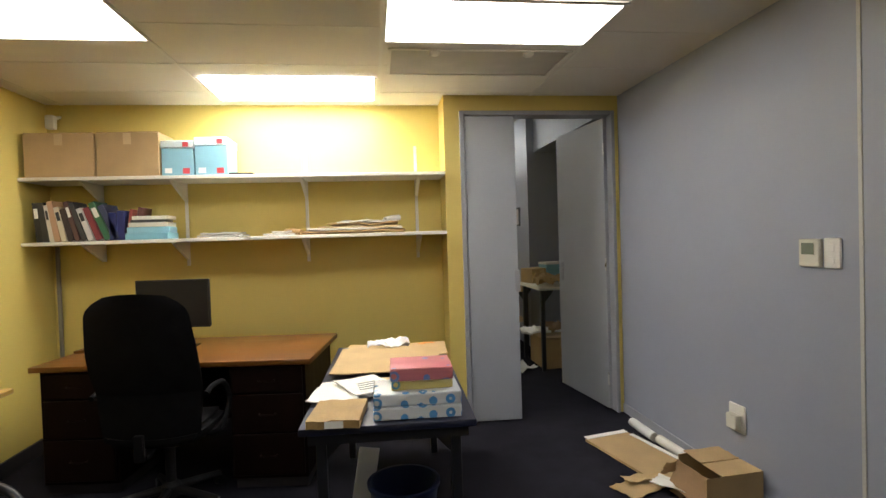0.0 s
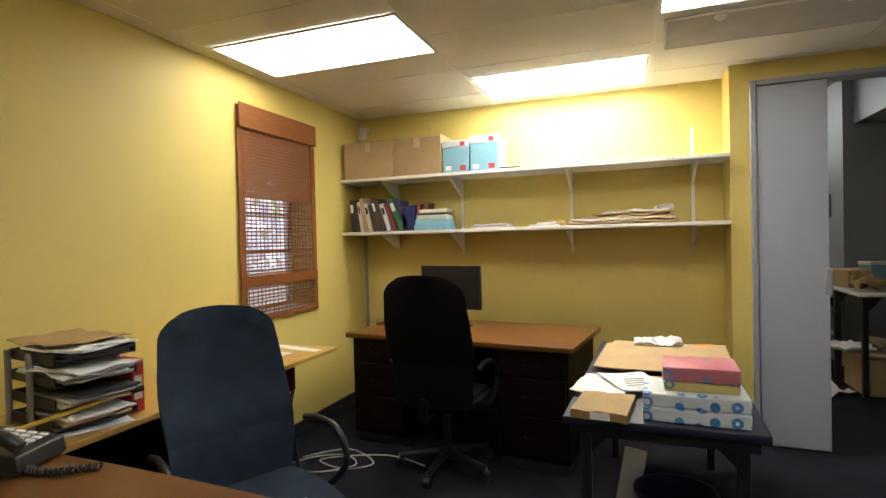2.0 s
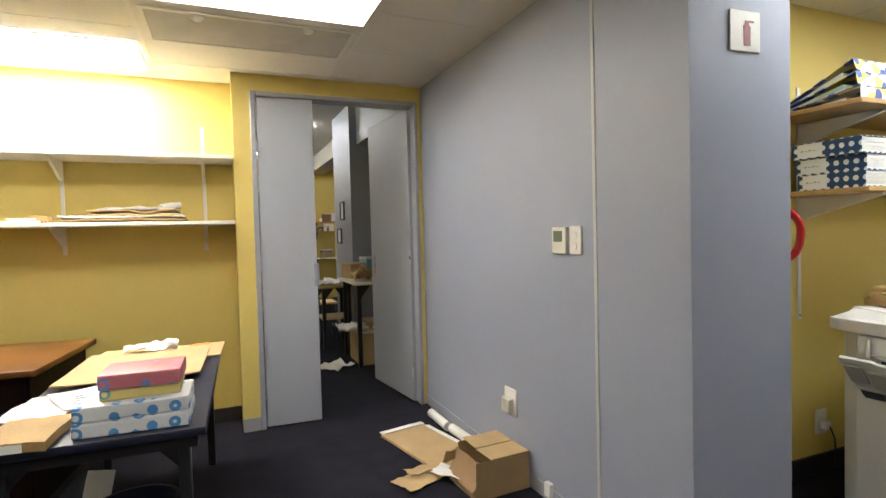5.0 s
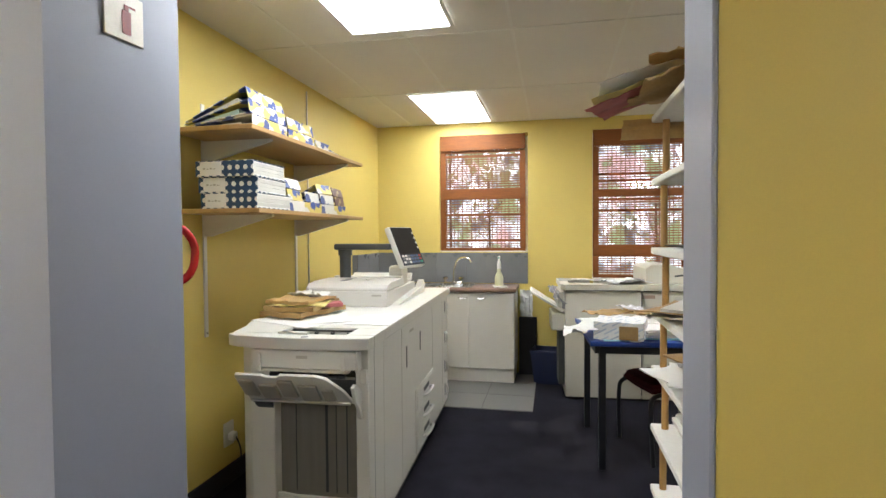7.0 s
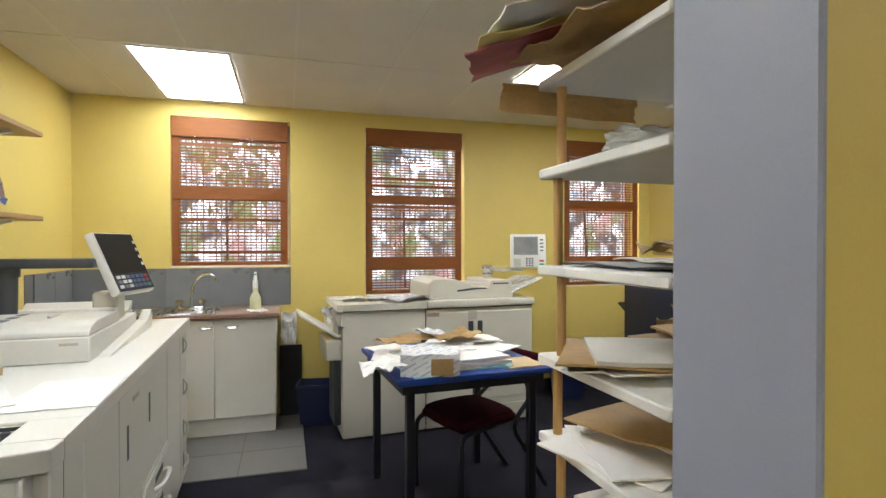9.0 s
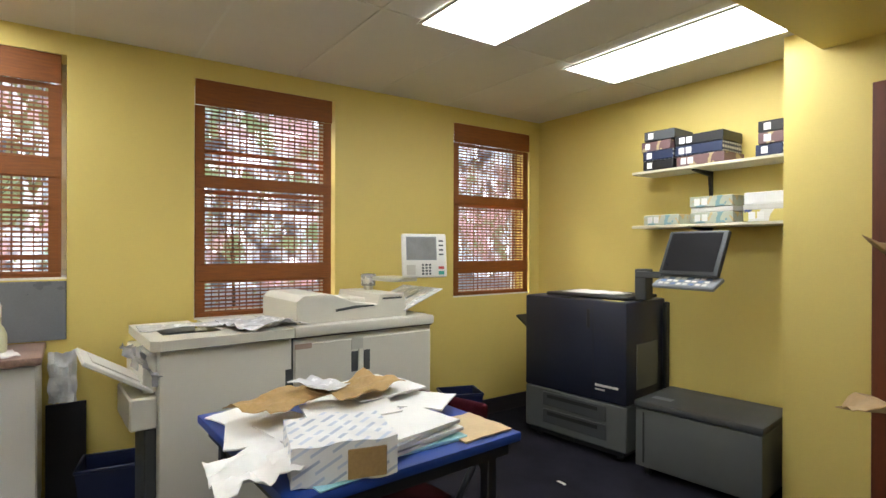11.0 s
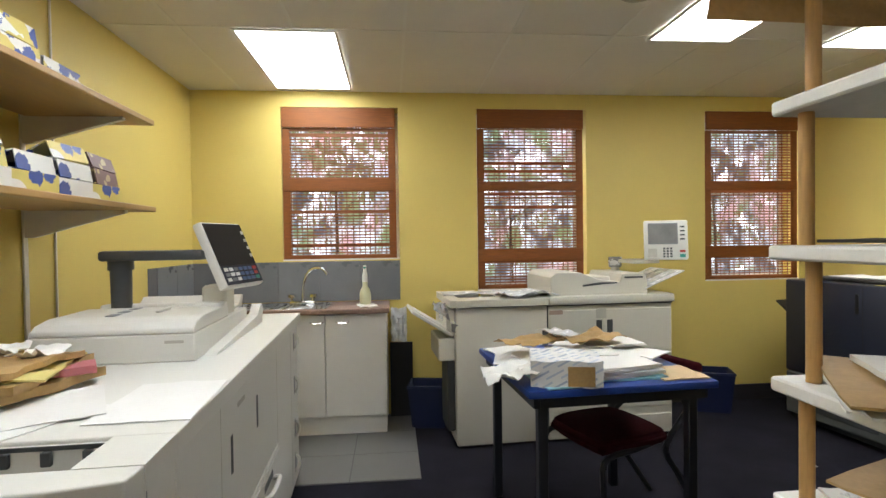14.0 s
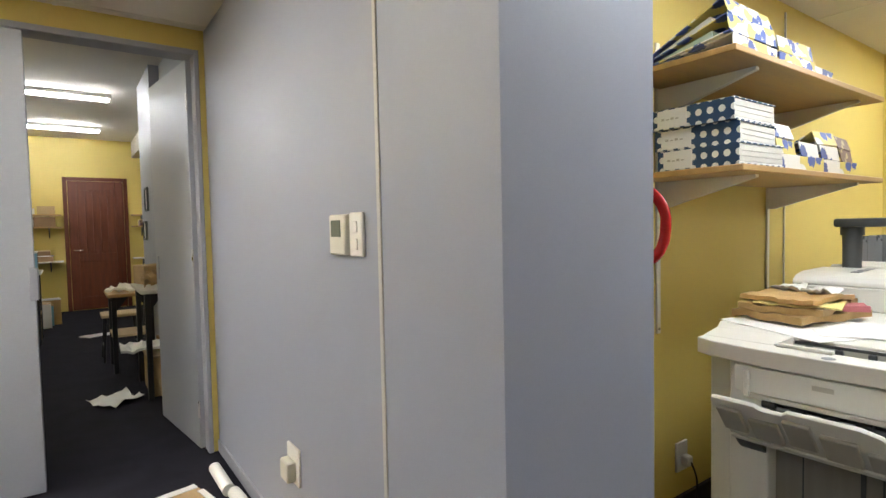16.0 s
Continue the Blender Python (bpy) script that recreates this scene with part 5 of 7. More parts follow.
t = thing("floor_tiles", "pale grey ceramic tiles before the sink", "floor", pose(4.80, 0.30, 0.0), kind="structure")
part("grout", bx(0, 0, 0.0005, 1.13, 1.585, 0.004), GROUT, t)
tile_me = as_mesh("tile", bx(0.002, 0.002, 0.0041, 0.373, 0.393, 0.008, bevel=0.0015), FLOORTILE)
for i in range(3):
    for j in range(4):
        ob = new("tile", tile_me)
        ob.parent = t
        ob.location = (0.376 * i, 0.396 * j, 0)
t = thing("splash_tiles", "dark grey wall tiles behind the sink", "tiles", pose(0, 0, 0), kind="structure")
bm = bx(EAST - 0.004, 0.385, 0.878, EAST - 0.0005, 1.899, 1.178)
box(bm, 5.20, 1.8965, 0.878, EAST - 0.0045, 1.8995, 1.178)
part("grout", bm, GROUT, t)
tile_me = as_mesh("tile", bx(-0.006, 0.0015, 0.0015, 0.0, 0.300, 0.2985, bevel=0.0015), TILE)
for i in range(5):
    ob = new("tile", tile_me)
    ob.parent = t
    ob.location = (EAST - 0.0045, 0.385 + 0.3015 * i, 0.878)
for i in range(2):
    ob = new("tile", tile_me)
    ob.parent = t
    ob.rotation_euler = (0, 0, radians(90))
    ob.location = (5.92 - 0.302 * i - 0.005, 1.896, 0.878)

t = thing("sink_cabinet", "white two-door sink cabinet with plinth", "cabinet", pose(5.50, 0.485, 0))
part("body", bx(0.02, 0, 0.13, 0.425, 1.41, 0.838, bevel=0.002), WHITE, t)
part("plinth", bx(0.04, 0.01, 0.009, 0.40, 1.40, 0.1295), WHITE, t)
for y0, y1, hy in ((0.004, 0.415, 0.30), (0.42, 0.62, 0.47), (0.625, 1.40, 0.8)):
    dd = part("door", bx(0.0, y0, 0.14, 0.0195, y1, 0.832, bevel=0.003), WHITE, t)
    part("handle", tube(bmesh.new(), [(0.0, hy - 0.045, 0.785), (-0.018, hy - 0.03, 0.778), (-0.02, hy, 0.775), (-0.018, hy + 0.03, 0.778), (0.0, hy + 0.045, 0.785)], 0.005), CHROME, dd)
t = thing("worktop", "brown speckled laminate worktop with steel sink", "worktop", pose(5.465, 0.468, 0.8385))
part("board", bx(0, 0, 0, 0.459, 1.43, 0.036, bevel=0.008, seg=2), shader("brown_speckled_laminate", (0.26, 0.165, 0.125), 0.35, vary=0.3, scale=60, fine=200), t)
bm = bx(0.04, 0.42, 0.0365, 0.40, 1.10, 0.041, bevel=0.002)
part("sink_rim", bm, STEEL, t)
part("sink_bowl", lathe(bmesh.new(), [(0.02, 0.0412), (0.13, 0.042), (0.15, 0.046), (0.155, 0.046), (0.157, 0.0415)], (0.21, 0.62, 0), 28), STEEL, t)
t = thing("mixer_tap", "chrome swan-neck sink tap", "tap", pose(5.72, 1.08, 0.8795))
part("base", bx(-0.022, -0.09, 0, 0.022, 0.09, 0.03, bevel=0.008, seg=2), CHROME, t)
part("spout", tube(bmesh.new(), [(0, 0, 0.03), (0, -0.01, 0.16), (-0.02, -0.06, 0.245), (-0.05, -0.14, 0.26), (-0.07, -0.185, 0.215)], 0.011, 10), CHROME, t)
for y in (-0.075, 0.075):
    part("handle", lathe(bmesh.new(), [(0.012, 0.03), (0.012, 0.05), (0.03, 0.055), (0.028, 0.075), (0.01, 0.08)], (0, y, 0), 8), CHROME, t)
t = thing("spray_bottle", "clear plastic soap bottle with green top", "bottle", pose(5.62, 0.635, 0.886))
part("body", lathe(bmesh.new(), [(0.034, 0), (0.040, 0.008), (0.040, 0.075), (0.030, 0.105), (0.018, 0.125), (0.018, 0.155)], seg=20), shader("milky_plastic", (0.62, 0.62, 0.40), 0.3, vary=0.1), t)
part("cap", lathe(bmesh.new(), [(0.019, 0.156), (0.019, 0.205), (0.012, 0.23), (0.010, 0.272)], seg=16), PAPER, t, "white pump top")
part("nozzle", bx(-0.03, -0.008, 0.25, 0.008, 0.008, 0.262, bevel=0.003), BTNGREEN, t, "green nozzle")
solo("dish_cloth", sheet(bmesh.new(), 0.15, 0.12, 0.006, 0.0, 0.01, 201), PAPER, "folded white cloth on the worktop", "cloth", pose(5.58, 0.62, 0.875, 0, 0, 15))
t = thing("wall_board", "dark grey board leaning on the wall", "board", pose(5.86, 0.30, 0))
part("board", bx(0, 0, 0.0, 0.02, 0.17, 0.56, bevel=0.003, m=pose(0, 0, 0, 0, 3)), SCREEN, t)
solo("plastic_bag", sheet(bmesh.new(), 0.12, 0.26, 0.002, 0.0, 0.03, 205, torn=0.15, nx=10, ny=14), PLASTICBAG, "clear plastic bag hanging beside the sink cabinet", "plastic bag", pose(5.88, 0.40, 0.69, 88, 0, 90))


def bin_(m, label):
    t = thing("waste_bin", label, "waste bin", m, group="navy waste bins")
    bm = bmesh.new()
    for z0, z1, a, b in ((0.0, 0.30, 0.115, 0.145),):
        lo = [bm.verts.new((sx * a, sy * a * 0.8, z0)) for sx, sy in ((-1, -1), (1, -1), (1, 1), (-1, 1))]
        hi = [bm.verts.new((sx * b, sy * b * 0.8, z1)) for sx, sy in ((-1, -1), (1, -1), (1, 1), (-1, 1))]
        li = [bm.verts.new((sx * (b - 0.006), sy * (b * 0.8 - 0.006), z1)) for sx, sy in ((-1, -1), (1, -1), (1, 1), (-1, 1))]
        bi = [bm.verts.new((sx * (a - 0.004), sy * (a * 0.8 - 0.004), z0 + 0.006)) for sx, sy in ((-1, -1), (1, -1), (1, 1), (-1, 1))]
        bm.faces.new(lo[::-1]), bm.faces.new(bi)
        for p, q in ((lo, hi), (hi, li), (li, bi)):
            for i in range(4):
                bm.faces.new((p[i], p[(i + 1) % 4], q[(i + 1) % 4], q[i]))
    bmesh.ops.bevel(bm, geom=bm.edges[:], offset=0.012, segments=2, affect="EDGES", clamp_overlap=True)
    part("body", bm, BINBLUE, t)
    bm = bmesh.new()
    b = 0.149
    for a in ((-b, -b * 0.8, b, -b * 0.8 + 0.012), (-b, b * 0.8 - 0.012, b, b * 0.8), (-b, -b * 0.8 + 0.0125, -b + 0.012, b * 0.8 - 0.0125), (b - 0.012, -b * 0.8 + 0.0125, b, b * 0.8 - 0.0125)):
        box(bm, a[0], a[1], 0.288, a[2], a[3], 0.305, bevel=0.003)
    part("rim", bm, BINBLUE, t)
    return t


bin_(pose(5.68, 0.19, 0, 0, 0, 80), "navy plastic waste bin beside the sink cabinet")
bin_(pose(5.72, -1.98, 0, 0, 0, 70), "navy plastic waste bin against the wall")

# oak shelves on the north wall
for z, x0 in ((1.862, 2.90), (1.488, 2.95)):
    t = thing("wall_shelf", "oak veneer wall shelf on white steel brackets", "shelf", pose(x0, 1.46, z), group="oak wall shelves")
    part("board", bx(0, 0, -0.022, 4.30 - x0, 0.42, 0, bevel=0.003), SHELFWOOD, t)
    for x in (3.157, 4.14):
        bm = prism(bmesh.new(), [(0.428, -0.023), (0.05, -0.023), (0.05, -0.033), (0.40, -0.13), (0.428, -0.13)], x - x0 - 0.012, x - x0 + 0.012, "x")
        part("bracket", bm, WHITE, t)
for x in (3.157, 4.14):
    t = thing("shelf_upright", "white slotted steel shelf upright on the wall", "shelf upright", pose(x, 1.9, 0.84), group="print room shelf uprights")
    part("channel", bx(-0.013, -0.010, 0, 0.013, -0.001, 1.19, bevel=0.002), WHITE, t)
    part("screw", rod(bmesh.new(), (0, -0.0102, 0.02), (0, -0.013, 0.02), 0.006), SLATE, t)
solo("wall_cable", rod(bmesh.new(), (4.33, 1.893, 0.9), (4.33, 1.893, 2.40), 0.005), WHITE, "thin white cable down the wall", "cable")


def box_file(m, length, d, h, cover, label, group, tag=0.4, tag_mat=PAPER):
    """A lying box file: its spine faces -x, the paper edges show at -y."""
    t = thing("box_file", label, "box file", m, group)
    for z0 in (0.0, h - 0.004):
        part("cover_board", bx(0.0042, 0, z0, length, d, z0 + 0.004, bevel=0.001), cover, t)
    part("spine", bx(0, 0, 0, 0.004, d, h, bevel=0.001), cover, t)
    part("paper_block", bx(0.0045, 0.006, 0.0045, length - 0.004, d - 0.004, h - 0.0045), PAPER, t, "white paper edges")
    for k in range(3):
        part("page_edge", bx(0.006, 0.0035 - 0.0012 * k, 0.010 + (h - 0.02) * k / 3, length - 0.006 - 0.004 * k, 0.0058, 0.012 + (h - 0.02) * (k + 0.8) / 3), PAPERGREY, t)
    if tag:
        part("label", bx(-0.002, d * (1 - tag), 0.004, -0.0002, d - 0.026, h - 0.004), tag_mat, t, "white spine label")
        for k in range(4):
            part("writing", bx(-0.0026, d * (1 - tag) + 0.030 + 0.018 * k, h * 0.44, -0.0021, d * (1 - tag) + 0.042 + 0.018 * k, h * (0.50 + 0.05 * (k % 2))), CREAMD, t)
    return t


def box_file_front(m, length, d, h, cover, label, group, tags=1):
    """A lying box file whose spine faces +y (towards the room on a south wall)."""
    t = thing("box_file", label, "box file", m, group)
    part("cover", bx(0, 0, 0, length, d, h, bevel=0.003), cover, t)
    part("paper_block", bx(0.004, -0.0006, 0.004, length - 0.004, d * 0.9, h - 0.004), PAPER, t)
    for k in range(tags):
        part("label", bx(length - 0.03 - 0.045 * k - 0.035, d - 0.001, 0.012, length - 0.03 - 0.045 * k, d + 0.0015, h - 0.012), PAPER, t)
    return t


z = 1.4885
for i in range(3):
    box_file(pose(2.955 + 0.022 * (i % 2), 1.475 + 0.008 * i, z, 0, 0, (-2.5, 2.5, 0)[i]), 0.30, 0.30, 0.073, DOTS, "navy box file with white polka dots and white label", "polka dot box files", 0.46)
    z += 0.0745


def wedge_folder(m, length, depth, h, cover, label, group, filling=PAPERGREY):
    """A lying lever arch file: its tall spine faces -y, the boards close to the back, the ends are open."""
    t = thing("lever_arch_file", label, "file", m, group)
    part("cover_board", prism(bmesh.new(), [(-depth, 0.0), (0.0, 0.0), (0.0, 0.004), (-depth, 0.004)], 0, length, "x"), cover, t)
    part("cover_board", prism(bmesh.new(), [(-depth, h - 0.004), (0.0, 0.010), (0.0, 0.014), (-depth, h)], 0, length, "x"), cover, t)
    part("spine", bx(0, -depth - 0.004, 0, length, -depth - 0.0003, h, bevel=0.001), cover, t)
    part("paper_block", prism(bmesh.new(), [(-depth + 0.06, 0.0045), (-0.012, 0.0045), (-0.012, 0.0085), (-depth + 0.06, (h - 0.02) * 0.72)], 0.014, length - 0.02, "x"), filling, t, "loose paper filling")
    return t


def wedge_pile(x, back, z, count, length, depth, h, covers, label, group, rng, skew=3.0):
    """Files piled spine on spine, so that each one tips further forward."""
    step = math.degrees(math.atan((h - 0.012) / depth)) + 0.3
    for k in range(count):
        wedge_folder(pose(x + rng.uniform(-0.008, 0.008), back, z + 0.0148 * k) @ pose(0, 0, 0, -step * k) @ pose(0, 0, 0, 0, 0, rng.uniform(-skew, skew)), length, depth, h, covers[k % len(covers)], label, group, (PAPERGREY, GREENISH, PAPERGREY)[k % 3])


rnd = random.Random(9)
for x, k, covers, skew in ((3.30, 3, (FLORALY, FLORAL, FLORALY), 5), (3.505, 2, (FLORAL, FLORALY), 7), (3.71, 3, (FLORALY, FLORALY, FLORAL), 5), (3.905, 3, (FLORAL, PLUM, PLUM), 6)):
    wedge_pile(x, 1.775, 1.4885, k, 0.185, 0.27, 0.058, covers, "floral paper lever arch file, slightly askew", "floral files on the lower shelf", rnd, skew)
# upper shelf: floral files slumped on one another
wedge_pile(2.985, 1.86, 1.8630, 3, 0.335, 0.345, 0.063, (FLORALY, FLORAL, FLORAL), "floral lever arch file in a slumped pile", "slumped files", rnd, 1.5)
wedge_pile(3.345, 1.85, 1.8630, 2, 0.29, 0.335, 0.060, (FLORAL, FLORALY), "floral lever arch file in a low pile", "slumped files", rnd, 2)
wedge_pile(3.66, 1.82, 1.8630, 1, 0.20, 0.30, 0.060, (FLORALY,), "floral lever arch file lying by itself", "slumped files", rnd, 2)
box_file(pose(3.655, 1.60, 1.9790, 0, 15, 0), 0.22, 0.20, 0.018, PLUM, "thin dark-edged folder lying aslant on the files", "thin folders", 0)
box_file(pose(3.88, 1.53, 1.8630, 0, 0, 2), 0.20, 0.26, 0.036, FLORAL, "low floral folder at the shelf end", "thin folders", 0)
# fire extinguisher hose on its hook
t = thing("fire_extinguisher", "red wall-hung fire extinguisher with looped hose", "fire extinguisher", pose(2.378, 1.47, 0.84))
part("cylinder", lathe(bmesh.new(), [(0.042, 0), (0.052, 0.01), (0.054, 0.03), (0.054, 0.38), (0.042, 0.43), (0.02, 0.45), (0.02, 0.475)], (0, 0.13, 0), 24), RED, t)
part("valve", bx(-0.014, 0.02, 0.4755, 0.014, 0.16, 0.50, bevel=0.004), BLACK, t)
part("hose", tube(bmesh.new(), [(0.0, 0.03, 0.49), (0.008, 0.0, 0.545), (0.030, -0.03, 0.545), (0.054, -0.054, 0.50), (0.058, -0.058, 0.45), (0.050, -0.052, 0.40), (0.030, -0.030, 0.365), (0.006, 0.02, 0.35), (0.0, 0.10, 0.34)], 0.014, 10), RED, t)
part("bracket", bx(-0.0575, -0.02, 0.30, -0.02, 0.02, 0.33), SLATE, t)
t = thing("wall_socket", "white double wall socket with black plug", "socket", pose(3.32, 1.9, 0.21))
part("plate", bx(-0.035, -0.012, 0, 0.05, -0.001, 0.13, bevel=0.003), WHITE, t)
part("plug", bx(-0.01, -0.05, 0.03, 0.03, -0.0125, 0.075, bevel=0.006), WHITE, t)
part("lead", tube(bmesh.new(), [(0.01, -0.05, 0.05), (0.02, -0.07, -0.02), (0.05, -0.05, -0.15), (0.06, -0.03, -0.2)], 0.004, 6), BLACK, t)

# ---- big white production printer along the north wall ----
t = thing("production_printer", "large off-white digital production printer", "printer", pose(2.84, 0.903, 0, 0, 0, 2.0))
OLDP = pose(2.84, 0.903, 0, 0, 0, 2.0).inverted() @ pose(2.87, 0.935, 0)
W, D = 2.03, 0.70
part("body", bx(0.22, 0, 0.05, W, D, 0.8845, bevel=0.006), OFFWHITE, t)
part("plinth", bx(0.10, 0.02, 0.0, W - 0.03, D - 0.03, 0.0495), SKIRT, t)
# the finisher's open west end: two columns, sill, recessed metal panel
part("end_column", bx(0.0, 0.0, 0.05, 0.2195, 0.058, 0.8845, bevel=0.004), OFFWHITE, t)
part("end_column", bx(0.0, 0.425, 0.05, 0.2195, 0.535, 0.8845, bevel=0.004), OFFWHITE, t)
part("end_sill", bx(0.006, 0.0585, 0.05, 0.2195, 0.4245, 0.215, bevel=0.004), OFFWHITE, t)
part("sill_lip", prism(bmesh.new(), [(0.0585, 0.2155), (0.4245, 0.2155), (0.4245, 0.236), (0.33, 0.224), (0.15, 0.222), (0.0585, 0.232)], 0.02, 0.034, "x"), OFFWHITE, t)
part("end_panel", bx(0.055, 0.0585, 0.2155, 0.065, 0.4245, 0.67), SLATE, t, "grey-brown metal end panel")
for y, w in ((0.115, 0.006), (0.165, 0.004), (0.205, 0.012), (0.35, 0.004)):
    part("groove", bx(0.0515, y, 0.235, 0.0545, y + w, 0.665, bevel=0.001), CHARCOAL, t)
# A black block gives the open slot its shade.
part("slot", bx(0.012, 0.0585, 0.671, 0.10, 0.4245, 0.884), BLACK, t)
# the roller unit under the top
ru = part("output_rail", bx(-0.050, 0.042, 0.802, 0.0115, 0.50, 0.878, bevel=0.007, seg=2), OFFWHITE, t)
part("rail_cheek", bx(-0.058, 0.030, 0.795, -0.0005, 0.0415, 0.882, bevel=0.004), OFFWHITE, ru)
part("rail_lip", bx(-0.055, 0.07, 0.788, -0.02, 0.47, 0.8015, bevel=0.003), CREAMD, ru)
part("lever", bx(-0.060, 0.085, 0.80, -0.0505, 0.102, 0.862, bevel=0.004), OFFWHITE, ru)
part("lever", bx(-0.060, 0.455, 0.79, -0.0505, 0.472, 0.868, bevel=0.004), OFFWHITE, ru)
part("sticker", bx(-0.0512, 0.25, 0.845, -0.0502, 0.30, 0.858), CREAMD, ru)
part("side_latch", bx(-0.012, 0.004, 0.735, -0.0005, 0.040, 0.80, bevel=0.005), OFFWHITE, ru)
for k in range(5):
    part("roller", rod(bmesh.new(), (-0.012, 0.10 + 0.075 * k, 0.768), (-0.012, 0.135 + 0.075 * k, 0.768), 0.013), BLACK, t)
part("roller_bar", rod(bmesh.new(), (-0.006, 0.06, 0.758), (-0.006, 0.42, 0.758), 0.006), KEYGREY, t)
# the catch tray, folded half up: its ribbed underside faces the room
mt = pose(-0.050, 0, 0.672, 0, -40)
bm = prism(bmesh.new(), [(0.045, 0.0), (0.505, 0.0), (0.520, 0.155), (0.512, 0.172), (0.40, 0.172), (0.385, 0.158), (0.335, 0.158), (0.32, 0.176), (0.165, 0.176), (0.125, 0.160), (0.075, 0.085)], -0.007, 0.007, "x", bevel=0.003)
bmesh.ops.transform(bm, matrix=mt, verts=bm.verts[:])
tr = part("catch_tray", bm, OFFWHITE, t)
# The ribs carry the underside's shade in their darker cream.
for y0, y1, z0, z1 in ((0.44, 0.505, 0.045, 0.145), (0.35, 0.425, 0.03, 0.12), (0.27, 0.335, 0.045, 0.15), (0.175, 0.255, 0.025, 0.125), (0.11, 0.16, 0.03, 0.10)):
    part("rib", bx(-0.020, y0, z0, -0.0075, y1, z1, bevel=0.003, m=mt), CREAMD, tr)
part("tray_edge", bx(-0.016, 0.06, -0.004, -0.0075, 0.50, 0.012, bevel=0.002, m=mt), OFFWHITE, tr)
part("tray_arm", prism(bmesh.new(), [(-0.10, 0.745), (-0.075, 0.755), (0.012, 0.705), (0.014, 0.60), (-0.004, 0.585), (-0.03, 0.64), (-0.07, 0.675)], 0.030, 0.046, "y", bevel=0.003), OFFWHITE, tr)
part("tray_arm", prism(bmesh.new(), [(-0.055, 0.67), (0.0, 0.68), (0.0, 0.615), (-0.02, 0.63)], 0.43, 0.50, "y"), CHARCOAL, tr)
# top with its well
bm = prism(bmesh.new(), [(-0.036, -0.012), (0.029, -0.018), (0.029, 0.63), (-0.012, 0.63), (-0.038, 0.58), (-0.058, 0.45), (-0.066, 0.28), (-0.058, 0.10)], 0.885, 0.935, "z", bevel=0.004)
prism(bm, [(0.0295, -0.018), (0.185, -0.018), (0.185, 0.105), (0.0295, 0.105)], 0.885, 0.935)
prism(bm, [(0.0295, 0.425), (0.185, 0.425), (0.185, 0.66), (0.0295, 0.63)], 0.885, 0.935)
prism(bm, [(0.1855, -0.018), (W + 0.012, -0.018), (W + 0.012, 0.705), (0.30, 0.705), (0.1855, 0.662)], 0.885, 0.935, "z", bevel=0.004)
part("top", bm, OFFWHITE, t, smooth=False)
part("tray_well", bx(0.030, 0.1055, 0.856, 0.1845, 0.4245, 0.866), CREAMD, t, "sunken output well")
part("well_back", bx(0.176, 0.106, 0.8665, 0.1845, 0.424, 0.926), OFFWHITE, t)
# Dark strip drawn as the line of shade along the well's back.
part("well_shadow_gap", bx(0.172, 0.112, 0.918, 0.1755, 0.418, 0.927), CHARCOAL, t)
for k in range(4):
    part("well_tooth", bx(0.164, 0.135 + 0.078 * k, 0.888, 0.1755, 0.155 + 0.078 * k, 0.9175, bevel=0.002), CHARCOAL, t)
part("well_flap", prism(bmesh.new(), [(0.0, 0.27), (0.022, 0.27), (0.022, 0.40), (0.006, 0.41)], 0.9355, 0.946, "z", bevel=0.002), OFFWHITE, t)
part("notch", lathe(bmesh.new(), [(0.001, 0.9352), (0.015, 0.9352), (0.017, 0.936), (0.015, 0.937), (0.001, 0.936)], (-0.044, 0.265, 0), 16), KEYGREY, t)
# the long front: doors, grips, drawers
for x in (0.555, 1.40, 1.79):
    part("seam", bx(x, -0.0008, 0.08, x + 0.003, 0.001, 0.87), CREAMD, t)
part("seam", bx(0.075, -0.0008, 0.055, 0.078, 0.001, 0.884), KEYGREY, t)
# Dark plates on the flat front draw the shade inside the grips.
for x, z0 in ((0.655, 0.64), (1.0, 0.66)):
    part("grip", bx(x, -0.0015, z0, x + 0.022, 0.003, z0 + 0.115, bevel=0.0006), CHARCOAL, t)
part("grip", bx(0.74, -0.0015, 0.815, 0.83, 0.003, 0.83, bevel=0.0006), CREAMD, t)
pn = part("drawer_panel", bx(0.865, -0.007, 0.075, 1.385, 0.003, 0.455, bevel=0.004), OFFWHITE, t)
# Hand recesses are only drawn: a dark plate has their shade as its colour.
for z0 in (0.34, 0.215, 0.09):
    part("drawer_front", bx(0.878, -0.013, z0, 1.372, -0.0075, z0 + 0.105, bevel=0.004), OFFWHITE, pn)
    part("handle", tube(bmesh.new(), [(1.03, -0.012, z0 + 0.035), (1.06, -0.040, z0 + 0.046), (1.20, -0.042, z0 + 0.048), (1.23, -0.012, z0 + 0.035)], 0.010), OFFWHITE, pn)
    part("recess", bx(1.05, -0.0142, z0 + 0.052, 1.21, -0.0125, z0 + 0.08), CHARCOAL, pn)
# Grey plates behind the latches draw the shade of their hollows.
for z0 in (0.76, 0.53, 0.30, 0.12):
    part("latch", tube(bmesh.new(), [(1.90, -0.002, z0), (1.905, -0.018, z0 + 0.02), (1.905, -0.018, z0 + 0.06), (1.90, -0.002, z0 + 0.08)], 0.008), OFFWHITE, t)
    part("latch_shade", bx(1.885, -0.0012, z0 - 0.005, 1.925, 0.003, z0 + 0.085, bevel=0.0005), KEYGREY, t)
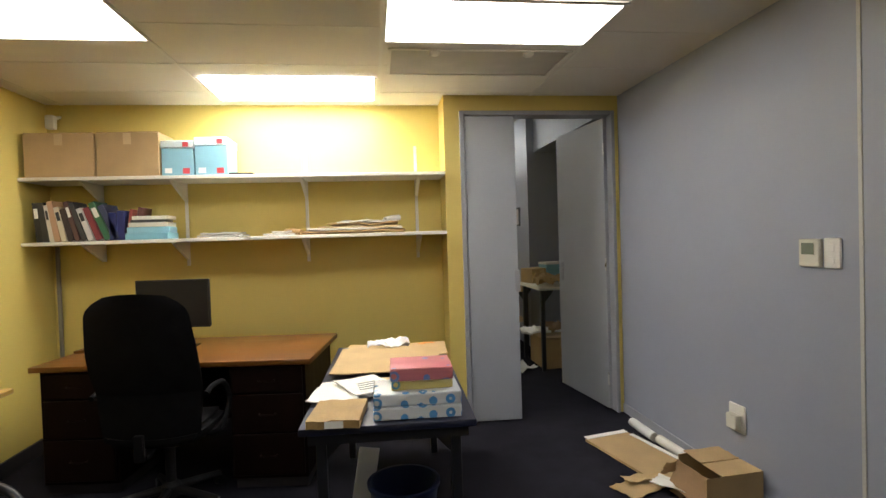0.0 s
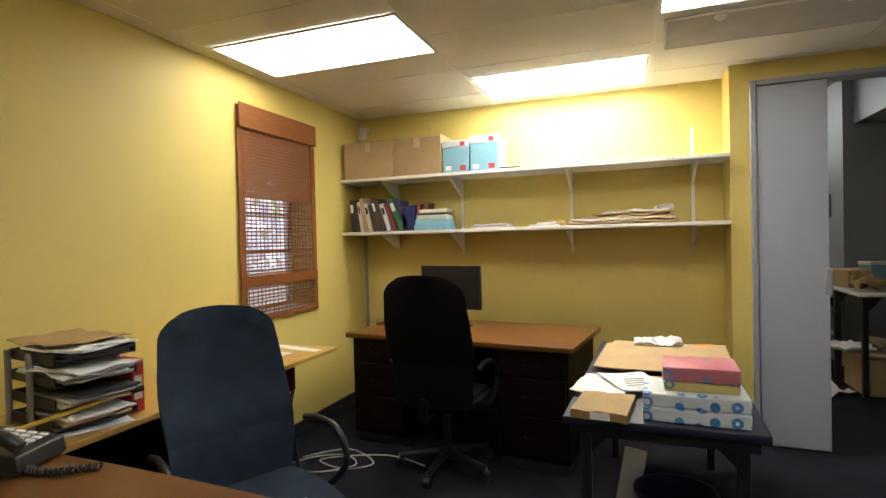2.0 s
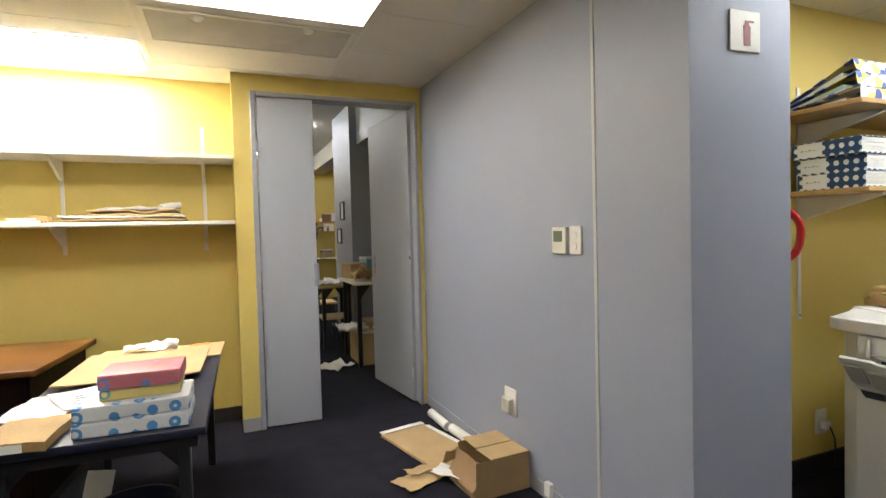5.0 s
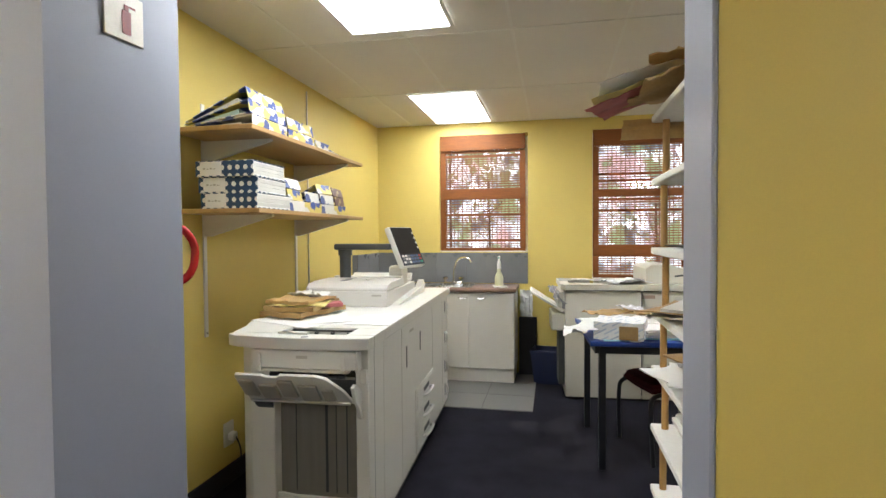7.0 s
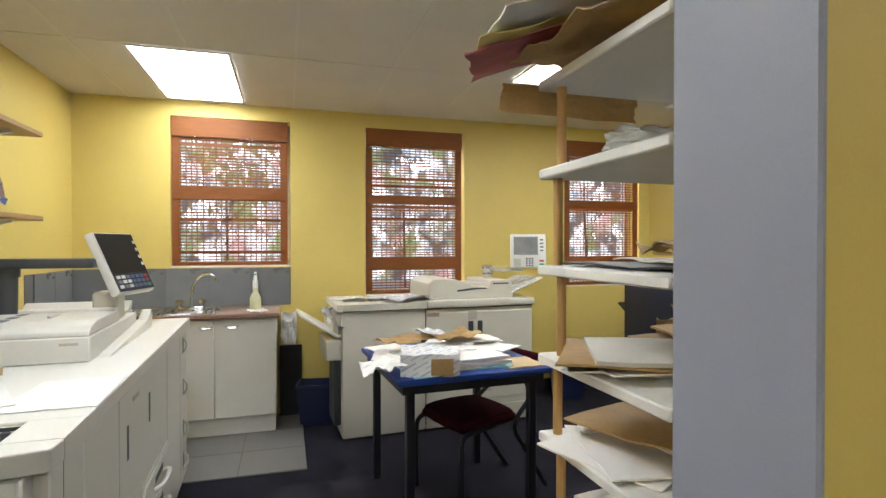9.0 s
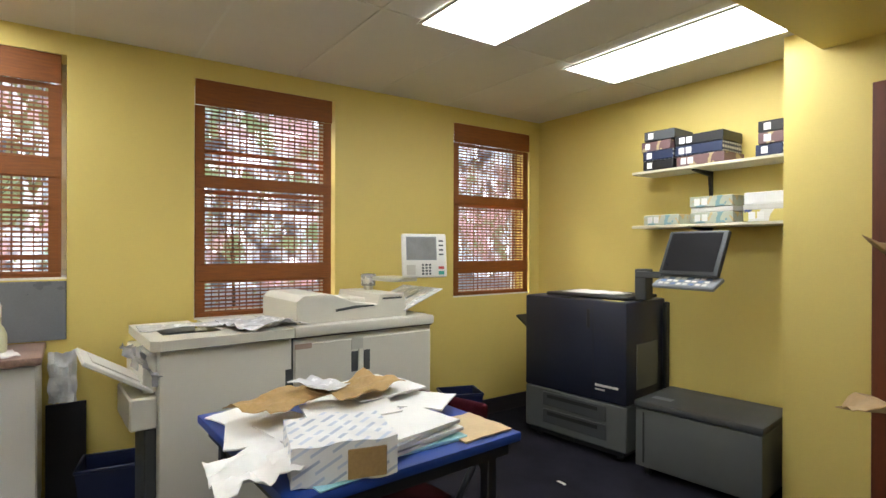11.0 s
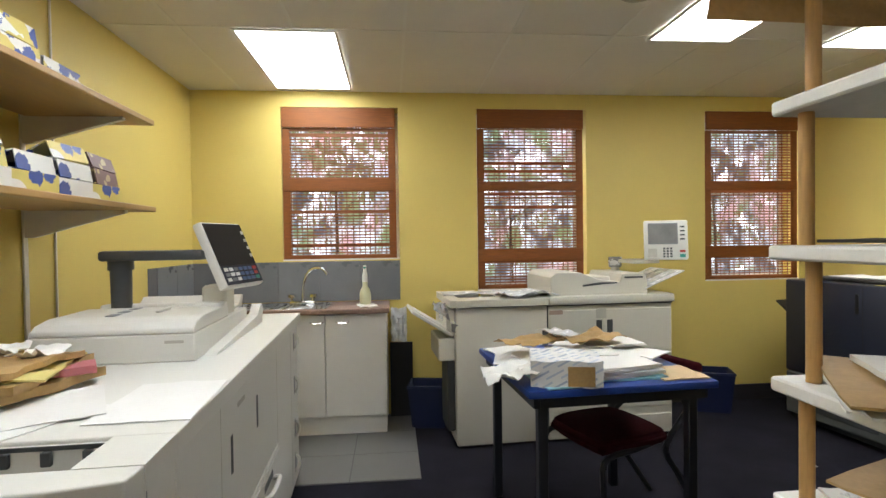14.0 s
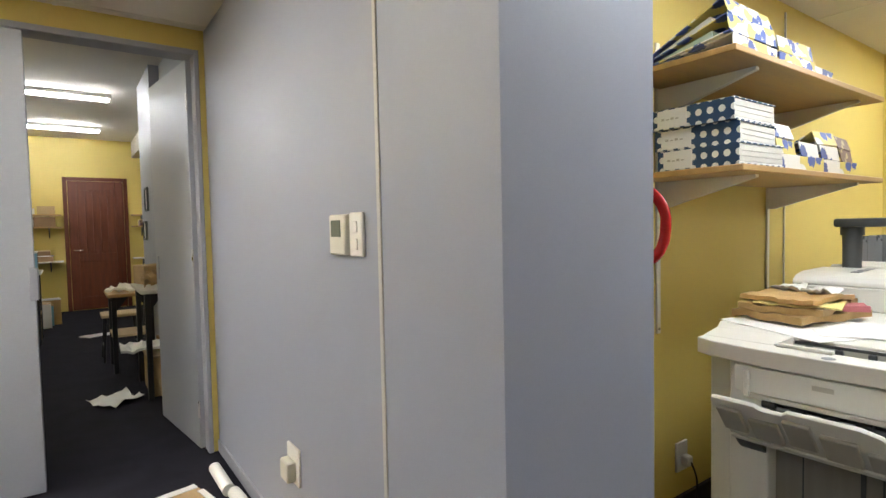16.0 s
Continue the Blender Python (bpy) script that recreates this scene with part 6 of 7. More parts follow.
# scanner and document feeder
sc = part("scanner", bx(0.875, 0.165, 0.9355, 1.60, 0.675, 1.028, bevel=0.005), OFFWHITE, t)
part("lid", prism(bmesh.new(), [(0.878, 1.0315), (1.30, 1.0315), (1.30, 1.066), (1.24, 1.078), (0.98, 1.076), (0.91, 1.064), (0.882, 1.046)], 0.168, 0.672, "y", bevel=0.004), OFFWHITE, sc, smooth=False)
part("lid_seam", bx(0.8785, 0.169, 1.0282, 1.30, 0.671, 1.0313), CREAMD, sc)
part("guide", bx(1.05, 0.34, 1.0785, 1.17, 0.355, 1.088, bevel=0.003), OFFWHITE, sc)
part("feeder_step", bx(1.302, 0.185, 1.0285, 1.36, 0.66, 1.084, bevel=0.005), OFFWHITE, sc)
part("feed_tray", prism(bmesh.new(), [(1.362, 1.0285), (1.66, 1.0285), (1.685, 1.078), (1.655, 1.082), (1.60, 1.045), (1.362, 1.038)], 0.20, 0.64, "y", bevel=0.003), OFFWHITE, sc, smooth=False)
part("side_tray", prism(bmesh.new(), [(0.95, 0.9355), (1.72, 0.9355), (1.74, 1.00), (1.71, 1.03), (1.62, 0.985), (1.0, 0.945)], 0.120, 0.1645, "y", bevel=0.003), OFFWHITE, sc, smooth=False)
for k in range(3):
    part("vent", bx(1.0 + 0.09 * k, 0.47, 1.0762, 1.055 + 0.09 * k, 0.50, 1.0792), KEYGREY, sc)
part("mark", bx(0.8735, 0.20, 0.998, 0.8752, 0.26, 1.008), CREAMD, sc)
part("slot", bx(1.31, 0.1835, 1.045, 1.352, 0.1855, 1.052), CHARCOAL, sc)
# control panel on its arm
arm = part("panel_arm", rod(bmesh.new(), OLDP @ Vector((1.24, 0.585, 0.937)), OLDP @ Vector((1.24, 0.585, 1.27)), 0.035, 0.040), CHARCOAL, t, "dark grey swing arm")
part("elbow", bx(1.17, 0.25, 1.262, 1.28, 0.64, 1.302, bevel=0.012, seg=2, m=OLDP), CHARCOAL, arm)
part("collar", rod(bmesh.new(), OLDP @ Vector((1.24, 0.585, 1.225)), OLDP @ Vector((1.24, 0.585, 1.262)), 0.047), CHARCOAL, arm)
mp = OLDP @ pose(1.33, 0.19, 1.275, 0, 0, -16) @ pose(0, 0, 0, -24, 0, 0)
cp = part("control_panel", bx(-0.142, -0.018, -0.145, 0.142, 0.022, 0.145, bevel=0.010, seg=2, m=mp), OFFWHITE, t)
part("screen", bx(-0.132, -0.0215, -0.054, 0.132, -0.0185, 0.136, m=mp), SCREEN, cp)
part("keyboard", bx(-0.132, -0.0212, -0.136, 0.132, -0.0186, -0.0545, m=mp), NAVY, cp)
for i in range(7):
    for j in range(3):
        mat = (PAPER, KEYGREY, PAPER)[(i + j) % 3] if i < 3 else BTNBLUE if i < 6 else (BTNGREEN, BTNRED, BTNRED)[j]
        part("key", bx(-0.120 + 0.035 * i, -0.0245, -0.122 + 0.022 * j, -0.096 + 0.035 * i, -0.0214, -0.108 + 0.022 * j, m=mp), mat, cp)
for j in range(4):
    part("key", bx(0.112, -0.0245, -0.02 + 0.036 * j, 0.126, -0.0216, -0.006 + 0.036 * j, m=mp), PAPER, cp)
part("panel_mount", bx(1.30, 0.2, 0.94, 1.42, 0.30, 1.15, bevel=0.01, m=OLDP), CREAM, t)
# on top: parcels and sheets
for i in range(4):
    w, d = (0.27, 0.27, 0.26, 0.25)[i], (0.37, 0.36, 0.33, 0.29)[i]
    solo("kraft_parcel", sheet(bmesh.new(), w, d, (0.026, 0.022, 0.006, 0.016)[i], 0.006 * (i % 2), 0.010, 210 + i, torn=0.025, nx=16, ny=12), (KRAFT, KRAFT, YELLOWP, KRAFT)[i], "brown paper parcel of prints on the printer", "parcel", pose(3.36 + 0.010 * (i % 3), 1.45 + 0.010 * (i % 2), 0.9435 + (0, 0.027, 0.051, 0.059)[i], 0, 0, (76, 92, 104, 84)[i]), group="parcels on the printer")
solo("pink_sheet", sheet(bmesh.new(), 0.10, 0.12, 0.020, 0, 0.004, 216), PINKP, "pink papers between the parcels", "paper", pose(3.43, 1.33, 0.975, 0, 0, 30))
for i, (x, y) in enumerate(((3.42, 1.40), (3.47, 1.53))):
    solo("crumpled_paper", sheet(bmesh.new(), 0.11, 0.09, 0.003, 0.016, 0.014, 217 + i, torn=0.2, nx=10, ny=8), PAPER, "crumpled white tissue on the parcels", "paper", pose(x, y, 1.021), group="tissues on the parcels")
for i, (x, y, w, d, r) in enumerate(((3.19, 1.38, 0.297, 0.42, -24), (3.24, 1.26, 0.21, 0.297, -62), (3.265, 1.015, 0.335, 0.225, 3))):
    solo("loose_paper", sheet(bmesh.new(), w, d, 0.002, 0.0, 0.003, 220 + i), PAPER, "white paper sheets on the printer top", "paper", pose(x, y, 0.9353 + 0.003 * (i % 2), 0, 0, r), group="sheets on the printer")

# ---- cream copier under the windows ----
t = thing("office_copier", "large cream office copier with finisher", "copier", pose(5.185, 0.05, 0, 0, 0, 3.2))
# local: x to the wall, y negative to the south
bm = bx(0, -0.60, 0.018, 0.62, 0.0, 0.90, bevel=0.010, seg=2)
part("finisher", bm, CREAM, t)
bm = bx(0, -1.47, 0.018, 0.62, -0.603, 0.895, bevel=0.006)
part("body", bm, CREAM, t)
part("plinth", bx(0.03, -1.45, 0, 0.60, -0.02, 0.0175), SKIRT, t)
bm = prism(bmesh.new(), [(-0.03, -0.60), (-0.03, 0.0), (0.0, 0.035), (0.62, 0.035), (0.62, -0.25), (0.46, -0.25), (0.46, -0.04), (0.14, -0.04), (0.14, -0.30), (0.62, -0.30), (0.62, -0.60)], 0.9005, 0.945, "z")
part("finisher_top", bm, CREAM, t, smooth=False)
part("finisher_well", bx(0.1405, -0.2995, 0.9005, 0.4595, -0.0405, 0.905), CHARCOAL, t, "dark open well")
part("top", bx(-0.025, -1.48, 0.8955, 0.62, -0.605, 0.95, bevel=0.010, seg=2), CREAM, t)
for a, b in ((-0.97, -0.61), (-1.465, -0.975)):
    dd = part("door", bx(-0.008, a, 0.30, 0.002, b, 0.86, bevel=0.005), CREAM, t)
    s = b - 0.34 if a == -0.97 else b - 0.05
    part("handle", bx(-0.0095, s - 0.02, 0.68, -0.0075, s + 0.02, 0.79, bevel=0.0008), CHARCOAL, dd)
part("badge", bx(-0.011, -1.00, 0.80, -0.0085, -0.93, 0.865), CREAMD, t)
part("badge", bx(-0.011, -0.70, 0.835, -0.0085, -0.61, 0.862), shader("brown_label", (0.36, 0.26, 0.20), 0.5), t)
part("seam", bx(-0.004, -0.6035, 0.05, 0.02, -0.5995, 0.90), CHARCOAL, t)
part("seam", bx(-0.006, -1.47, 0.888, 0.002, -0.605, 0.8955), CHARCOAL, t)
part("seam", bx(-0.004, -0.60, 0.893, 0.002, -0.005, 0.9002), CHARCOAL, t)
part("grip", bx(-0.003, -0.60, 0.60, 0.004, -0.565, 0.74), CHARCOAL, t)
for z0 in (0.20, 0.06):
    dr = part("drawer", bx(-0.006, -1.46, z0, 0.002, -0.62, z0 + 0.09, bevel=0.004), CREAM, t)
    part("handle", bx(-0.0085, -1.12, z0 + 0.055, -0.0055, -0.96, z0 + 0.075), CREAMD, dr)
ad = part("feeder", prism(bmesh.new(), [(-0.64, 0.9505), (-1.32, 0.9505), (-1.32, 1.035), (-1.30, 1.085), (-1.14, 1.085), (-1.12, 1.03), (-0.98, 1.05), (-0.84, 1.10), (-0.68, 1.10), (-0.64, 1.07)], 0.04, 0.54, "x", bevel=0.004), CREAM, t, smooth=False)
part("feed_slot", prism(bmesh.new(), [(-0.86, 1.005), (-1.0, 1.018), (-1.10, 1.022), (-1.10, 1.03), (-0.98, 1.032), (-0.86, 1.018)], 0.0375, 0.0405, "x"), CHARCOAL, ad)
part("feed_gap", bx(0.0375, -1.285, 1.055, 0.0405, -1.155, 1.066), CHARCOAL, ad)
part("feed_guide", bx(0.14, -1.10, 1.035, 0.40, -1.00, 1.062, bevel=0.004), CREAM, ad)
tray = part("exit_tray", bx(0, -0.31, -0.008, 0.44, 0.0, 0.0, bevel=0.003, m=pose(0.03, -1.30, 0.985, -22)), PLASTICBAG, t, "pale clear plastic exit tray")
for k in range(4):
    part("tray_rib", bx(0.05 + 0.11 * k, -0.29, 0.0005, 0.06 + 0.11 * k, -0.02, 0.006, m=pose(0.03, -1.30, 0.985, -22)), PLASTICBAG, tray)
ob = part("side_tray", bx(0.02, 0.0, -0.01, 0.42, 0.30, 0.008, bevel=0.004, m=pose(0, 0.02, 0.72, 32)), OFFWHITE, t)
part("tray_ridge", bx(0.10, 0.05, 0.0085, 0.34, 0.26, 0.014, bevel=0.002, m=pose(0, 0.02, 0.72, 32)), OFFWHITE, ob)
part("tray_box", bx(0.02, 0.002, 0.56, 0.40, 0.11, 0.70, bevel=0.008), CREAM, t)
part("exit_hood", bx(0.04, 0.002, 0.71, 0.50, 0.06, 0.88, bevel=0.012, seg=2), CREAM, t)
part("side_panel", bx(0.05, 0.001, 0.10, 0.30, 0.05, 0.555, bevel=0.008), CHARCOAL, t, "dark grey side panel")
st = part("panel_stand", rod(bmesh.new(), (0.40, -1.27, 0.95), (0.40, -1.27, 1.14), 0.03), CREAM, t)
part("stand_cup", lathe(bmesh.new(), [(0.045, 1.11), (0.05, 1.18), (0.045, 1.185), (0.03, 1.17)], (0.40, -1.27, 0), 18), shader("pale_steel_cup", (0.55, 0.55, 0.55), 0.25, 0.7), st)
part("stand_arm", bx(0.12, -1.46, 1.145, 0.40, -1.27, 1.17, bevel=0.006), CREAM, st)
mp = pose(0.075, -1.476, 1.305, 0, 0, -113) @ pose(0, 0, 0, -8)
cp = part("control_panel", bx(-0.14, -0.015, -0.135, 0.14, 0.02, 0.135, bevel=0.010, seg=2, m=mp), OFFWHITE, t)
part("screen_bezel", bx(-0.115, -0.0172, -0.03, 0.075, -0.0155, 0.115, m=mp), KEYGREY, cp)
# The bright reflection on this screen is put into its grey colour.
part("screen", bx(-0.108, -0.0192, -0.024, 0.068, -0.0175, 0.108, m=mp), shader("glare_grey_screen", (0.22, 0.22, 0.21), 0.18, vary=0.2, scale=10), cp)
for i in range(3):
    for j in range(4):
        part("key", bx(-0.02 + 0.022 * i, -0.0182, -0.12 + 0.018 * j, -0.006 + 0.022 * i, -0.0153, -0.108 + 0.018 * j, m=mp), CHARCOAL, cp)
part("key", bx(0.085, -0.0182, -0.12, 0.12, -0.0153, -0.098, m=mp), BTNGREEN, cp)
part("key", bx(0.085, -0.0182, -0.085, 0.12, -0.0153, -0.07, m=mp), BTNRED, cp)
part("key_block", bx(-0.115, -0.0182, -0.12, -0.06, -0.0153, -0.06, m=mp), CREAMD, cp)
for j in range(4):
    part("key", bx(0.09, -0.0182, 0.0 + 0.028 * j, 0.118, -0.0153, 0.01 + 0.028 * j, m=mp), CHARCOAL, cp)
solo("plastic_bag", sheet(bmesh.new(), 0.30, 0.36, 0.003, 0.0, 0.03, 231, nx=20, ny=20), PLASTICBAG, "silvery plastic sleeve lying on the copier", "plastic bag", pose(5.36, -0.44, 0.9525, 0, 0, 10))
solo("plastic_bag", sheet(bmesh.new(), 0.16, 0.26, 0.003, 0.0, 0.05, 232, nx=12, ny=12), FOIL, "silvery plastic hanging off the copier", "plastic bag", pose(5.24, 0.12, 0.80, 60, 0, 20))
solo("plastic_bag", sheet(bmesh.new(), 0.5, 0.16, 0.003, 0.0, 0.012, 233, nx=14, ny=8), PLASTICBAG, "clear plastic sheet on the copier edge", "plastic bag", pose(5.55, -0.15, 0.947, 0, 0, 92))

# ---- blue table with papers, chair ----
work_table("work_table", "bright blue laminate work table with black legs", 0.83, 0.785, 0.755, pose(3.860, -0.840, 0, 0, 0, 3.5), BLUETOP)
t = thing("stacking_chair", "burgundy fabric chair with black tubular legs", "chair", pose(4.245, -0.535, 0, 0, 0, 17))
bm = bmesh.new()
bmesh.ops.create_grid(bm, x_segments=10, y_segments=10, size=0.5)
for v in bm.verts:
    u, w = v.co.x * 2, v.co.y * 2
    v.co = Vector((u * 0.215 * (1 - 0.10 * abs(w * u) ** 2), w * 0.205 * (1 - 0.10 * abs(w * u) ** 2), 0.470 + 0.020 * (1 - u * u) * (1 - w * w) - 0.02 * max(0, w - 0.5)))
bmesh.ops.solidify(bm, geom=bm.faces[:], thickness=0.055)
bmesh.ops.recalc_face_normals(bm, faces=bm.faces[:])
bmesh.ops.bevel(bm, geom=[e for e in bm.edges if e.calc_face_angle(0) > 1.0], offset=0.02, segments=3, affect="EDGES", clamp_overlap=True)
part("seat", bm, BURGUNDY, t)
bm = bx(-0.19, -0.02, 0, 0.19, 0.02, 0.15, bevel=0.018, seg=3, m=pose(0, -0.36, 0.60, 10))
part("backrest", bm, BURGUNDY, t)
for s in (-1, 1):
    part("front_leg", tube(bmesh.new(), [(s * 0.16, -0.20, 0.425), (s * 0.19, 0.0, 0.415), (s * 0.205, 0.17, 0.40), (s * 0.22, 0.20, 0.30), (s * 0.23, 0.19, 0.0)], 0.0135), LEG, t)
    part("back_leg", tube(bmesh.new(), [(s * 0.16, -0.365, 0.70), (s * 0.175, -0.32, 0.55), (s * 0.19, -0.17, 0.40), (s * 0.185, -0.25, 0.25), (s * 0.17, -0.42, 0.0)], 0.0135), LEG, t)
part("crossbar", rod(bmesh.new(), (-0.19, -0.01, 0.412), (0.19, -0.01, 0.412), 0.012), LEG, t)

Z = 0.7555
t = thing("wrapped_ream", "torn open paper ream in printed white wrapper", "paper ream", pose(3.82, -0.33, Z, 0, 0, -14))
part("wrapper", sheet(bmesh.new(), 0.235, 0.27, 0.100, 0.0, 0.012, 241, m=pose(0.1, 0.12, 0), nx=12, ny=12), WRAP, t)
part("patch", bx(-0.023, 0.015, 0.010, -0.017, 0.115, 0.085, bevel=0.001), KRAFT, t, "brown paper patch")
part("loose_wrap", sheet(bmesh.new(), 0.22, 0.20, 0.003, 0.0, 0.028, 242, m=pose(0.06, 0.34, 0.03, -10, 0, 12), nx=14, ny=14, torn=0.1), PAPER, t, "crumpled loose wrapper end")
for i in range(5):
    solo("paper_pad", sheet(bmesh.new(), 0.215, 0.30, 0.0095, 0.0, 0.003, 250 + i), AQUA if i == 0 else PAPER, "aqua sheets under the paper stack" if i == 0 else "stack of white paper sheets on the table", "paper stack", pose(4.01 + 0.006 * (i % 2), -0.50 + 0.006 * i, Z + 0.0115 * i, 0, 0, (2, 14, 8, 18, 11)[i]), group="paper stacks on the blue table")
solo("aqua_sheet", sheet(bmesh.new(), 0.30, 0.215, 0.004, 0.0, 0.002, 256), AQUA, "aqua sheets under the torn ream", "paper stack", pose(3.98, -0.22, Z, 0, 0, 8))
for i, (x, y, r, w, d) in enumerate(((4.46, -0.17, 24, 0.297, 0.21), (4.30, -0.13, -14, 0.297, 0.21), (4.20, -0.24, 10, 0.297, 0.21), (4.44, -0.50, 62, 0.297, 0.21), (4.26, -0.66, 40, 0.297, 0.21), (4.45, -0.64, 12, 0.297, 0.21), (4.22, -0.40, 80, 0.297, 0.21), (4.36, -0.58, 98, 0.297, 0.21))):
    solo("loose_paper", sheet(bmesh.new(), w, d, 0.005, 0.002, 0.006, 260 + i), PAPER, "loose white sheets heaped on the table", "paper", pose(x, y, Z + 0.002 + 0.0085 * i, 0, 0, r), group="loose sheets on the blue table")
for i, (x, y, r, w, d) in enumerate(((4.37, -0.22, -62, 0.30, 0.20), (4.33, -0.48, -66, 0.31, 0.20))):
    solo("kraft_scrap", sheet(bmesh.new(), w, d, 0.003, -0.0 + 0.010 * i, 0.022, 270 + i, torn=0.07, nx=14, ny=12), KRAFT, "curled scrap of brown wrapping paper", "paper scrap", pose(x, y, Z + 0.076 + 0.010 * i, 0, 0, r), group="brown wrapping scraps")
solo("plastic_bag", sheet(bmesh.new(), 0.11, 0.20, 0.002, 0.006, 0.012, 275), PLASTICBAG, "clear plastic sleeve on the paper heap", "plastic bag", pose(4.36, -0.345, Z + 0.112, 0, 0, -70))
solo("manila_folder", sheet(bmesh.new(), 0.21, 0.20, 0.005, 0.0, 0.003, 276), MANILA, "manila card folder on the table edge", "folder", pose(3.985, -0.715, Z + 0.001, 0, 0, 4))

# ---- dowel rack of loose paper ----
t = thing("paper_rack", "white board rack on wooden dowels", "rack", pose(2.245, -0.19, 0))
levels = [0.255, 0.47, 0.685, 0.895, 1.09, 1.31, 1.548, 1.768]
for k, z in enumerate(levels):
    part("board", bx(0, -1.80, z - 0.024, 0.474 + 0.004 * (k % 3), 0.0, z, bevel=0.004), RACKWHITE, t)
for y in (-0.035, -0.72, -1.70):
    prev = 0.0
    for k, z in enumerate(levels):
        x = 0.438 - 0.010 * (k % 2)
        part("dowel", rod(bmesh.new(), (x, y - 0.004 * (k % 2), prev), (x, y - 0.004 * (k % 2), z - 0.0245), 0.0115, seg=20), DOWEL, t)
        prev = z + 0.0005
heaps = random.Random(77)
for k, z in enumerate(levels[:-1]):
    rows = ((-1.05, 0.30), (-1.45, 0.30)) if k >= 3 else ((-0.28, 0.28), (-0.8, 0.3))
    for y, d in rows:
        zz = z + 0.0005
        for j in range(heaps.randint(3, 5)):
            mat = heaps.choice((PAPER, PAPER, KRAFT, MANILA, PAPERGREY))
            if k == 5:
                mat = heaps.choice((KRAFT, KRAFT, MANILA, CARDDARK))
            th = heaps.uniform(0.005, 0.014)
            cr = heaps.uniform(0.004, 0.014)
            solo("loose_paper", sheet(bmesh.new(), heaps.uniform(0.30, 0.38), d * heaps.uniform(0.8, 1.1), th, heaps.uniform(0, 0.004), cr, 300 + 10 * k + j, torn=0.05, nx=10), mat, "loose papers and kraft sheets heaped on the rack", "paper", pose(2.245 + heaps.uniform(0.22, 0.26), -0.165 + y + heaps.uniform(-0.05, 0.05), zz, 0, 0, heaps.uniform(-20, 20)), group="papers on the rack")
            zz += th + cr * 0.9


def on_rack(name, bm, mat, label, category, x, y, z, r=0.0, group="", rx=0.0, ry=0.0):
    return solo(name, bm, mat, label, category, pose(x, y, z, rx, ry, r), group=group)


# lowest board in view: a large bowed kraft sheet over white paper and clear wrapping
z = 0.8955
for i, (x, y, r) in enumerate(((2.56, -0.37, 24), (2.50, -0.40, -12), (2.53, -0.55, 8))):
    on_rack("loose_paper", sheet(bmesh.new(), 0.297, 0.38, 0.004, 0.0, 0.006, 340 + i), PAPER, "loose white sheets on the rack board", "paper", x, y, z + 0.008 * i, r, "white sheets on the rack")
on_rack("plastic_bag", wad(0.04, 0.07, 0.018, 344), PLASTICBAG, "crumpled clear wrapping on the rack board", "plastic bag", 2.665, -0.33, z + 0.004, 20)
on_rack("kraft_sheet", sheet(bmesh.new(), 0.38, 0.40, 0.004, 0.014, 0.006, 345, nx=14), KRAFT, "large bowed brown kraft sheet on the rack", "paper", 2.53, -0.47, z + 0.040, 22, "", 2, 3)
# next board: fanned white sheets, kraft sheet, cream board, crumpled bags behind
z = 1.0905
for i, (x, y, r) in enumerate(((2.515, -0.385, -36), (2.51, -0.38, -28), (2.49, -0.41, -12))):
    on_rack("loose_paper", sheet(bmesh.new(), 0.297, 0.40, 0.003, 0.004, 0.004, 350 + i), PAPER, "fanned white sheets on the rack board", "paper", x, y, z + 0.006 * i, r, "fanned sheets on the rack")
on_rack("kraft_sheet", sheet(bmesh.new(), 0.30, 0.40, 0.004, 0.006, 0.005, 355), KRAFT, "brown kraft sheet on the white sheets", "paper", 2.48, -0.35, z + 0.020, -34)
on_rack("card_sheet", sheet(bmesh.new(), 0.28, 0.40, 0.009, 0.0, 0.003, 356), PAPERGREY, "cream card sheets on the kraft sheet", "card", 2.455, -0.405, z + 0.034, -26)
for i, (x, y, w, r) in enumerate(((2.60, -0.56, 0.22, 14), (2.58, -0.62, 0.24, -14))):
    on_rack("kraft_bag", sheet(bmesh.new(), w, 0.24, 0.006, 0.006, 0.010, 360 + i, torn=0.10, nx=12), KRAFT, "flat brown paper bag on the rack", "paper bag", x, y, z + 0.020 + 0.016 * i, r, "flat bags on the rack")
on_rack("crumpled_bag", wad(0.062, 0.055, 0.060, 365, 0.5), KRAFT, "crumpled brown paper bag on the rack", "paper bag", 2.60, -0.58, z + 0.052, 30, "crumpled bags on the rack")
on_rack("crumpled_bag", wad(0.12, 0.14, 0.050, 366, 0.22), CARDDARK, "rolled dark brown paper bag on the rack", "paper bag", 2.45, -0.62, z + 0.052, -30, "crumpled bags on the rack")
on_rack("torn_kraft", sheet(bmesh.new(), 0.27, 0.15, 0.002, 0.016, 0.024, 451, torn=0.10, nx=18, ny=12), KRAFT, "torn kraft flap poking out of the rack", "paper scrap", 2.81, -0.71, z + 0.004, -38, "torn kraft scraps on the rack", 0, 13)
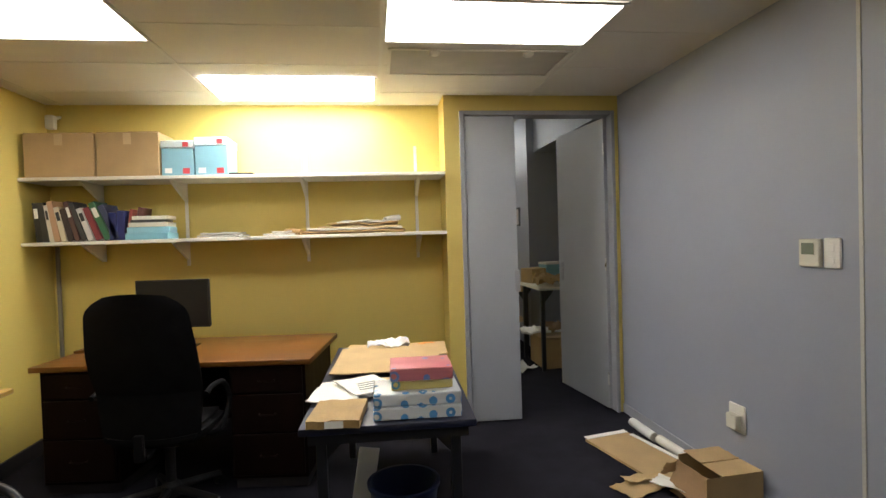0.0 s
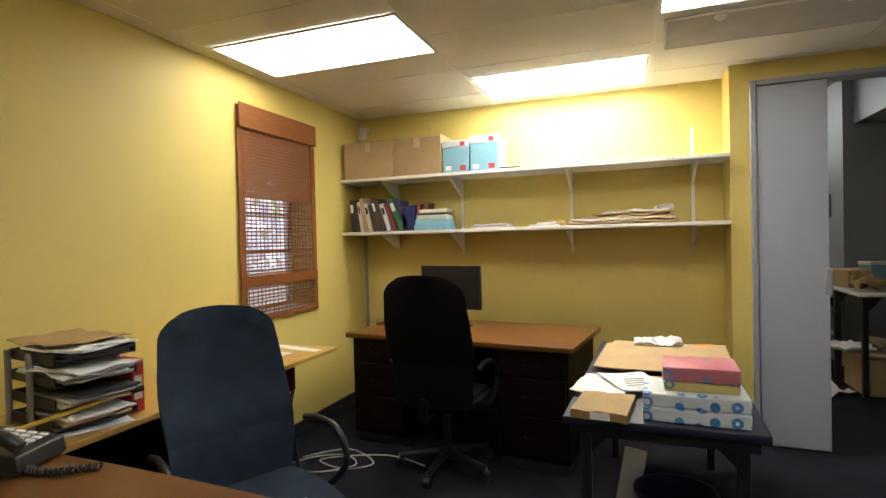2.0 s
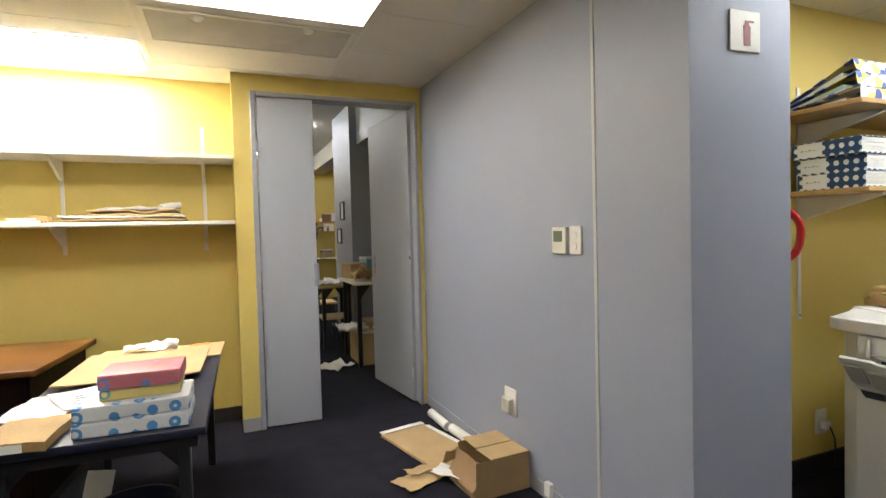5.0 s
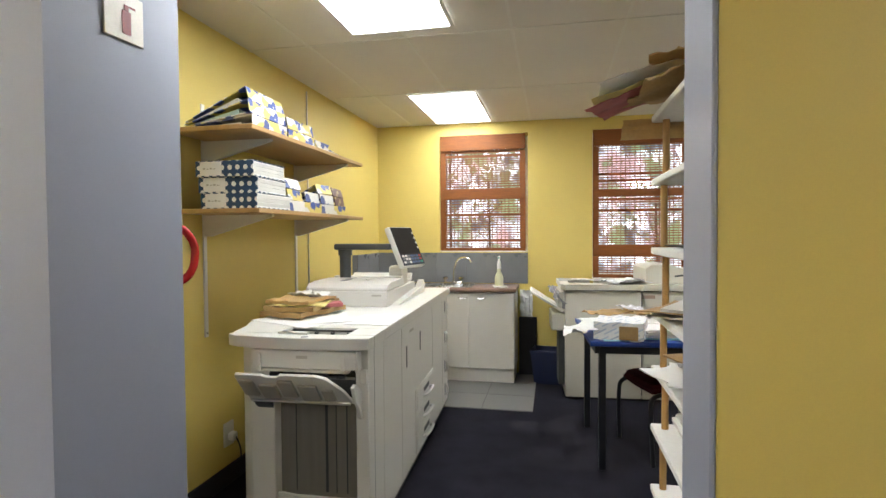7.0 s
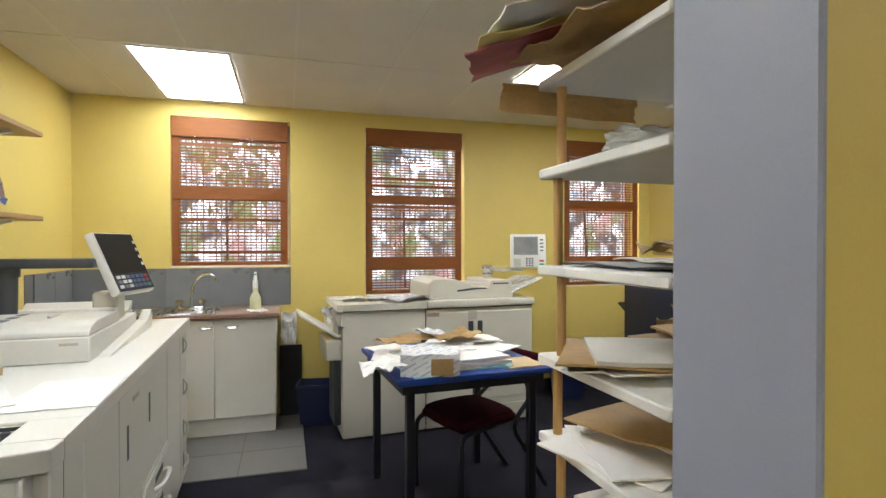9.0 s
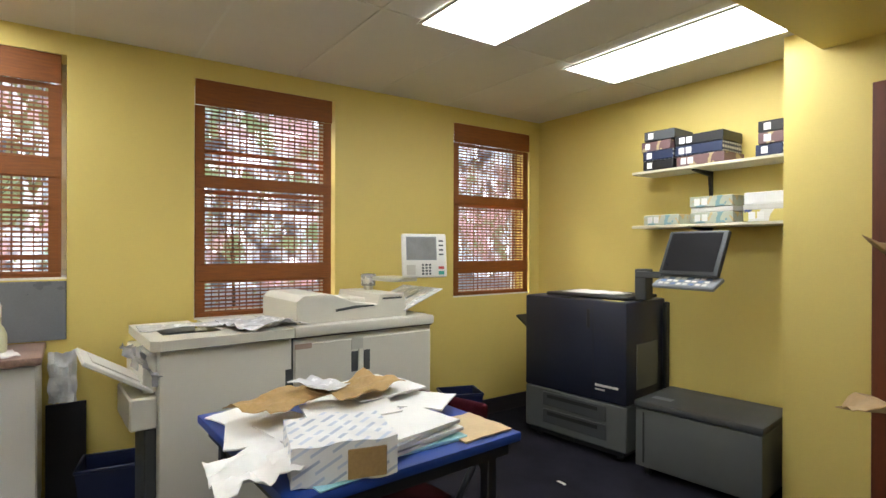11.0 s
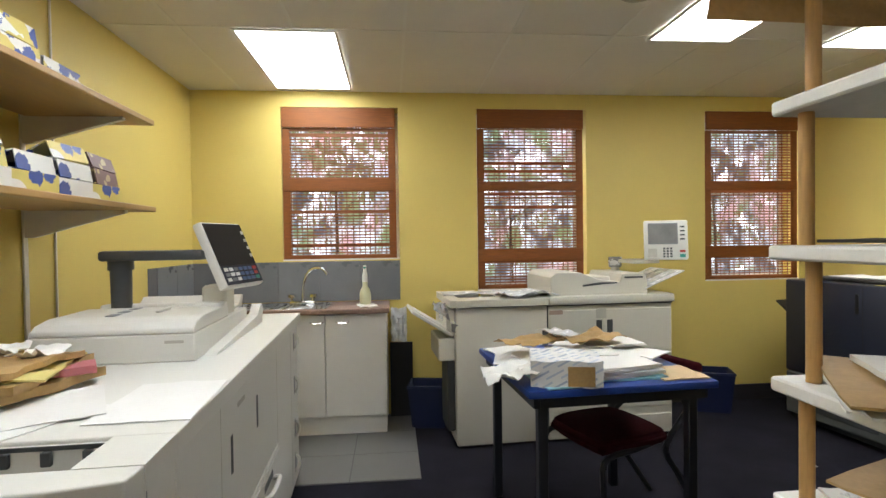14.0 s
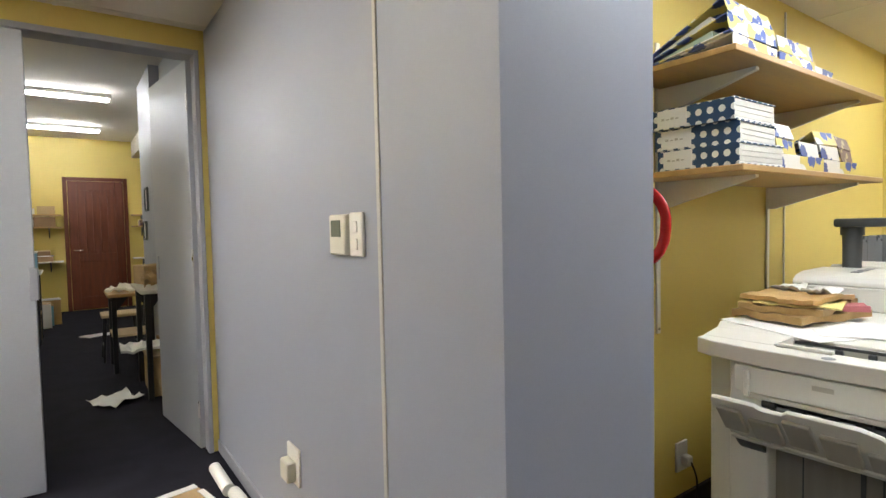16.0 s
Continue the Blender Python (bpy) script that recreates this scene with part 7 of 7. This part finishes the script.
# black card, then a stack of flat kraft bags
z = 1.3105
on_rack("black_card", sheet(bmesh.new(), 0.38, 0.62, 0.005, 0.0, 0.006, 390), BLACK, "black card sheets on the rack board", "card", 2.50, -0.55, z, 5)
on_rack("card_sheet", sheet(bmesh.new(), 0.32, 0.50, 0.003, 0.0, 0.008, 391), PAPERGREY, "grey card sheet over the black card", "card", 2.48, -0.60, z + 0.011, -6)
for i in range(7):
    on_rack("kraft_bag", sheet(bmesh.new(), 0.34 - 0.012 * (i % 3), 0.40 - 0.02 * (i % 2), 0.006, 0.004 * (i % 2), 0.009, 395 + i, torn=0.08, nx=12), (KRAFT, KRAFT, MANILA, KRAFT, CARDDARK, PAPERGREY, KRAFT)[i], "flat brown paper bags stacked on the rack", "paper bag", 2.52 - 0.006 * i, -0.70 - 0.012 * i, z + 0.020 + 0.0155 * i, (-6, 9, -3, 14, 4, -10, 7)[i], "brown bags on the rack")
on_rack("torn_kraft", sheet(bmesh.new(), 0.20, 0.13, 0.002, 0.018, 0.028, 450, torn=0.12, nx=18, ny=12), KRAFT, "torn kraft flap poking out of the rack", "paper scrap", 2.76, -0.615, z + 0.022, -22, "torn kraft scraps on the rack", 0, 2)
# clear plastic bags and white tissue
z = 1.5485
for i, (x, y, sx, sy, sz, r) in enumerate(((2.57, -0.42, 0.10, 0.17, 0.050, 20), (2.52, -0.66, 0.13, 0.16, 0.060, -30))):
    on_rack("plastic_bag", wad(sx, sy, sz, 415 + i), PLASTICBAG, "crumpled clear plastic bag on the rack", "plastic bag", x, y, z, r, "plastic bags on the rack")
on_rack("tissue_paper", sheet(bmesh.new(), 0.26, 0.34, 0.003, 0.02, 0.05, 418, torn=0.1, nx=16, ny=16), PAPER, "crumpled white tissue over the plastic bags", "paper", 2.47, -0.62, z + 0.085, 25)
# top board: kraft and coloured sheets that droop over its end
for i, (mat, w, d, x, y, roll, r) in enumerate(((KRAFT, 0.36, 0.40, 2.55, -0.31, 6, 8), (PINKP, 0.20, 0.42, 2.62, -0.19, 14, -24), (YELLOWP, 0.20, 0.42, 2.60, -0.20, 14, -16), (PAPER, 0.24, 0.42, 2.55, -0.21, 12, -8), (KRAFT, 0.36, 0.40, 2.52, -0.36, 6, -12), (KRAFT, 0.34, 0.38, 2.51, -0.38, 8, 14), (KRAFT, 0.34, 0.38, 2.50, -0.44, 5, 24))):
    solo("large_sheet", sheet(bmesh.new(), w, d, 0.003, 0.006, 0.030 if mat is KRAFT else 0.010, 420 + i, torn=0.06, nx=18, ny=16), mat, "large kraft and coloured sheets on the rack top", "paper", pose(x, y, 1.800 + 0.018 * i, -roll, 0, r), group="sheets on the rack top")
solo("hanging_kraft", sheet(bmesh.new(), 0.40, 0.07, 0.004, 0.0, 0.012, 430, torn=0.1, nx=12), KRAFT, "strip of brown paper hanging off the rack", "paper", pose(2.728, -0.29, 1.724, 84, 0, 92))

# ---- black printer and paper deck by the south wall ----
t = thing("digital_printer", "blue-black digital printer with grey paper drawers", "printer", pose(4.635, -2.462, 0, 0, 0, 7.0))
W = 0.80
part("lower_body", bx(0, -0.52, 0.07, W, 0, 0.36, bevel=0.008), MIDGREY, t, "grey drawer section")
part("base", bx(0.03, -0.50, 0.035, W - 0.03, -0.02, 0.0695), BLACK, t)
for x in (0.08, W - 0.08):
    for y in (-0.07, -0.45):
        part("castor", rod(bmesh.new(), (x - 0.02, y, 0.018), (x + 0.02, y, 0.018), 0.018, seg=14), BLACK, t)
for z0 in (0.24, 0.12):
    dr = part("drawer", bx(0.14, -0.002, z0, W - 0.16, 0.008, z0 + 0.10, bevel=0.004), CHARCOAL, t)
    part("grip", bx(0.20, 0.0085, z0 + 0.06, W - 0.20, 0.010, z0 + 0.085), BLACK, dr)
part("upper_body", bx(0, -0.52, 0.363, W, 0.004, 1.015, bevel=0.016, seg=2), NAVY, t)
part("door_seam", bx(0.235, 0.003, 0.39, 0.238, 0.0055, 1.0), BLACK, t)
part("grip", bx(0.26, 0.003, 0.83, 0.285, 0.0065, 0.955, bevel=0.001), BLACK, t)
part("lettering_bar", bx(0.055, 0.0035, 0.46, 0.22, 0.0058, 0.475), PAPERGREY, t, "pale lettering strip")
part("lettering_bar", bx(0.15, 0.0035, 0.435, 0.22, 0.0058, 0.445), PAPERGREY, t, "pale lettering strip")
part("top_tray", bx(0.05, -0.50, 1.0155, W - 0.12, -0.08, 1.04, bevel=0.008), BLACK, t)
part("warning_label", bx(0.05, -0.06, 1.0155, 0.19, -0.03, 1.017), YELLOWP, t)
part("side_hatch", bx(-0.004, -0.40, 0.45, 0.002, -0.12, 0.74, bevel=0.001), MIDGREY, t, "grey side hatch")
part("side_rail", bx(-0.03, -0.52, 0.30, -0.0005, -0.47, 0.99, bevel=0.006), BLACK, t)
part("side_tray", bx(0, -0.38, 0, 0.17, -0.05, 0.016, bevel=0.004, m=pose(W, 0, 0.74, 0, -35)), BLACK, t)
ar = part("panel_arm", bx(-0.02, -0.30, 1.016, 0.06, -0.20, 1.22, bevel=0.008), CHARCOAL, t)
mp = pose(-0.42, 0.06, 1.30, 0, 0, 168) @ pose(0, 0, 0, -24, 0, 0)
cp = part("control_panel", bx(-0.18, -0.012, -0.105, 0.18, 0.022, 0.165, bevel=0.010, seg=2, m=mp), CHARCOAL, t)
part("screen", bx(-0.155, -0.0145, -0.085, 0.155, -0.0125, 0.148, m=mp), SCREEN, cp)
kb = pose(-0.42, 0.06, 1.30, 0, 0, 168) @ pose(0, -0.045, -0.135, -62, 0, 0)
part("keyboard", bx(-0.19, -0.012, -0.06, 0.19, 0.014, 0.055, bevel=0.008, m=kb), KEYGREY, cp)
for i in range(8):
    for j in range(3):
        part("key", bx(-0.15 + 0.038 * i, -0.0145, -0.045 + 0.03 * j, -0.124 + 0.038 * i, -0.0122, -0.027 + 0.03 * j, m=kb), (PAPERGREY, BTNBLUE, PAPERGREY)[(i * 2 + j) % 3], cp)
part("panel_link", bx(-0.40, -0.14, 1.17, 0.0, -0.10, 1.21, bevel=0.006), CHARCOAL, t)
solo("white_sheets", sheet(bmesh.new(), 0.42, 0.22, 0.004, 0.0, 0.008, 441), PAPER, "white sheets on top of the printer", "paper", pose(5.02, -2.64, 1.041, 0, 0, 4))
t = thing("paper_deck", "low dark grey paper supply deck on castors", "paper deck", pose(3.862, -2.505, 0, 0, 0, 7.0))
part("body", bx(0, -0.47, 0.05, 0.69, 0, 0.40, bevel=0.012, seg=2), MIDGREY, t)
part("lid", bx(-0.006, -0.48, 0.4005, 0.696, 0.008, 0.445, bevel=0.014, seg=2), CHARCOAL, t)
part("side_seam", bx(0.63, -0.001, 0.08, 0.64, 0.003, 0.38), BLACK, t)
part("label", bx(0.52, -0.16, 0.4455, 0.64, -0.10, 0.4465), KEYGREY, t)
for x in (0.06, 0.63):
    for y in (-0.40, -0.05):
        part("castor", rod(bmesh.new(), (x - 0.015, y, 0.025), (x + 0.015, y, 0.025), 0.025, seg=14), BLACK, t)
solo("floor_scrap", sheet(bmesh.new(), 0.06, 0.02, 0.001, 0, 0.002, 445), PAPER, "tiny paper scrap on the carpet", "paper scrap", pose(4.70, -1.95, 0.001))

# shelves with box files on the south wall
for z in (1.865, 1.505):
    t = thing("wall_shelf", "cream wall shelf on black steel brackets", "shelf", pose(3.842, -2.998, z), group="cream wall shelves")
    part("board", bx(0, 0, -0.018, 0.965, 0.25, 0, bevel=0.003), shader("cream_shelf", (0.66, 0.60, 0.45), 0.45, vary=0.06), t)
    for x in (0.55,):
        part("bracket", prism(bmesh.new(), [(0.001, -0.019), (0.22, -0.019), (0.22, -0.028), (0.03, -0.05), (0.012, -0.19), (0.001, -0.19)], x - 0.01, x + 0.01, "x"), BLACK, t)
sf = random.Random(3)
for i, (x, w, mats) in enumerate(((4.52, 0.21, (BLACK, DOTSF, PLUM, CHARCOAL)), (4.19, 0.30, (PLUM, DOTSF, BLACK)), (3.87, 0.14, (DOTSF, PLUM, BLACK)))):
    z = 1.8655
    for j, mat in enumerate(mats):
        box_file_front(pose(x + sf.uniform(-0.01, 0.01), -2.985, z, 0, 0, sf.uniform(-2, 4)), w, 0.235, 0.062, mat, "dark patterned box file lying in a stack", "box files on the south shelf", 1 if i != 1 else 2)
        z += 0.0635
for i, (x, w, mats) in enumerate(((4.46, 0.25, (FLORALG,)), (4.13, 0.26, (FLORALG, PAPERGREY, FLORALG)), (3.86, 0.22, (FLORALY, PAPERGREY, PAPER)))):
    z = 1.5055
    for j, mat in enumerate(mats):
        h = 0.065 if mat is not PAPERGREY else 0.03
        box_file_front(pose(x + sf.uniform(-0.01, 0.01), -2.985, z, 0, 0, sf.uniform(-2, 2)), w, 0.235, h, mat, "pale green floral box file lying on the shelf", "pale box files", 2 if h > 0.05 else 0)
        z += h + 0.001

# ---- the far room ----


def far_table(m, L, D, label, top=0.86, wood=WHITE):
    t = thing("work_table", label, "table", m, group="far room tables")
    part("tabletop", bx(0, 0, top - 0.03, L, D, top, bevel=0.005), wood, t)
    for x in (0.03, L - 0.07):
        for y in (0.03, D - 0.07):
            lg = part("leg", bx(x, y, 0, x + 0.04, y + 0.04, top - 0.0305, bevel=0.003), LEG, t)
            sx = 1 if x < L / 2 else -1
            a = x + 0.0405 if sx > 0 else x - 0.0005
            part("gusset", prism(bmesh.new(), [(a, top - 0.0305), (a + sx * 0.10, top - 0.0305), (a, top - 0.16)], y + 0.012, y + 0.024, "y"), LEG, lg)
    part("under_shelf", bx(0.03, 0.0705, 0.33, L - 0.03, D - 0.0705, 0.35), MANILA, t)
    return t


far_table(pose(1.60, 5.22, 0), 0.95, 0.75, "white-topped work table with black legs")
far_table(pose(1.44, 6.30, 0), 0.40, 0.55, "small wood-topped work table with black legs", 0.74, SHELFWOOD)
t = thing("stool", "low stool with pale seat and black tubular frame", "stool", pose(1.58, 7.05, 0))
part("seat", bx(-0.17, -0.17, 0.45, 0.17, 0.17, 0.48, bevel=0.008, seg=2), MANILA, t)
for sx in (-1, 1):
    for sy in (-1, 1):
        part("leg", rod(bmesh.new(), (sx * 0.13, sy * 0.13, 0.4495), (sx * 0.16, sy * 0.16, 0.0), 0.012), LEG, t)
    part("stretcher", rod(bmesh.new(), (sx * 0.15, -0.15, 0.15), (sx * 0.15, 0.15, 0.15), 0.009), LEG, t)
carton(0.26, 0.24, 0.16, pose(1.68, 5.72, 0.8605, 0, 0, 14), "small open brown box on the far table", group="far room boxes")
carton(0.42, 0.45, 0.31, pose(1.66, 5.33, 0), "brown cardboard box under the table", group="far room boxes")
solo("kraft_wad", sheet(bmesh.new(), 0.42, 0.34, 0.03, 0.0, 0.10, 501, nx=14, ny=12, torn=0.2), KRAFT, "heap of brown paper on the far table", "paper", pose(1.86, 5.45, 0.861), group="far paper heaps")
solo("kraft_wad", sheet(bmesh.new(), 0.30, 0.34, 0.03, 0.0, 0.06, 502, nx=14, ny=12, torn=0.2), CARDDARK, "brown packaging under the far table", "paper", pose(1.90, 5.55, 0.352), group="far paper heaps")
t = thing("blue_carton", "pale blue carton on the far table", "box", pose(1.86, 5.75, 0.8605, 0, 0, 8))
part("body", bx(0, 0, 0, 0.32, 0.2, 0.20, bevel=0.004), SKYBLUE, t)
part("lid", bx(-0.004, -0.004, 0.2005, 0.324, 0.204, 0.225, bevel=0.003), PAPER, t)
for i, (x, y, z) in enumerate(((1.62, 5.5, 0.352), (2.0, 5.35, 0.352), (1.62, 6.55, 0.741))):
    solo("loose_paper", sheet(bmesh.new(), 0.3, 0.26, 0.02, 0, 0.05, 510 + i, torn=0.1), PAPER, "white papers heaped in the far room", "paper", pose(x, y, z, 0, 0, 30 * i), group="far white papers")
solo("loose_paper", sheet(bmesh.new(), 0.30, 0.26, 0.003, 0.0, 0.05, 515, torn=0.2), PAPER, "crumpled white paper on the far carpet", "paper", pose(1.42, 5.38, 0.001, 0, 0, 25))
solo("loose_paper", sheet(bmesh.new(), 0.36, 0.2, 0.003, 0.0, 0.02, 516), PAPER, "white paper on the far carpet", "paper", pose(1.42, 8.6, 0.001, 0, 0, 5))
for i, (x, y, z, w, h) in enumerate(((1.858, 6.75, 1.52, 0.22, 0.24), (1.858, 6.95, 1.22, 0.24, 0.20))):
    t = thing("picture_frame", "small dark framed picture on the pier", "picture", pose(x, y, z), group="framed pictures")
    bm = bmesh.new()
    for a in ((0, 0, w, 0.02), (0, h - 0.02, w, h), (0, 0.0205, 0.02, h - 0.0205), (w - 0.02, 0.0205, w, h - 0.0205)):
        box(bm, -0.02, a[0], a[1], 0, a[2], a[3])
    part("frame", bm, CHARCOAL, t)
    part("print", bx(-0.008, 0.0205, 0.0205, -0.002, w - 0.0205, h - 0.0205), PAPERGREY, t)
for x0, x1 in ((-0.9, 1.10), (2.10, 3.3)):
    for z in (1.62, 1.42, 0.86):
        t = thing("wall_shelf", "shelf board along the far wall with clutter", "shelf", pose(x0, 11.2, z), group="far wall shelves")
        part("board", bx(0, 0, -0.02, x1 - x0, 0.298, 0), SHELFWOOD if z > 1 else WHITE, t)
        for x in (0.15, x1 - x0 - 0.18):
            part("bracket", prism(bmesh.new(), [(0.297, -0.021), (0.08, -0.021), (0.27, -0.18), (0.297, -0.18)], x, x + 0.015, "x"), BLACK, t)
fr = random.Random(8)
for i in range(34):
    x = fr.uniform(-0.7, 0.95) if i % 3 else fr.uniform(2.15, 3.0)
    z = fr.choice((1.4205, 1.6205, 0.8605, 0.0005))
    w, h = fr.uniform(0.12, 0.3), fr.uniform(0.05, 0.17)
    y = 11.22 if z > 0.1 else fr.uniform(9.6, 11.0)
    if z < 0.1:
        x, h = min(x, 0.8), h + 0.2
    mat = fr.choice((CARD, PAPER, KRAFT, PAPERGREY, SKYBLUE, PLUM, CARDDARK))
    t = thing("storage_box", "small box among the clutter on the far shelves", "box", pose(x, y, z, 0, 0, fr.uniform(-8, 8)), group="far room clutter")
    part("body", bx(0, 0, 0, w, 0.2, h, bevel=0.004), mat, t)
    part("lid", bx(-0.003, -0.003, h, w + 0.003, 0.203, h + 0.015, bevel=0.002), fr.choice((CARD, PAPER, MANILA)), t)
t = far_table(pose(0.10, 8.4, 0), 0.80, 0.6, "cluttered side table with boxes beneath")
carton(0.34, 0.4, 0.34, pose(0.52, 8.45, 0), "brown cardboard box under the side table", group="far room boxes")
t = thing("blue_carton", "pale blue carton on the side table", "box", pose(0.62, 8.5, 0.8605))
part("body", bx(0, 0, 0, 0.24, 0.2, 0.22, bevel=0.004), SKYBLUE, t)
part("lid", bx(-0.004, -0.004, 0.2205, 0.244, 0.204, 0.24, bevel=0.003), PAPER, t)
# Batten out of view, added to light the near pier of the far room.
t = thing("tube_light", "lit bare fluorescent tube batten", "ceiling light", pose(-1.35, 5.4, FH), group="far room tube lights")
part("batten", bx(0, -0.03, -0.045, 1.5, 0.03, 0, bevel=0.004), WHITE, t)
part("tube", rod(bmesh.new(), (0.03, 0, -0.066), (1.47, 0, -0.066), 0.018), TUBEGLOW, t)
